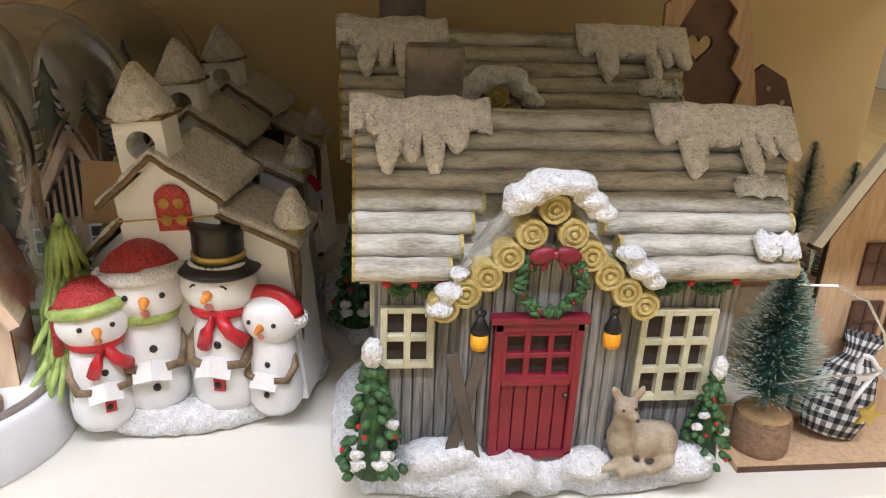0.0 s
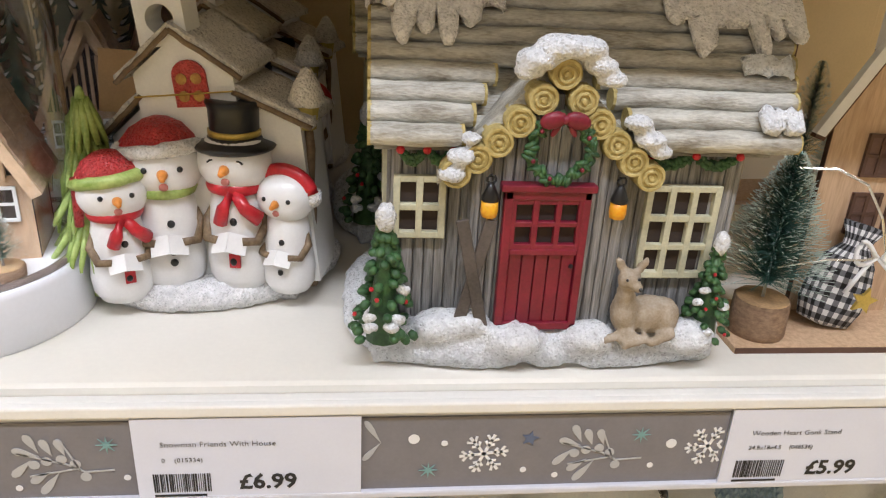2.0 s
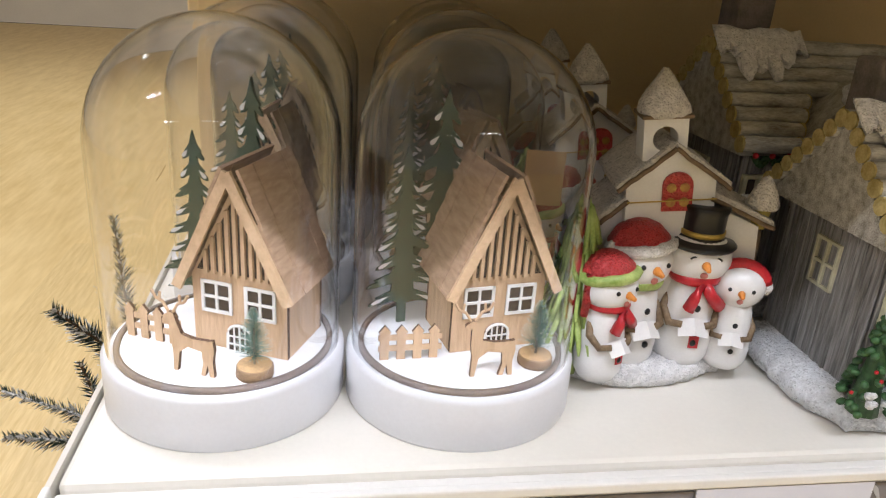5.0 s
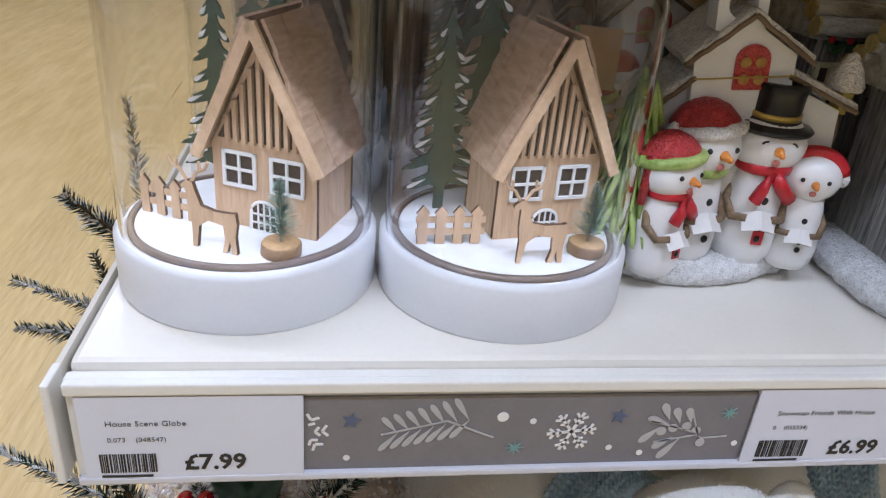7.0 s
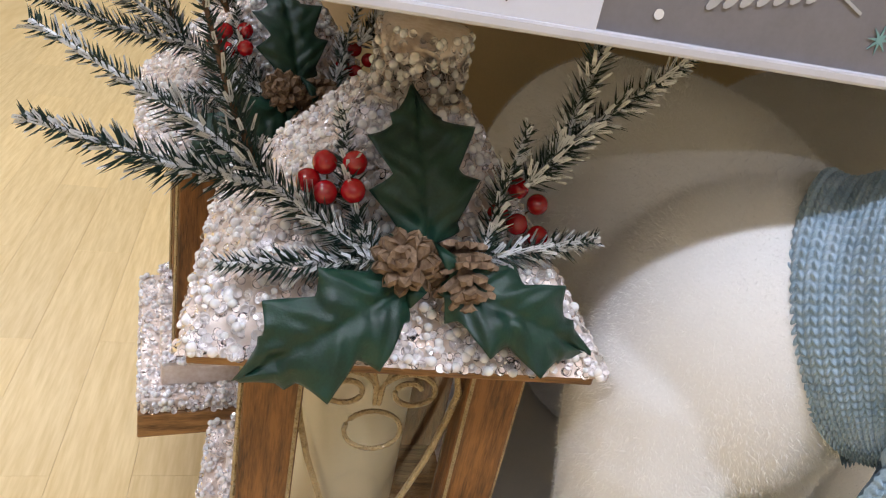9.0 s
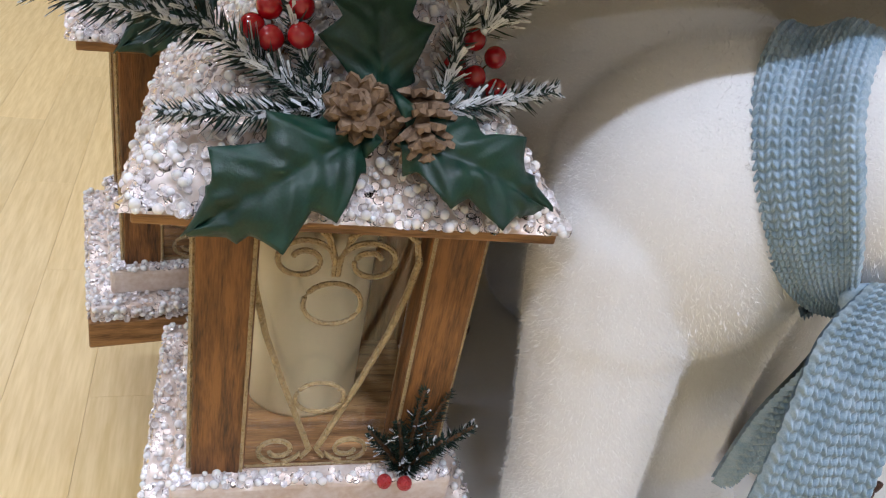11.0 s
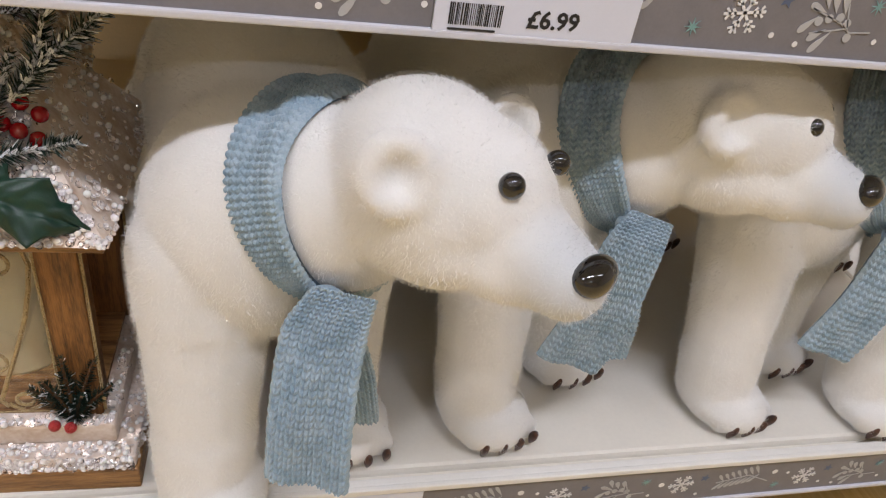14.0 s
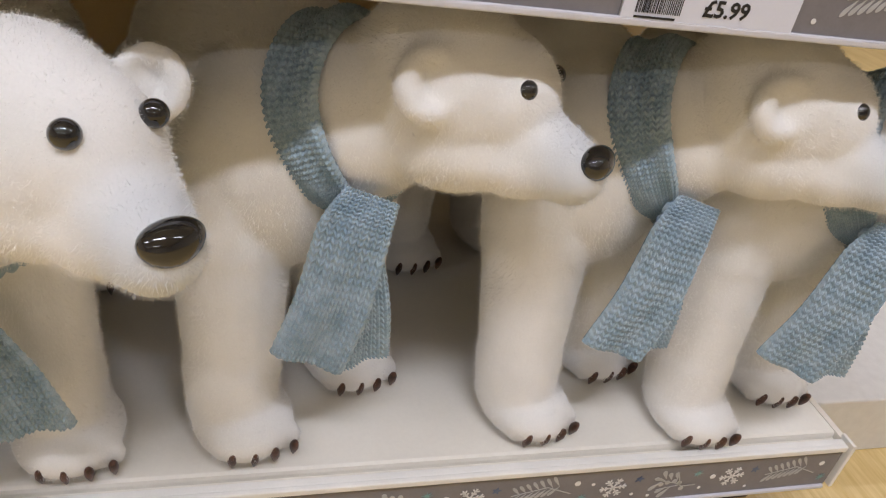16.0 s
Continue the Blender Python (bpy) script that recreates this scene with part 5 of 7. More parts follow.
def pine_cone(parent, at, r, axis):
    """A small open cone: whorls of thick, outward-bent scales with worn pale ends."""
    bm = fresh()
    rnd = random.Random(int(at[0] * 1e5))
    q = Vector(axis).normalized().to_track_quat("Z", "Y").to_matrix().to_4x4()
    ball(bm, (0, 0, 0), (r * 0.42, r * 0.42, r * 0.8), seg=10, rings=8)
    for lv in range(7):
        t = lv / 6
        z = r * (-0.85 + 1.55 * t)
        rr = r * (0.62 + 0.46 * math.sin(math.pi * (0.15 + 0.62 * t))) * (1.0 if lv < 5 else 0.66)
        m_ = (10, 12, 12, 11, 10, 8, 5)[lv]
        for k in range(m_):
            a = 2 * math.pi * (k + 0.5 * (lv % 2)) / m_ + rnd.uniform(-0.12, 0.12)
            rise = radians(18 + 48 * t + rnd.uniform(-8, 8))
            M = Matrix.Translation((0, 0, z)) @ Matrix.Rotation(a, 4, "Z") @ Matrix.Rotation(-rise, 4, "Y")
            w0, w1, L, th = r * 0.10, r * 0.215, rr, r * 0.045
            pts = [(L * 0.15, -w0), (L * 0.70, -w1), (L * 0.93, -w1 * 0.72), (L * 1.06, 0), (L * 0.93, w1 * 0.72), (L * 0.70, w1), (L * 0.15, w0)]
            lo = [bm.verts.new(M @ Vector((x, y, -th))) for x, y in pts]
            hi = [bm.verts.new(M @ Vector((x, y * 0.9, th + (r * 0.10 if 0.6 * L < x < L else 0)))) for x, y in pts]
            bm.faces.new(list(reversed(lo)))
            bm.faces.new(hi)
            for j in range(7):
                bm.faces.new((lo[j], lo[(j + 1) % 7], hi[(j + 1) % 7], hi[j]))
    bmesh.ops.transform(bm, matrix=Matrix.Translation(at) @ q, verts=bm.verts)
    return part("pine_cone", bm, CONE, parent, "small brown pine cone")


def berries(parent, pts, r):
    for p in pts:
        bm = fresh()
        ball(bm, p, r, seg=16, rings=12)
        part("berry", bm, BERRY, parent, "shiny red berry", smooth=True)
    bm = fresh()
    c = sum((Vector(p) for p in pts), Vector()) / len(pts)
    for p in pts:
        tube(bm, [p, (Vector(p) + c) / 2 + Vector((0, 0.006, -0.006)), c + Vector((0, 0.008, -0.022))], 0.0006, 5)
    part("berry_stalks", bm, TWIGWOOD, parent)


def beads(parent, spots, seed, n):
    """Pearls, sequins and crystals scattered over a surface given by a function."""
    rnd = random.Random(seed)
    sets = {"pearls": (fresh(), PEARL), "sequins": (fresh(), SEQUIN), "crystals": (fresh(), CRYSTAL)}
    unit = bmesh.new()
    bmesh.ops.create_icosphere(unit, subdivisions=2, radius=1.0)
    uv = [v.co.copy() for v in unit.verts]
    uf = [[v.index for v in f.verts] for f in unit.faces]
    unit.free()
    data = {k: ([], []) for k in sets}
    for k in range(n):
        p, nrm = spots(rnd)
        kind = rnd.choices(("pearls", "sequins", "crystals"), (0.20, 0.34, 0.46))[0]
        vs, fs = data[kind]
        r = rnd.uniform(0.0012, 0.0025)
        base = len(vs)
        if kind == "sequins":
            nn = (nrm + Vector((rnd.uniform(-0.6, 0.6), rnd.uniform(-0.6, 0.6), rnd.uniform(-0.6, 0.6)))).normalized()
            q = nn.to_track_quat("Z", "Y")
            ring = 8
            for h, rr in ((0.0004, 0.9), (0.0, 1.05)):
                for j in range(ring):
                    vs.append(p + nrm * 0.0012 + q @ Vector((rr * r * math.cos(2 * math.pi * j / ring), rr * r * math.sin(2 * math.pi * j / ring), h)))
            vs.append(p + nrm * 0.0012 + q @ Vector((0, 0, -0.0006)))
            for j in range(ring):
                fs.append((base + j, base + (j + 1) % ring, base + ring + (j + 1) % ring, base + ring + j))
                fs.append((base + j, base + 2 * ring, base + (j + 1) % ring))
        else:
            sq = 0.75 if kind == "crystals" else 1.0
            q = nrm.to_track_quat("Z", "Y")
            for v in uv:
                vs.append(p + nrm * r * 0.6 + q @ Vector((v.x * r, v.y * r, v.z * r * sq)))
            fs += [tuple(base + i for i in f) for f in uf]
    for k, (bmx, m_) in sets.items():
        bmx.free()
        me = bpy.data.meshes.new(k[:-1] + "_crust")
        me.from_pydata([tuple(v) for v in data[k][0]], [], data[k][1])
        for poly in me.polygons:
            poly.use_smooth = k != "sequins"
        me.materials.append(m_)
        ob = new(k[:-1] + "_crust", me)
        ob.visible_shadow = k != "crystals"
        ob.parent = parent
        tagged(ob, {"pearls": "glued pearl beads", "sequins": "iridescent clear sequins", "crystals": "clear crystal beads"}[k], kind="stuff")


def lantern(at, turn=0.0, dressed=True):
    c = thing("lantern", "rustic brown wooden candle lantern crusted with pearls and holly", "lantern", at, turn, "lanterns")
    w = 0.092
    bm = fresh()
    box(bm, -w, w, -w, w, 0.0, 0.022, 0.0015)
    rough_up(bm, 0.0006, 120)
    part("base_slab", bm, RUSTIC_H, c, "brown wooden base slab")
    bm = fresh()
    v = box(bm, -w + 0.002, w - 0.002, -w + 0.002, w - 0.002, 0.022, 0.034, 0.002)
    part("base_tier", bm, GLUE, c, "bead-covered base tier")
    bm = fresh()
    box(bm, -w + 0.016, w - 0.016, -w + 0.016, w - 0.016, 0.034, 0.054, 0.003)
    part("base_step", bm, GLUE, c)
    b = 0.066
    for sx in (-1, 1):
        for sy in (-1, 1):
            bm = fresh()
            x0, x1 = sorted((sx * b, sx * (b - 0.027)))
            y0, y1 = sorted((sy * b, sy * (b - 0.022)))
            box(bm, x0, x1, y0, y1, 0.053, 0.222, 0.0012)
            rough_up(bm, 0.0004, 150)
            part("corner_post", bm, RUSTIC, c, "rough brown corner post")
            bm = fresh()
            xx = sx * (b - 0.0255)
            tube(bm, [(xx, sy * (b + 0.0008), 0.056 + 0.02 * k) for k in range(9)], 0.0010, 5)
            tube(bm, [(sx * (b + 0.0008), sy * (b - 0.004), 0.056 + 0.02 * k) for k in range(9)], 0.0016, 5)
            part("glitter_cord", bm, GLITGOLD, c, "gold glitter cord")
    bm = fresh()
    box(bm, -b + 0.003, b - 0.003, -b + 0.003, b - 0.003, 0.054, 0.058)
    part("inner_floor", bm, RUSTIC_H, c)
    for sy in (-1, 1):
        bm = fresh()
        y0, y1 = sorted((sy * (b - 0.016), sy * (b - 0.014)))
        box(bm, -b + 0.028, b - 0.028, y0, y1, 0.058, 0.216)
        gl = part("glass_pane", bm, GLASS, c, "clear glass pane")
        gl.visible_shadow = False
    bm = fresh()
    lathe(bm, [(0, 0), (0.033, 0), (0.034, 0.003), (0.034, 0.118), (0.031, 0.124), (0.026, 0.121), (0.020, 0.110), (0, 0.108)], (-0.006, 0.004, 0.058), 32)
    part("candle", bm, CANDLE, c, "ivory wax candle", smooth=True)
    bm = fresh()
    rod(bm, (-0.006, 0.004, 0.166), (-0.006, 0.004, 0.180), 0.0009, seg=6)
    part("wick", bm, BLACK, c)
    # scrolled wire front
    bm = fresh()
    yf = -b + 0.004

    def spiral(cx, cz, r0, a0, turns, sgn):
        return [(cx + sgn * r0 * (1 - 0.66 * t) * math.cos(a0 + turns * 6.283 * t), yf, cz + 0.82 * r0 * (1 - 0.66 * t) * math.sin(a0 + turns * 6.283 * t)) for t in [k / 34 for k in range(35)]]
    for s in (-1, 1):
        # heart-shaped outline from the top cusp down to the tip
        tube(bm, [(-0.003 + s * x, yf, z) for x, z in ((0.001, 0.188), (0.005, 0.201), (0.014, 0.209), (0.026, 0.209), (0.036, 0.201), (0.039, 0.189), (0.036, 0.170), (0.030, 0.145), (0.020, 0.115), (0.010, 0.088), (0.002, 0.066))], 0.0018, 6)
        tube(bm, [(-0.003 + s * 0.001, yf, 0.180)] + spiral(-0.003 + s * 0.016, 0.188, 0.0150, math.pi * 1.05, -1.45, s), 0.0014, 6)
        tube(bm, [(-0.003 + s * 0.002, yf, 0.066), (-0.003 + s * 0.006, yf, 0.060)] + spiral(-0.003 + s * 0.019, 0.066, 0.0125, math.pi * 1.1, 1.4, s), 0.0014, 6)
    for cz, rx, rz in ((0.164, 0.014, 0.012), (0.104, 0.0125, 0.010)):
        tube(bm, [(-0.003 + rx * math.cos(a), yf - 0.0005, cz + rz * math.sin(a)) for a in [2 * math.pi * k / 22 for k in range(23)]], 0.0013, 6)
    tube(bm, [(-0.048, yf, 0.0555), (0.045, yf, 0.0555)], 0.0016, 6)
    part("wire_scroll", bm, GLITGOLD, c, "gold glitter wire scrollwork")
    # roof: eave frame and four slopes
    e, zt = 0.0925, 0.226
    bm = fresh()
    box(bm, -e + 0.004, e - 0.004, -e + 0.004, e - 0.004, 0.218, zt, 0.001)
    part("eave_board", bm, RUSTIC_H, c, "wooden eave board")
    bm = fresh()
    rt, zr = 0.022, 0.318
    lo = [bm.verts.new((x * e, y * e, zt - 0.001)) for x, y in ((-1, -1), (1, -1), (1, 1), (-1, 1))]
    hi = [bm.verts.new((x * rt, y * rt, zr)) for x, y in ((-1, -1), (1, -1), (1, 1), (-1, 1))]
    for k in range(4):
        bm.faces.new((lo[k], lo[(k + 1) % 4], hi[(k + 1) % 4], hi[k]))
    bm.faces.new(list(reversed(lo)))
    bm.faces.new(hi)
    part("roof", bm, GLUE, c, "hipped roof crusted with beads")
    bm = fresh()
    lathe(bm, [(0, 0), (0.020, 0), (0.019, 0.018), (0.022, 0.028), (0.020, 0.036), (0, 0.038)], (0, 0, zr - 0.004), 16)
    part("finial", bm, GLUE, c, "beaded finial", smooth=True)

    def on_roof(rnd):
        k = rnd.choices((0, 1, 3), (0.62, 0.1, 0.28))[0]
        t = rnd.random() ** 1.3
        ww = e + (rt - e) * t
        s = rnd.uniform(-1, 1) * ww
        z = zt + (zr - zt) * t
        n_ = Vector((0, -0.80, 0.60))
        p = Vector((s, -ww, z))
        R = Matrix.Rotation(math.pi / 2 * k, 3, "Z")
        return R @ p, R @ n_

    def on_top(rnd):
        a = rnd.uniform(0, 6.283)
        z = rnd.uniform(0.0, 0.034)
        return Vector((0.020 * math.cos(a), 0.020 * math.sin(a), zr - 0.004 + z)), Vector((math.cos(a), math.sin(a), 0.1))

    def on_base(rnd):
        k = rnd.choices((0, 3, 1), (0.5, 0.36, 0.14))[0]
        q = rnd.random()
        s = rnd.uniform(-1, 1)
        if q < 0.45:
            p, n_ = Vector((s * (w - 0.004), -w + 0.002, rnd.uniform(0.022, 0.034))), Vector((0, -1, 0.4)).normalized()
        elif q < 0.75:
            p, n_ = Vector((s * (w - 0.006), -w + rnd.uniform(0.003, 0.016), 0.034)), Vector((0, 0, 1))
        else:
            p, n_ = Vector((s * (w - 0.018), -w + rnd.uniform(0.016, 0.026), 0.054)), Vector((0, -0.2, 1)).normalized()
        R = Matrix.Rotation(math.pi / 2 * k, 3, "Z")
        return R @ p, R @ n_
    beads(c, on_roof, 1, 3300)
    beads(c, on_top, 2, 700)
    beads(c, on_base, 3, 1900)
    # small sprig at the foot
    for k, (dx, dy, dz) in enumerate(((0.0, -0.006, 0.066), (0.030, -0.010, 0.044), (-0.012, -0.012, 0.050), (0.012, -0.016, 0.040), (-0.024, -0.004, 0.036), (0.018, 0.004, 0.056))):
        sprig(c, [(0.048, -0.070, 0.054), (0.048 + dx * 0.5, -0.070 + dy * 0.5, 0.054 + dz * 0.55), (0.048 + dx, -0.070 + dy, 0.054 + dz)], 260, 0.0085, 40 + k, 0.05, 0.0008)
    for p in ((0.036, -0.078, 0.056), (0.047, -0.080, 0.056)):
        bm = fresh()
        ball(bm, p, 0.0042, seg=14, rings=10)
        part("berry", bm, GLITRED, c, "small glittery red berry", smooth=True)
    # spray on the front slope
    up = (0, -0.72, 0.69)
    holly_leaf(c, (-0.004, -0.086, 0.262), (-0.064, -0.106, 0.228), 0.0215, (0.1, -0.85, 0.5), 1)
    holly_leaf(c, (0.010, -0.084, 0.262), (0.079, -0.088, 0.236), 0.019, (-0.1, -0.75, 0.65), 2)
    holly_leaf(c, (0.004, -0.074, 0.272), (-0.006, -0.036, 0.326), 0.021, (0.05, -0.8, 0.5), 3)
    pine_cone(c, (-0.005, -0.079, 0.268), 0.0155, (-0.25, -0.75, 0.5))
    pine_cone(c, (0.020, -0.078, 0.266), 0.0150, (0.15, -0.7, -0.55))
    berries(c, [(-0.041, -0.054, 0.298), (-0.029, -0.056, 0.300), (-0.040, -0.062, 0.288), (-0.029, -0.064, 0.291), (-0.047, -0.056, 0.290)], 0.0053)
    berries(c, [(0.036, -0.056, 0.284), (0.045, -0.048, 0.294), (0.055, -0.050, 0.288), (0.045, -0.058, 0.281), (0.055, -0.060, 0.277)], 0.0050)
    J = Vector((-0.018, -0.075, 0.266))
    sprig(c, [J, (-0.055, -0.065, 0.286), (-0.095, -0.058, 0.312), (-0.150, -0.052, 0.338)], 420, 0.013, 1, 0.45)
    sprig(c, [(-0.060, -0.064, 0.289), (-0.100, -0.074, 0.298), (-0.145, -0.080, 0.312)], 340, 0.013, 2, 0.35)
    sprig(c, [(-0.066, -0.062, 0.293), (-0.080, -0.050, 0.318), (-0.092, -0.042, 0.352)], 260, 0.012, 3, 0.30)
    sprig(c, [J, (-0.045, -0.080, 0.264), (-0.078, -0.082, 0.262)], 240, 0.011, 4, 0.35)
    sprig(c, [J, (-0.030, -0.060, 0.288), (-0.036, -0.046, 0.318)], 200, 0.010, 5, 0.4)
    K = Vector((0.028, -0.074, 0.270))
    sprig(c, [K, (0.034, -0.060, 0.292), (0.044, -0.046, 0.322)], 200, 0.010, 6, 0.45)
    sprig(c, [K, (0.055, -0.066, 0.274), (0.078, -0.070, 0.283)], 220, 0.010, 7, 0.5)
    sprig(c, [(0.044, -0.060, 0.300), (0.066, -0.052, 0.325), (0.112, -0.046, 0.366)], 360, 0.012, 8, 0.6)
    sprig(c, [(0.056, -0.056, 0.312), (0.064, -0.048, 0.345), (0.068, -0.044, 0.372)], 220, 0.011, 9, 0.5)
    return c


front_lantern = lantern((-0.2585, 0.112, LOW_Z), -2)
back_lantern = copy_thing(front_lantern, pose(-0.321, 0.324, LOW_Z, 0, 0, 8))
sprig(back_lantern, [(-0.040, -0.050, 0.310), (-0.060, -0.030, 0.395), (-0.067, -0.015, 0.470)], 420, 0.016, 21, 0.3)
sprig(back_lantern, [(-0.040, -0.055, 0.310), (-0.070, -0.055, 0.375), (-0.103, -0.060, 0.412)], 420, 0.016, 22, 0.3)

# ---------------------------------------------------------------- polar bears with knitted scarves
FUR = mat("white_plush", (0.80, 0.785, 0.755), 0.95, vary=0.04, scale=25, bump=0.5, fine=700, sheen=0.3)
FURTIP = mat("plush_strands", (0.83, 0.815, 0.79), 0.9, vary=0.05, scale=60, bump=0)
for m_ in (FUR, FURTIP):
    # grey-blue dye round the end of the muzzle
    nt = m_.node_tree
    far = nt.nodes.new("ShaderNodeVectorMath")
    far.operation = "DISTANCE"
    far.inputs[1].default_value = (0.136, -0.047, 0.284)
    nt.links.new(nt.nodes["Texture Coordinate"].outputs["Object"], far.inputs[0])
    fade = nt.nodes.new("ShaderNodeMapRange")
    fade.inputs["From Min"].default_value, fade.inputs["From Max"].default_value = 0.022, 0.044
    fade.inputs["To Min"].default_value, fade.inputs["To Max"].default_value = 0.8, 0.0
    nt.links.new(far.outputs["Value"], fade.inputs[0])
    dye = nt.nodes.new("ShaderNodeMix")
    dye.data_type = "RGBA"
    p = nt.nodes["Principled BSDF"]
    nt.links.new(fade.outputs[0], dye.inputs[0])
    nt.links.new(p.inputs["Base Color"].links[0].from_socket, dye.inputs[6])
    dye.inputs[7].default_value = (0.60, 0.62, 0.64, 1)
    nt.links.new(dye.outputs[2], p.inputs["Base Color"])
GLOSSBLACK = mat("black_bead", (0.008, 0.008, 0.009), 0.08, vary=0.1, bump=0, coat=0.8)
CLAW = mat("brown_claw", (0.035, 0.018, 0.012), 0.35, color2=(0.12, 0.05, 0.03), scale=200)
YARN = mat("light_blue_yarn", (0.235, 0.335, 0.415), 0.9, color2=(0.40, 0.50, 0.575), scale=90, fine=900, bump=0.35, sheen=0.2)


def spline(pts, n):
    """n points and their steps along a smooth curve through pts."""
    P = np.array(pts, float)
    Q = np.vstack([2 * P[0] - P[1], P, 2 * P[-1] - P[-2]])
    t = np.linspace(0, len(P) - 1 - 1e-9, n)
    i = t.astype(int)
    f = (t - i)[:, None]
    a, b, c, d = Q[i], Q[i + 1], Q[i + 2], Q[i + 3]
    return 0.5 * (2 * b + (c - a) * f + (2 * a - 5 * b + 4 * c - d) * f ** 2 + (3 * b - a - 3 * c + d) * f ** 3)


def knit(name, parent, spine, across, out, width, step=0.00046, rib=0.0056, row=0.0048, taper=(1.0, 1.0), label="light blue knitted scarf"):
    """A knitted band: ribs of V-shaped stitches raised from a strip that follows the spine."""
    rough = spline(spine, 400)
    length = float(np.sum(np.linalg.norm(np.diff(rough, axis=0), axis=1)))
    n, m = int(length / 0.0007), int(width / step)
    C, W, N = spline(spine, n), spline(across, n), spline(out, n)
    W /= np.linalg.norm(W, axis=1)[:, None]
    N /= np.linalg.norm(N, axis=1)[:, None]
    s = np.linspace(0, length, n)[:, None]
    t = np.linspace(-0.5, 0.5, m)[None, :]
    wide = width * np.interp(s, np.linspace(0, length, len(taper)), taper)
    u = t * width / rib
    fr = u - np.floor(u)
    arm = np.abs(fr - 0.5) * 2
    leg = fr * 2 - np.floor(fr * 2)
    h = np.sin(np.pi * leg) ** 0.6 * (0.64 + 0.36 * np.cos(2 * np.pi * (s / row - 0.62 * arm)))
    edge = np.clip((0.5 - np.abs(t)) * width / 0.004, 0, 1)
    lift = 0.0034 * h * (0.35 + 0.65 * edge) + 0.003 * np.sqrt(edge * (2 - edge)) - 0.003
    fray = 0.0003 * np.sin(s * 900) * (1 - edge)
    wav = 0.0022 * np.sin(3.0 * t * math.pi + s * 30) * np.minimum(1, s / length * 2)
    X = C[:, None, :] + (t * wide + fray)[:, :, None] * W[:, None, :] + (lift + wav)[:, :, None] * N[:, None, :]
    Yb = C[:, None, :] + (t * wide * 0.98)[:, :, None] * W[:, None, :] + (wav - 0.0045)[:, :, None] * N[:, None, :]
    k = np.arange(n * m).reshape(n, m)
    q = np.stack([k[:-1, :-1], k[:-1, 1:], k[1:, 1:], k[1:, :-1]], -1).reshape(-1, 4)
    kb = k[::5, ::8]
    back = Yb[::5, ::8].reshape(-1, 3)
    nb, mb = kb.shape
    j = np.arange(nb * mb).reshape(nb, mb) + n * m
    qb = np.stack([j[:-1, :-1], j[1:, :-1], j[1:, 1:], j[:-1, 1:]], -1).reshape(-1, 4)
    V = np.vstack([X.reshape(-1, 3), back])
    F = np.vstack([q, qb])
    me = bpy.data.meshes.new(name)
    me.vertices.add(len(V))
    me.vertices.foreach_set("co", V.ravel())
    me.loops.add(F.size)
    me.loops.foreach_set("vertex_index", F.ravel())
    me.polygons.add(len(F))
    me.polygons.foreach_set("loop_start", np.arange(len(F)) * 4)
    me.polygons.foreach_set("loop_total", np.full(len(F), 4))
    me.update(calc_edges=True)
    me.polygons.foreach_set("use_smooth", np.ones(len(F), bool))
    me.materials.append(YARN)
    ob = new(name, me)
    ob.parent = parent
    tagged(ob, label)
    return ob


def strands(mesh, count, length, seed, width=0.00015):
    """Short plush hairs standing on a mesh."""
    rs = np.random.RandomState(seed)
    mesh.calc_loop_triangles()
    tri = np.empty(len(mesh.loop_triangles) * 3, int)
    mesh.loop_triangles.foreach_get("vertices", tri)
    tri = tri.reshape(-1, 3)
    co = np.empty(len(mesh.vertices) * 3)
    mesh.vertices.foreach_get("co", co)
    co = co.reshape(-1, 3)
    a, b, c = co[tri[:, 0]], co[tri[:, 1]], co[tri[:, 2]]
    nr = np.cross(b - a, c - a)
    area = np.linalg.norm(nr, axis=1)
    nr /= np.maximum(area, 1e-12)[:, None]
    pick = rs.choice(len(tri), count, p=area / area.sum())
    r1, r2 = np.sqrt(rs.rand(count, 1)), rs.rand(count, 1)
    p = a[pick] * (1 - r1) + b[pick] * r1 * (1 - r2) + c[pick] * r1 * r2
    d = nr[pick] + 0.55 * rs.randn(count, 3) + np.array([0, 0, -0.35])
    d /= np.linalg.norm(d, axis=1)[:, None]
    w = np.cross(d, rs.randn(count, 3))
    w *= width / np.linalg.norm(w, axis=1)[:, None]
    tip = p + d * length * (0.6 + 0.8 * rs.rand(count, 1))
    V = np.stack([p - nr[pick] * 0.0005 + w, p - nr[pick] * 0.0005 - w, tip], 1).reshape(-1, 3)
    me = bpy.data.meshes.new("plush")
    me.vertices.add(len(V))
    me.vertices.foreach_set("co", V.ravel())
    me.loops.add(count * 3)
    me.loops.foreach_set("vertex_index", np.arange(count * 3))
    me.polygons.add(count)
    me.polygons.foreach_set("loop_start", np.arange(count) * 3)
    me.polygons.foreach_set("loop_total", np.full(count, 3))
    me.update(calc_edges=True)
    me.materials.append(FURTIP)
    return me


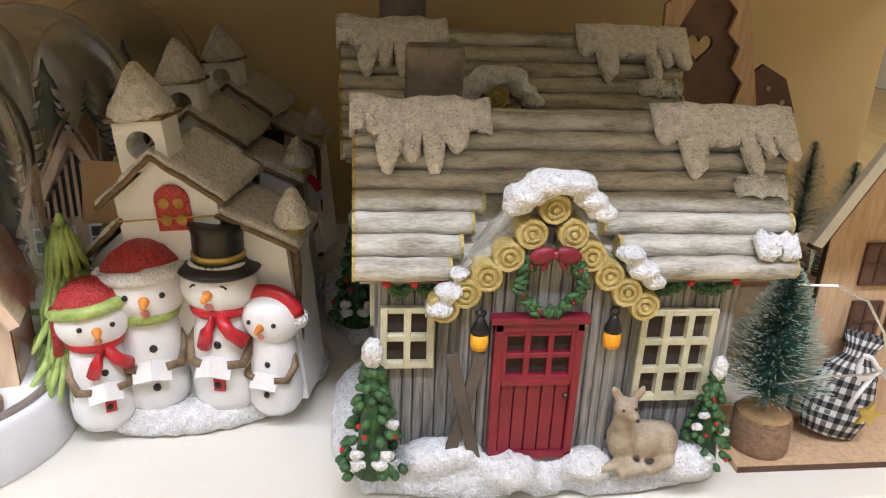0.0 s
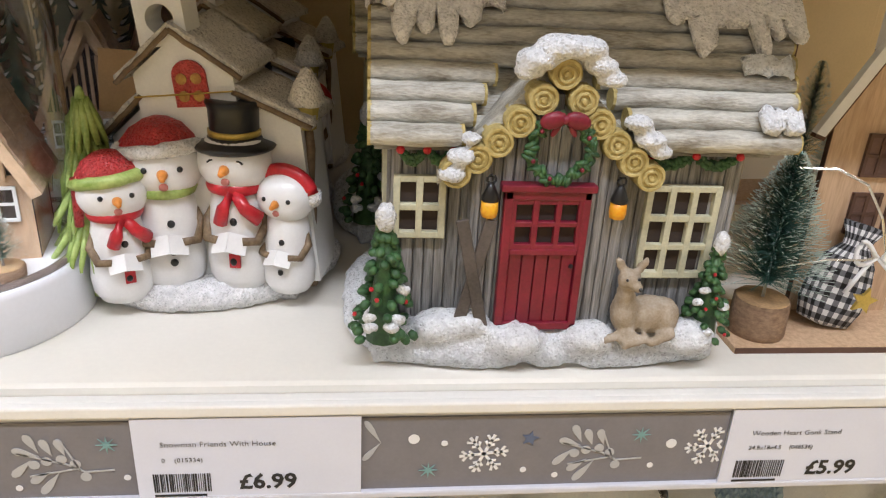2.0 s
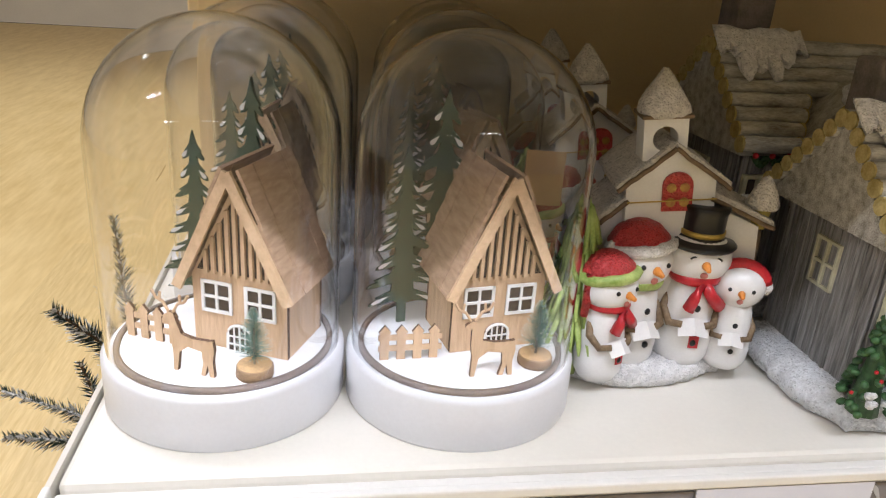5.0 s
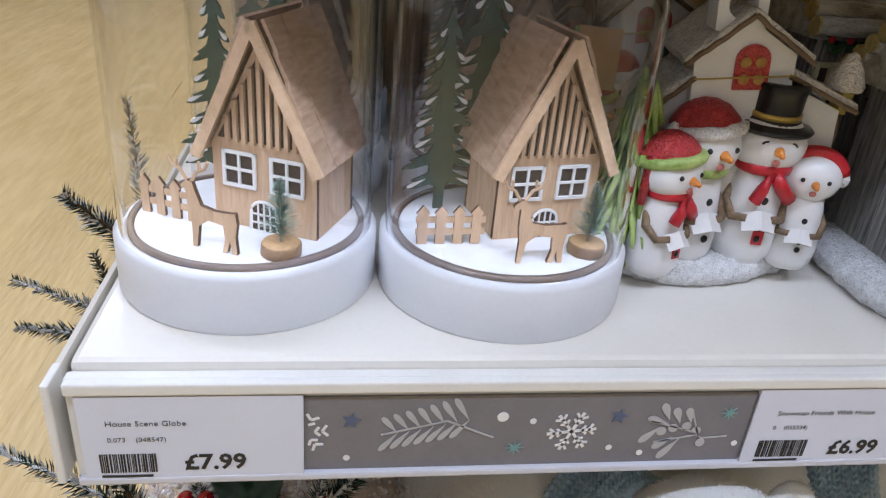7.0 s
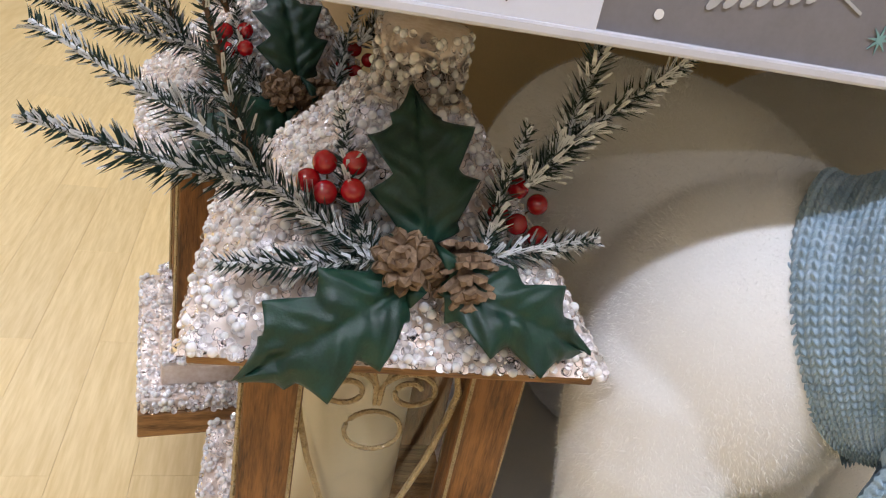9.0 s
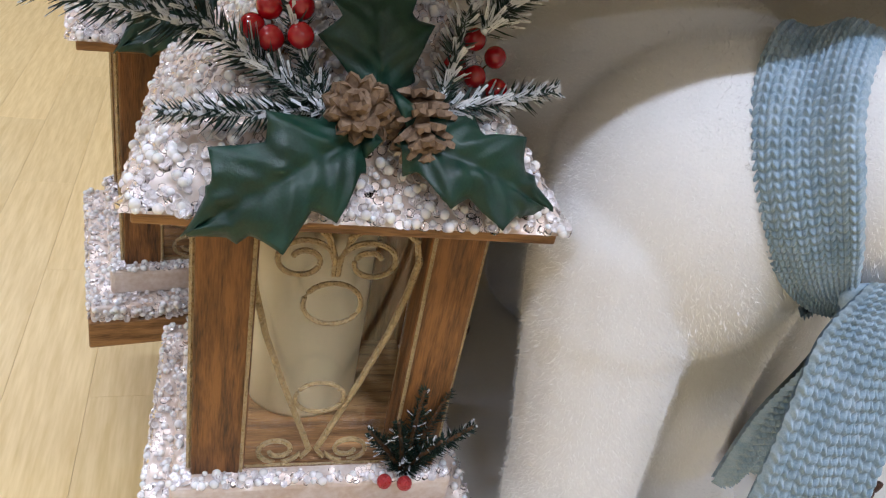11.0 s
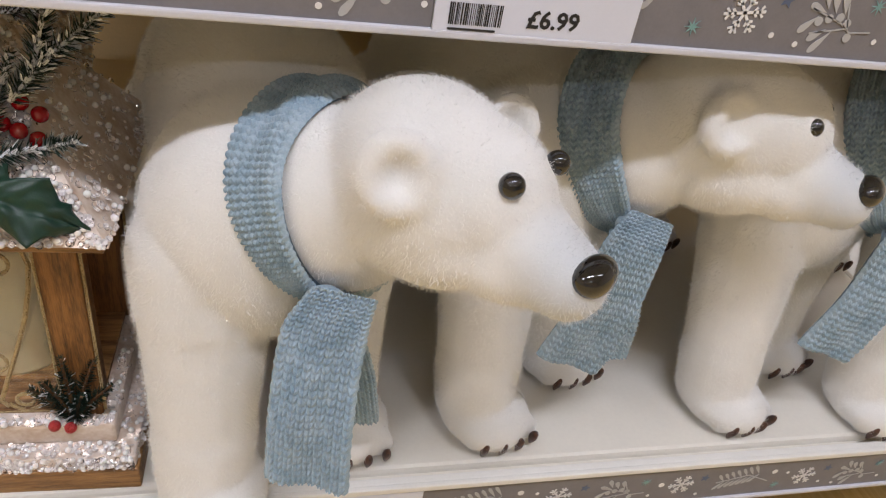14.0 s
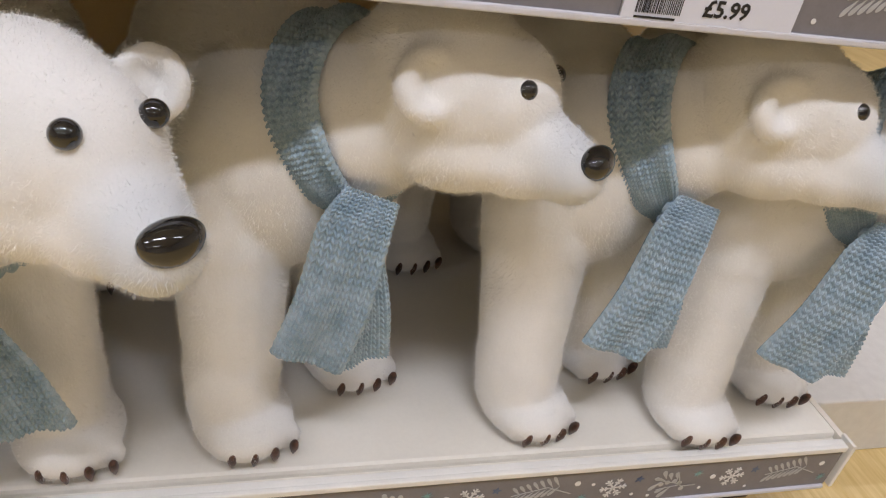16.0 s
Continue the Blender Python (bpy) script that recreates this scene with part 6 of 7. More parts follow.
def drape(mesh, pts, lift):
    """Lay a path on a mesh: the lifted points, their normals and the directions across the path."""
    co = np.empty(len(mesh.vertices) * 3)
    mesh.vertices.foreach_get("co", co)
    co = co.reshape(-1, 3)
    nr = np.empty(len(mesh.vertices) * 3)
    mesh.vertices.foreach_get("normal", nr)
    nr = nr.reshape(-1, 3)
    P, N = [], []
    for p in spline(pts, 26):
        near = np.argsort(np.sum((co - p) ** 2, axis=1))[:40]
        P.append(co[near].mean(axis=0))
        N.append(nr[near].mean(axis=0))
    P, N = np.array(P), np.array(N)
    for _ in range(4):
        P[1:-1] = 0.25 * P[:-2] + 0.5 * P[1:-1] + 0.25 * P[2:]
        N[1:-1] = 0.25 * N[:-2] + 0.5 * N[1:-1] + 0.25 * N[2:]
    N /= np.linalg.norm(N, axis=1)[:, None]
    A = np.cross(np.gradient(P, axis=0), N)
    A /= np.linalg.norm(A, axis=1)[:, None]
    return P + N * lift, A, N


def polar_bear(at, turn=0.0, crown=0.0, front=((0.014, -0.014, 0.240), (0.003, -0.022, 0.214), (-0.008, -0.028, 0.160), (-0.022, -0.026, 0.108)), behind=((0.0, -0.006, 0.224), (0.010, -0.012, 0.190), (0.016, -0.016, 0.145), (0.020, -0.012, 0.096)), lean=(0.94, -0.12, -0.28)):
    c = thing("polar_bear", "white plush polar bear in a light blue knitted scarf", "toy bear", at, turn, "polar bears")
    hd, hn = Vector((0.71, -0.70, 0)), Vector((0.70, 0.71, 0))
    fd, fl = Vector((0.22, -0.975, 0)), Vector((0.975, 0.22, 0))
    head_yaw = math.degrees(math.atan2(hd.y, hd.x))
    body_yaw = math.degrees(math.atan2(-0.94, 0.35))
    feet = (Vector((-0.073, 0.021, 0)), Vector((0.017, 0.092, 0)), Vector((-0.142, 0.270, 0)), Vector((-0.030, 0.310, 0)))
    bm = fresh()
    # trunk, shoulders, neck
    ball(bm, (-0.054, 0.175, 0.235), (0.150, 0.082, 0.098), (0, 0, body_yaw), 28, 18)
    ball(bm, (-0.075, 0.245, 0.225), (0.085, 0.088, 0.100), (0, 0, body_yaw), 24, 16)
    ball(bm, (-0.038, 0.080, 0.222), (0.074, 0.080, 0.090), (0, 0, body_yaw), 24, 16)
    ball(bm, (0.006, 0.051, 0.268 + crown * 0.5), (0.066, 0.058, 0.060), (0, 16, head_yaw), 24, 16)
    # skull, jaw and muzzle
    ball(bm, (0.057, 0.021, 0.305 + crown), (0.062, 0.053, 0.058), (0, 10, head_yaw), 26, 18)
    ball(bm, (0.086, 0.004, 0.305 + crown * 0.6), (0.046, 0.0405, 0.043), (0, 24, head_yaw), 20, 14)
    ball(bm, (0.062, 0.014, 0.276), (0.056, 0.045, 0.038), (0, 4, head_yaw), 20, 14)
    ball(bm, (0.099, -0.010, 0.273), (0.046, 0.033, 0.027), (0, 2, head_yaw), 20, 14)
    for k in range(8):
        t = k / 7
        p = Vector((0.098, -0.004, 0.283)).lerp(Vector((0.131, -0.042, 0.277)), t)
        r = 0.035 + (0.0225 - 0.035) * t
        ball(bm, p, (r, r, r * 0.96), seg=16, rings=12)
    # legs and broad paws
    for top, foot in zip(((-0.074, 0.060, 0.20), (0.004, 0.088, 0.20), (-0.136, 0.272, 0.19), (-0.036, 0.298, 0.19)), feet):
        top = Vector(top)
        for k in range(12):
            t = k / 11
            p = top.lerp(foot + Vector((0, 0, 0.030)), t)
            r = 0.050 * (1 - t) + 0.0360 * t
            if 0.2 < t < 0.75:
                r -= 0.002
            ball(bm, p, (r, r, r), seg=14, rings=10)
        pf = foot + fd * 0.010 + fl * 0.006
        ball(bm, (pf.x, pf.y, 0.019), (0.046, 0.0400, 0.023), (0, 0, math.degrees(math.atan2(fd.y, fd.x))), 18, 12)
        for q in (-1.5, -0.5, 0.5, 1.5):
            tp = foot + fd * (0.040 - 0.0035 * abs(q)) + fl * (0.011 + 0.0155 * q)
            ball(bm, (tp.x, tp.y, 0.014), (0.012, 0.010, 0.0135), seg=10, rings=8)
    # ears: a soft rim round a shallow hollow, sunk into the head at the back
    for e in (Vector((0.037, -0.0310, 0.318)), Vector((0.109, 0.052, 0.310))):
        near = e.y < 0.02
        ed = hd * 0.50 - hn * 0.8 if near else Vector((0.45, -0.9, 0))
        M = Matrix.Translation(e) @ pose(0, 0, 0, 0, -14, math.degrees(math.atan2(ed.y, ed.x)))
        for k in range(18):
            a = 2 * math.pi * k / 18
            back = 0.5 + 0.5 * math.cos(a - (0.2 if near else 2.9))
            v = ball(bm, (0, 0, 0), (0.0092 if near else 0.0070) - 0.0022 * back, seg=8, rings=6)
            bmesh.ops.transform(bm, matrix=M @ pose(-0.003 - 0.004 * back, 0.0150 * math.cos(a), 0.004 + 0.0165 * math.sin(a)), verts=v)
        v = ball(bm, (0, 0, 0), (0.0045, 0.014, 0.015), seg=10, rings=8)
        bmesh.ops.transform(bm, matrix=M @ pose(-0.0105, 0, 0.004), verts=v)
    bm = melt(bm, 0.0030, 6, 0.6)
    for v in bm.verts:
        v.co.z = max(v.co.z, 0.0006)
    body = part("body", bm, FUR, c, "white plush body", smooth=True)
    fur = new("plush_pile", strands(body.data, 190000, 0.0030, 5))
    fur.parent = c
    tagged(fur, "short white plush pile", kind="stuff")
    # face
    mid = Vector((0.110, -0.0145, 0.323))
    for s in (-1, 1):
        bm = fresh()
        p = mid + hn * (0.0220 * s if s < 0 else 0.0190)
        ball(bm, p - hd * 0.0004, 0.0070, seg=20, rings=14)
        part("eye", bm, GLOSSBLACK, c, "glossy black bead eye", smooth=True)
    bm = fresh()
    npz = Vector((0.1400, -0.0520, 0.288))
    v = ball(bm, (0, 0, 0), 1.0, seg=22, rings=16)
    for q in v:
        q.co.y *= 1.0 + 0.22 * q.co.z
        q.co.z *= 0.92
    bmesh.ops.transform(bm, matrix=Matrix.LocRotScale(npz, Euler((0, radians(18), radians(head_yaw))), (0.0108, 0.0155, 0.0122)), verts=v)
    part("nose", bm, GLOSSBLACK, c, "glossy black nose", smooth=True)
    # claws
    for foot in feet:
        for q in (-1.5, -0.5, 0.5, 1.5):
            bm = fresh()
            tp = foot + fd * (0.0525 - 0.0035 * abs(q)) + fl * (0.0135 + 0.0160 * q)
            v = ball(bm, (0, 0, 0), 1.0, seg=10, rings=8)
            for w in v:
                f = 1.0 - 0.45 * max(0.0, -w.co.z)
                w.co.x, w.co.y = w.co.x * f + 0.25 * w.co.z * w.co.z, w.co.y * f
            bmesh.ops.transform(bm, matrix=Matrix.LocRotScale((tp.x, tp.y, 0.0120), Euler((0, radians(16), math.atan2(fd.y, fd.x))), (0.0042, 0.0036, 0.0105)), verts=v)
            part("claw", bm, CLAW, c, "dark brown claw", smooth=True)
    # scarf: the loop lies round the neck and narrows into the knot, two tails hang from it
    C, A, N = drape(body.data, ((0.016, 0.016, 0.226), (-0.006, -0.002, 0.2175), (-0.022, -0.004, 0.242), (-0.037, 0.006, 0.272), (-0.040, 0.026, 0.301), (-0.022, 0.056, 0.335), (0.004, 0.086, 0.335), (0.036, 0.102, 0.300), (0.046, 0.084, 0.255), (0.032, 0.046, 0.226), (0.008, 0.010, 0.214)), 0.0070)
    knit("scarf_loop", c, C, A, N, 0.046, taper=(0.55, 0.62, 0.85, 1.0, 1.0, 1.0, 1.0, 1.0, 0.9, 0.7, 0.6))
    fb = Vector((-0.15, -0.97, 0.12)).normalized()
    side = Vector(lean).normalized()
    ft = [Vector(p) for p in front]
    knit("scarf_tail", c, ft, [side] * len(ft), [fb + Vector((0, 0, 0.8)), fb + Vector((0, 0, 0.1))] + [fb] * (len(ft) - 2), 0.052, taper=(0.72, 0.95, 1.0, 1.05))
    bt = [Vector(p) for p in behind]
    sb, fk = Vector((0.93, 0.36, 0)).normalized(), Vector((0.36, -0.93, 0)).normalized()
    knit("scarf_tail", c, bt, [sb] * len(bt), [fk] * len(bt), 0.046, taper=(0.5, 0.85, 1.0, 1.05))
    bm = fresh()
    kp = ft[1].lerp(ft[0], 0.5) + Vector((-0.004, 0.012, 0.0))
    ball(bm, kp, (0.014, 0.008, 0.010), (0, 25, 0), 20, 14)
    rough_up(bm, 0.0008, 260)
    part("scarf_knot", bm, YARN, c, "tied scarf knot", smooth=True)
    return c


polar_bear((-0.053, -0.0225, LOW_Z), -8, -0.013, ((0.018, -0.018, 0.238), (0.008, -0.026, 0.210), (0.004, -0.040, 0.160), (0.004, -0.046, 0.104)), ((0.010, -0.008, 0.226), (0.014, -0.006, 0.192), (0.022, 0.010, 0.140), (0.030, 0.026, 0.078)), (0.97, -0.10, -0.10))
first_bear = polar_bear((0.174, 0.048, LOW_Z), 0, 0.003)
copy_thing(first_bear, pose(0.414, 0.049, LOW_Z, 0, 0, 0))
copy_thing(first_bear, pose(0.566, 0.016, LOW_Z, 0, 0, -16))

# ---------------------------------------------------------------- wooden stands with a house
BROWNPLY = mat("brown_ply", (0.13, 0.07, 0.05), 0.6, vary=0.25, scale=60, bump=0.1)


def gingham():
    m = mat("gingham_cloth", (0.5, 0.5, 0.5), 0.9, bump=0.3)
    nt = m.node_tree
    tc = nt.nodes["Texture Coordinate"]
    sep = nt.nodes.new("ShaderNodeSeparateXYZ")
    nt.links.new(tc.outputs["UV"], sep.inputs[0])
    vals = []
    for ax in (0, 1):
        a = nt.nodes.new("ShaderNodeMath")
        a.operation = "FRACT"
        nt.links.new(sep.outputs[ax], a.inputs[0])
        b = nt.nodes.new("ShaderNodeMath")
        b.operation = "GREATER_THAN"
        b.inputs[1].default_value = 0.5
        nt.links.new(a.outputs[0], b.inputs[0])
        vals.append(b)
    add = nt.nodes.new("ShaderNodeMath")
    add.operation = "ADD"
    nt.links.new(vals[0].outputs[0], add.inputs[0])
    nt.links.new(vals[1].outputs[0], add.inputs[1])
    half = nt.nodes.new("ShaderNodeMath")
    half.operation = "MULTIPLY"
    half.inputs[1].default_value = 0.5
    nt.links.new(add.outputs[0], half.inputs[0])
    ramp = nt.nodes.new("ShaderNodeValToRGB")
    ramp.color_ramp.interpolation = "CONSTANT"
    ramp.color_ramp.elements[0].color = (0.72, 0.72, 0.72, 1)
    ramp.color_ramp.elements[1].position, ramp.color_ramp.elements[1].color = 0.75, (0.012, 0.012, 0.014, 1)
    e = ramp.color_ramp.elements.new(0.25)
    e.color = (0.16, 0.16, 0.17, 1)
    nt.links.new(half.outputs[0], ramp.inputs[0])
    nt.links.new(ramp.outputs[0], nt.nodes["Principled BSDF"].inputs["Base Color"])
    return m


GINGHAM = gingham()
RIBBON = mat("white_ribbon", (0.78, 0.78, 0.78), 0.7)
SILVER = mat("silver_wire", (0.7, 0.68, 0.62), 0.25, metal=0.9)


def house_stand(at, turn=0.0):
    c = thing("wooden_house_stand", "birch plywood house stand with bottle-brush tree and gingham sack", "wooden ornament", at, turn, "wooden stands")
    bm = fresh()
    box(bm, 0.0, 0.180, 0.0, 0.060, 0.0, 0.004, 0.0004)
    part("base_board", bm, PLY, c, "plywood base board")
    bm = fresh()
    box(bm, 0.0005, 0.1795, -0.0006, 0.0, 0.0, 0.0036)
    part("burnt_edge", bm, CHAR, c, "laser-burnt edge")
    hx0, hx1, hz = 0.056, 0.122, 0.128
    bm = fresh()
    prism(bm, [(hx0, 0), (hx1, 0), (hx1, hz), ((hx0 + hx1) / 2, hz + 0.060), (hx0, hz)], 0.004, pose(0, 0.045, 0.004))
    part("house_front", bm, PLY, c, "birch plywood house front")
    bm = fresh()
    box(bm, hx0 - 0.0006, hx0, 0.0452, 0.0488, 0.004, hz + 0.003)
    part("burnt_edge", bm, CHAR, c)
    for s in (-1, 1):
        xm = (hx0 + hx1) / 2
        bm = fresh()
        o = [(xm, hz + 0.072), (xm + s * 0.046, hz - 0.012), (xm + s * 0.040, hz - 0.014), (xm, hz + 0.058)]
        prism(bm, o, 0.005, pose(0, 0.041, 0.004))
        bmesh.ops.recalc_face_normals(bm, faces=bm.faces)
        part("roof_board", bm, WHITE, c, "white painted roof board")
        bm = fresh()
        prism(bm, [(p[0], p[1] - 0.0025) for p in o], 0.0052, pose(0, 0.0415, 0.004))
        bmesh.ops.recalc_face_normals(bm, faces=bm.faces)
        part("roof_edge", bm, CHAR, c)
    for x in (hx0 + 0.022, hx0 + 0.046):
        for z in (0.058, 0.094):
            bm = fresh()
            box(bm, x, x + 0.019, 0.0435, 0.0447, z, z + 0.026)
            part("window_dark", bm, BROWNPLY, c, "brown window")
            bm = fresh()
            for a in ((0, 0.002, 0, 0.026), (0.017, 0.019, 0, 0.026), (0.0085, 0.0105, 0, 0.026)):
                box(bm, x + a[0], x + a[1], 0.0425, 0.0434, z + a[2], z + a[3])
            for zz in (0, 0.012, 0.024):
                box(bm, x, x + 0.019, 0.0427, 0.0432, z + zz, z + zz + 0.002)
            part("window_frame", bm, CHAR, c)
    bottle_tree((0.022, 0.020, 0.004), 0.110, 0.031, c, 0.0165, n=3200, lift=0.022, seed=4)
    # gingham sack
    sk = fresh()
    uvl = sk.loops.layers.uv.new("UVMap")
    prof = [(0.004, 0.0), (0.015, 0.002), (0.0185, 0.012), (0.0185, 0.024), (0.015, 0.036), (0.008, 0.044), (0.0085, 0.048), (0.0125, 0.055), (0.010, 0.0555), (0.006, 0.047)]
    seg = 28
    rings = []
    for r, z in prof:
        rings.append([sk.verts.new((r * math.cos(2 * math.pi * k / seg) * (1 + 0.05 * math.sin(5 * 2 * math.pi * k / seg)), 0.55 * r * math.sin(2 * math.pi * k / seg), z)) for k in range(seg)])
    for i in range(len(rings) - 1):
        for k in range(seg):
            f = sk.faces.new((rings[i][k], rings[i][(k + 1) % seg], rings[i + 1][(k + 1) % seg], rings[i + 1][k]))
            f.smooth = True
            for lp, (kk, ii) in zip(f.loops, ((k, i), (k + 1, i), (k + 1, i + 1), (k, i + 1))):
                lp[uvl].uv = (kk / seg * 18, prof[ii][1] / 0.0062)
    bmesh.ops.transform(sk, matrix=pose(0.068, 0.026, 0.0045, -8, 16, 0) @ Matrix.Diagonal((1.15, 1.1, 1.18, 1)), verts=sk.verts)
    part("gift_sack", sk, GINGHAM, c, "black and white gingham sack")
    K = Vector((0.081, 0.014, 0.056))
    bm = fresh()
    for s in (-1, 1):
        tube(bm, [K + Vector((s * (0.002 + 0.013 * math.sin(a)), -0.003, 0.008 * math.sin(2 * a) * 0.9 + 0.004 * math.sin(a))) for a in [math.pi * k / 12 for k in range(13)]], 0.0014, 6)
        tube(bm, [K, K + Vector((s * 0.010, -0.004, -0.010)), K + Vector((s * 0.016, -0.004, -0.022))], 0.0014, 6)
    part("ribbon", bm, RIBBON, c, "white ribbon bow", smooth=True)
    bm = fresh()
    prism(bm, star(5, 0.0085, 0.004), 0.002, pose(0.077, 0.007, 0.030, 0, 12, 0))
    part("gold_star", bm, GOLD, c, "gold glitter star")
    bm = fresh()
    tube(bm, [(0.024, 0.018, 0.106), (0.042, 0.012, 0.108), (0.060, 0.010, 0.100), (0.076, 0.012, 0.080), (0.086, 0.012, 0.056)], 0.0008, 5)
    tube(bm, [(0.020, 0.010, 0.050), (0.045, 0.004, 0.058), (0.070, 0.008, 0.056), (0.081, 0.012, 0.056)], 0.0007, 5)
    part("light_wire", bm, SILVER, c, "thin silver light wire")
    return c


def gonk_stand(at, turn=0.0):
    c = thing("gonk_stand", "dark plywood stand with heart-cut tree and a brown gnome hat", "wooden ornament", at, turn, "wooden stands")
    bm = fresh()
    box(bm, 0.0, 0.180, 0.0, 0.060, 0.0, 0.004, 0.0004)
    part("base_board", bm, PLY, c)
    bm = fresh()
    prism(bm, [(0.0, 0), (0.070, 0), (0.070, 0.150), (0.0, 0.150)], 0.004, pose(0.0, 0.030, 0.004))
    part("house_front", bm, PLY, c)
    for x, z in ((0.012, 0.085), (0.040, 0.085)):
        # front is uncut: shade inside the window is painted as a dark sheet
        bm = fresh()
        box(bm, x, x + 0.020, 0.0275, 0.0295, z, z + 0.028)
        part("window_dark", bm, INSIDE_SHADE, c)
        bm = fresh()
        box(bm, x + 0.009, x + 0.011, 0.0265, 0.0275, z, z + 0.028)
        box(bm, x, x + 0.020, 0.0266, 0.0274, z + 0.013, z + 0.015)
        part("window_frame", bm, PLY, c)
    # roof panel with a heart cut through it
    heart = [(0.012 * 16 * math.sin(a) ** 3 / 16, 0.012 * (13 * math.cos(a) - 5 * math.cos(2 * a) - 2 * math.cos(3 * a) - math.cos(4 * a)) / 16) for a in [2 * math.pi * k / 28 for k in range(28)]]
    tri = [(-0.056, -0.045), (0.060, -0.060), (0.020, 0.085)]
    bm = fresh()
    rim = []
    for hx, hz_ in heart:
        a = math.atan2(hz_, hx)
        best = 1e9
        for k in range(3):
            (x1, z1), (x2, z2) = tri[k], tri[(k + 1) % 3]
            dx, dz = x2 - x1, z2 - z1
            den = math.cos(a) * dz - math.sin(a) * dx
            if abs(den) > 1e-9:
                tt = (x1 * dz - z1 * dx) / den
                ss = (x1 * math.sin(a) - z1 * math.cos(a)) / den
                if tt > 0 and -0.001 <= ss <= 1.001:
                    best = min(best, tt)
        rim.append((best * math.cos(a), best * math.sin(a)))
    lay = []
    for y in (0.0, 0.004):
        lay.append(([bm.verts.new((x, y, z)) for x, z in heart], [bm.verts.new((x, y, z)) for x, z in rim]))
    n = len(heart)
    for k in range(n):
        k2 = (k + 1) % n
        bm.faces.new((lay[0][0][k], lay[0][0][k2], lay[0][1][k2], lay[0][1][k]))
        bm.faces.new((lay[1][0][k2], lay[1][0][k], lay[1][1][k], lay[1][1][k2]))
        bm.faces.new((lay[0][0][k2], lay[0][0][k], lay[1][0][k], lay[1][0][k2]))
        bm.faces.new((lay[0][1][k], lay[0][1][k2], lay[1][1][k2], lay[1][1][k]))
    bmesh.ops.recalc_face_normals(bm, faces=bm.faces)
    bmesh.ops.transform(bm, matrix=pose(0.036, 0.022, 0.205), verts=bm.verts)
    part("heart_panel", bm, BROWNPLY, c, "brown gable panel with a heart cut-out")
    for (xa, za), (xb, zb) in (((-0.024, 0.150), (0.052, 0.292)), ((0.100, 0.138), (0.058, 0.292))):
        bm = fresh()
        a, b = Vector((xa, za)), Vector((xb, zb))
        d = (b - a).normalized()
        nrm = Vector((-d.y, d.x)) * (1 if xa < 0 else 1)
        pts = [tuple(a), tuple(b)]
        k = 11
        for i in range(k, -1, -1):
            q = a + (b - a) * (i / k)
            pts.append(tuple(q + nrm * (0.011 if i % 2 else 0.020)))
        prism(bm, pts, 0.004, pose(0, 0.017, 0))
        bmesh.ops.recalc_face_normals(bm, faces=bm.faces)
        part("zigzag_edge", bm, PLY, c, "pale zigzag roof edge")
    # gnome hat
    hat = [(0.062, 0.060), (0.120, 0.050), (0.124, 0.110), (0.117, 0.140), (0.120, 0.150), (0.128, 0.142), (0.134, 0.118), (0.146, 0.120), (0.146, 0.150), (0.132, 0.178), (0.108, 0.190), (0.084, 0.170), (0.070, 0.120)]
    bm = fresh()
    prism(bm, hat, 0.004, pose(0.0, 0.036, 0.0))
    bmesh.ops.recalc_face_normals(bm, faces=bm.faces)
    part("gnome_hat", bm, BROWNPLY, c, "brown dotted hat cut-out")
    bm = fresh()
    rnd = random.Random(3)
    for x, z in ((0.078, 0.085), (0.092, 0.110), (0.105, 0.085), (0.086, 0.135), (0.104, 0.135), (0.096, 0.160), (0.116, 0.170), (0.132, 0.158), (0.110, 0.108), (0.138, 0.140)):
        prism(bm, disc((x, z), 0.0022, 10), 0.0006, pose(0, 0.0353, 0))
    prism(bm, disc((0.140, 0.112), 0.0085, 18), 0.003, pose(0, 0.0335, 0))
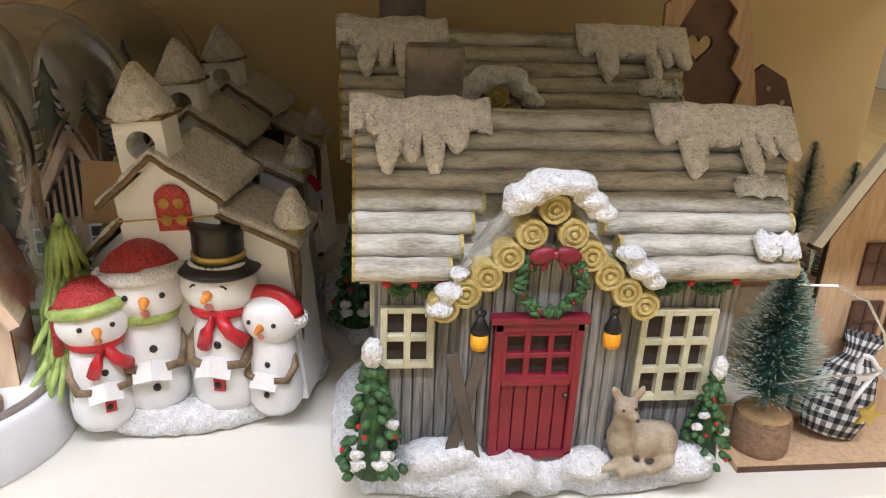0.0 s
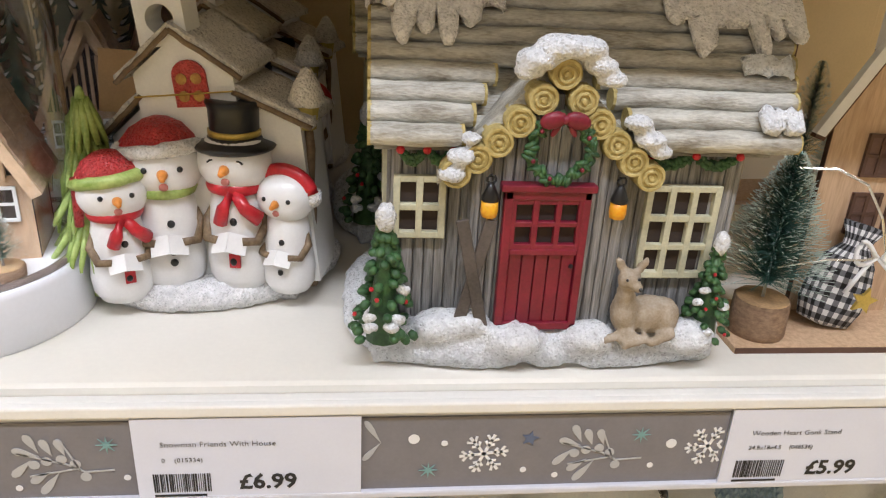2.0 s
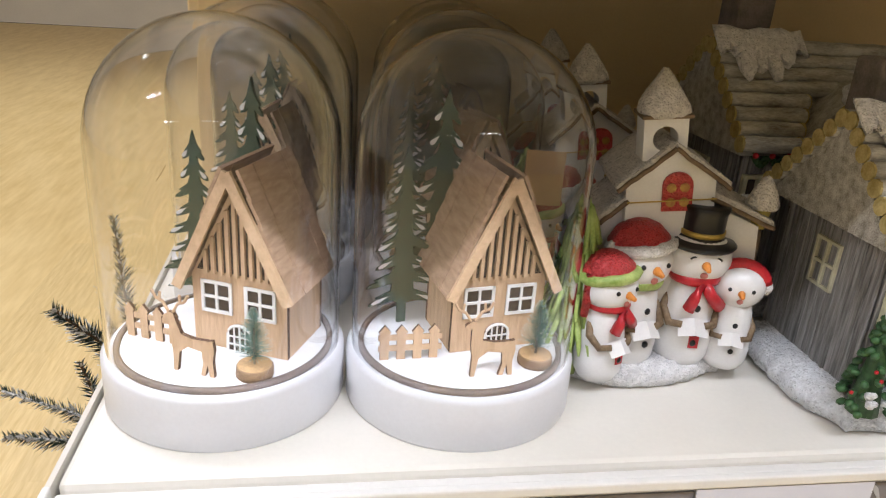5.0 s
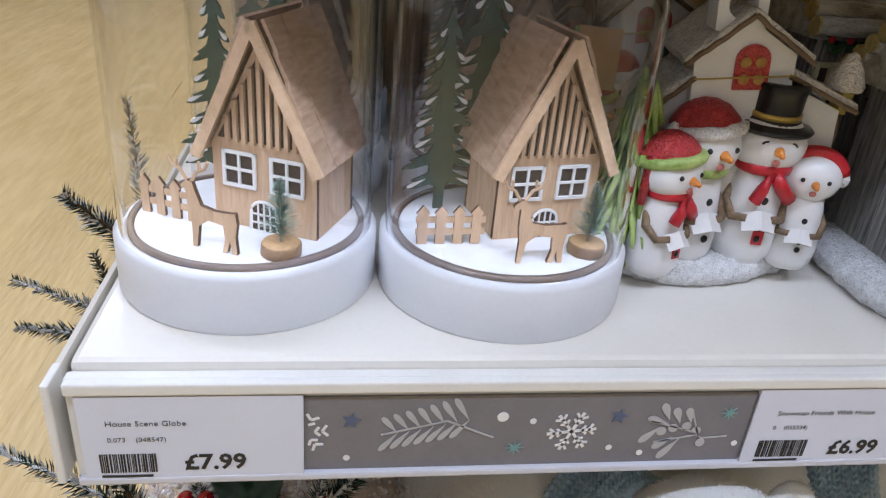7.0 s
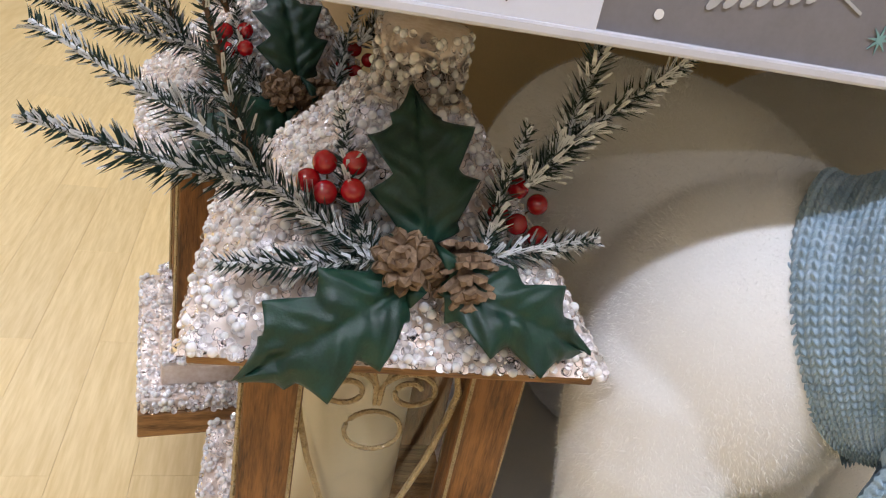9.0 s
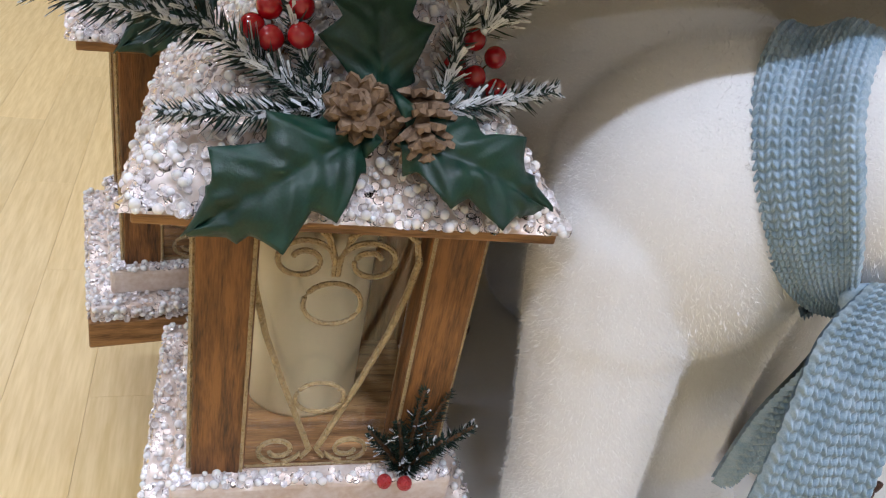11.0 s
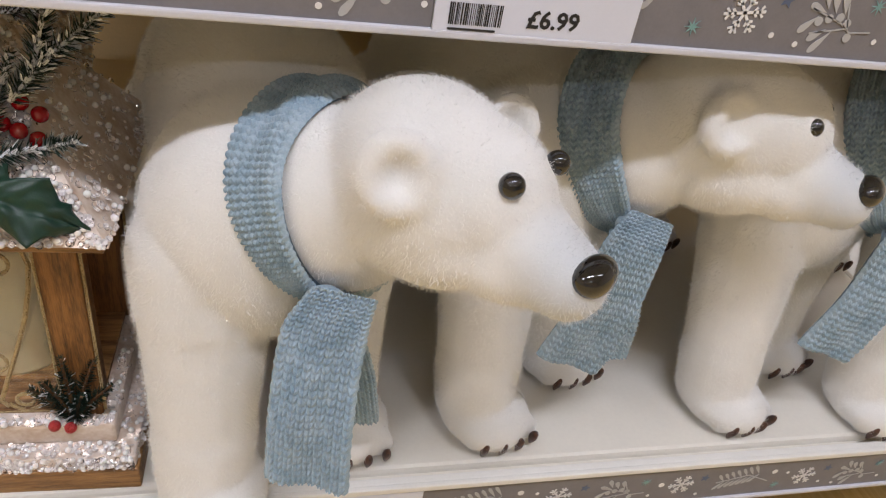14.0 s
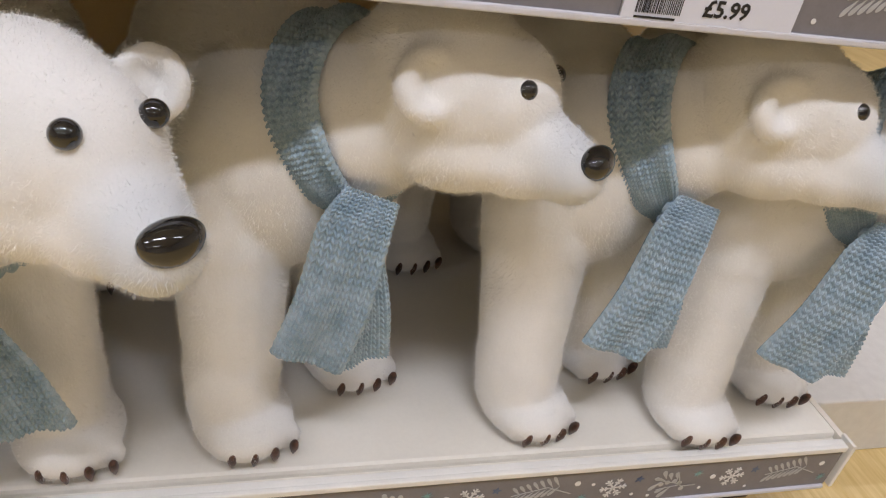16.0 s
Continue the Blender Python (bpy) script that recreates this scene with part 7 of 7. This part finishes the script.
    part("hat_dots", bm, mat("pale_dots", (0.42, 0.36, 0.33), 0.7), c, "pale dots and bobble")
    bottle_tree((0.170, 0.030, 0.004), 0.120, 0.026, c, 0.0165, n=1500, lift=0.022, seed=6)
    bottle_tree((0.200, 0.010, 0.0), 0.110, 0.026, c, 0.0165, n=1500, lift=0.022, seed=8)
    return c


house_stand((0.323, 0.044, MID_Z))
gonk_stand((0.352, 0.285, MID_Z), 6)
house_stand((0.470, 0.200, MID_Z), 4)

bm = fresh()
box(bm, 0.676, 0.98, 0.10, 0.46, FLOOR_Z, 0.128, 0.003)
rough_up(bm, 0.0006, 30)
tagged(part("display_plinth", bm, WHITE), "low white painted display plinth beside the shelving", "plinth")

# ---------------------------------------------------------------- floor planks beside the shelving
PLANK = wood("maple_plank", (0.66, 0.47, 0.185), (0.80, 0.61, 0.29), (14, 1.2, 14), 0.40, 0.04)
pn = PLANK.node_tree
info = pn.nodes.new("ShaderNodeObjectInfo")
hsv = pn.nodes.new("ShaderNodeHueSaturation")
rng = pn.nodes.new("ShaderNodeMapRange")
rng.inputs["To Min"].default_value, rng.inputs["To Max"].default_value = 0.94, 1.05
pn.links.new(info.outputs["Random"], rng.inputs[0])
pn.links.new(rng.outputs[0], hsv.inputs["Value"])
pb = pn.nodes["Principled BSDF"]
pn.links.new(pb.inputs["Base Color"].links[0].from_socket, hsv.inputs["Color"])
pn.links.new(hsv.outputs[0], pb.inputs["Base Color"])
plank_mesh = None
floor_ob = bpy.data.objects["floor"]
for i in range(-13, 18):
    for j in range(-2, 6):
        x, y = i * 0.07, -0.1 + 0.42 * j + (0.21 if i % 2 else 0.0)
        if -0.30 < x < 0.60 and 0.0 < y < 0.5:
            continue
        if plank_mesh is None:
            bm = fresh()
            box(bm, 0.0001, 0.0699, 0.0001, 0.4199, -0.0038, 0.0, 0.0002)
            o = part("plank", bm, PLANK, floor_ob)
            plank_mesh = o.data
        else:
            o = new("plank", plank_mesh)
            o.parent = floor_ob
        o.location = (x, y, FLOOR_Z)
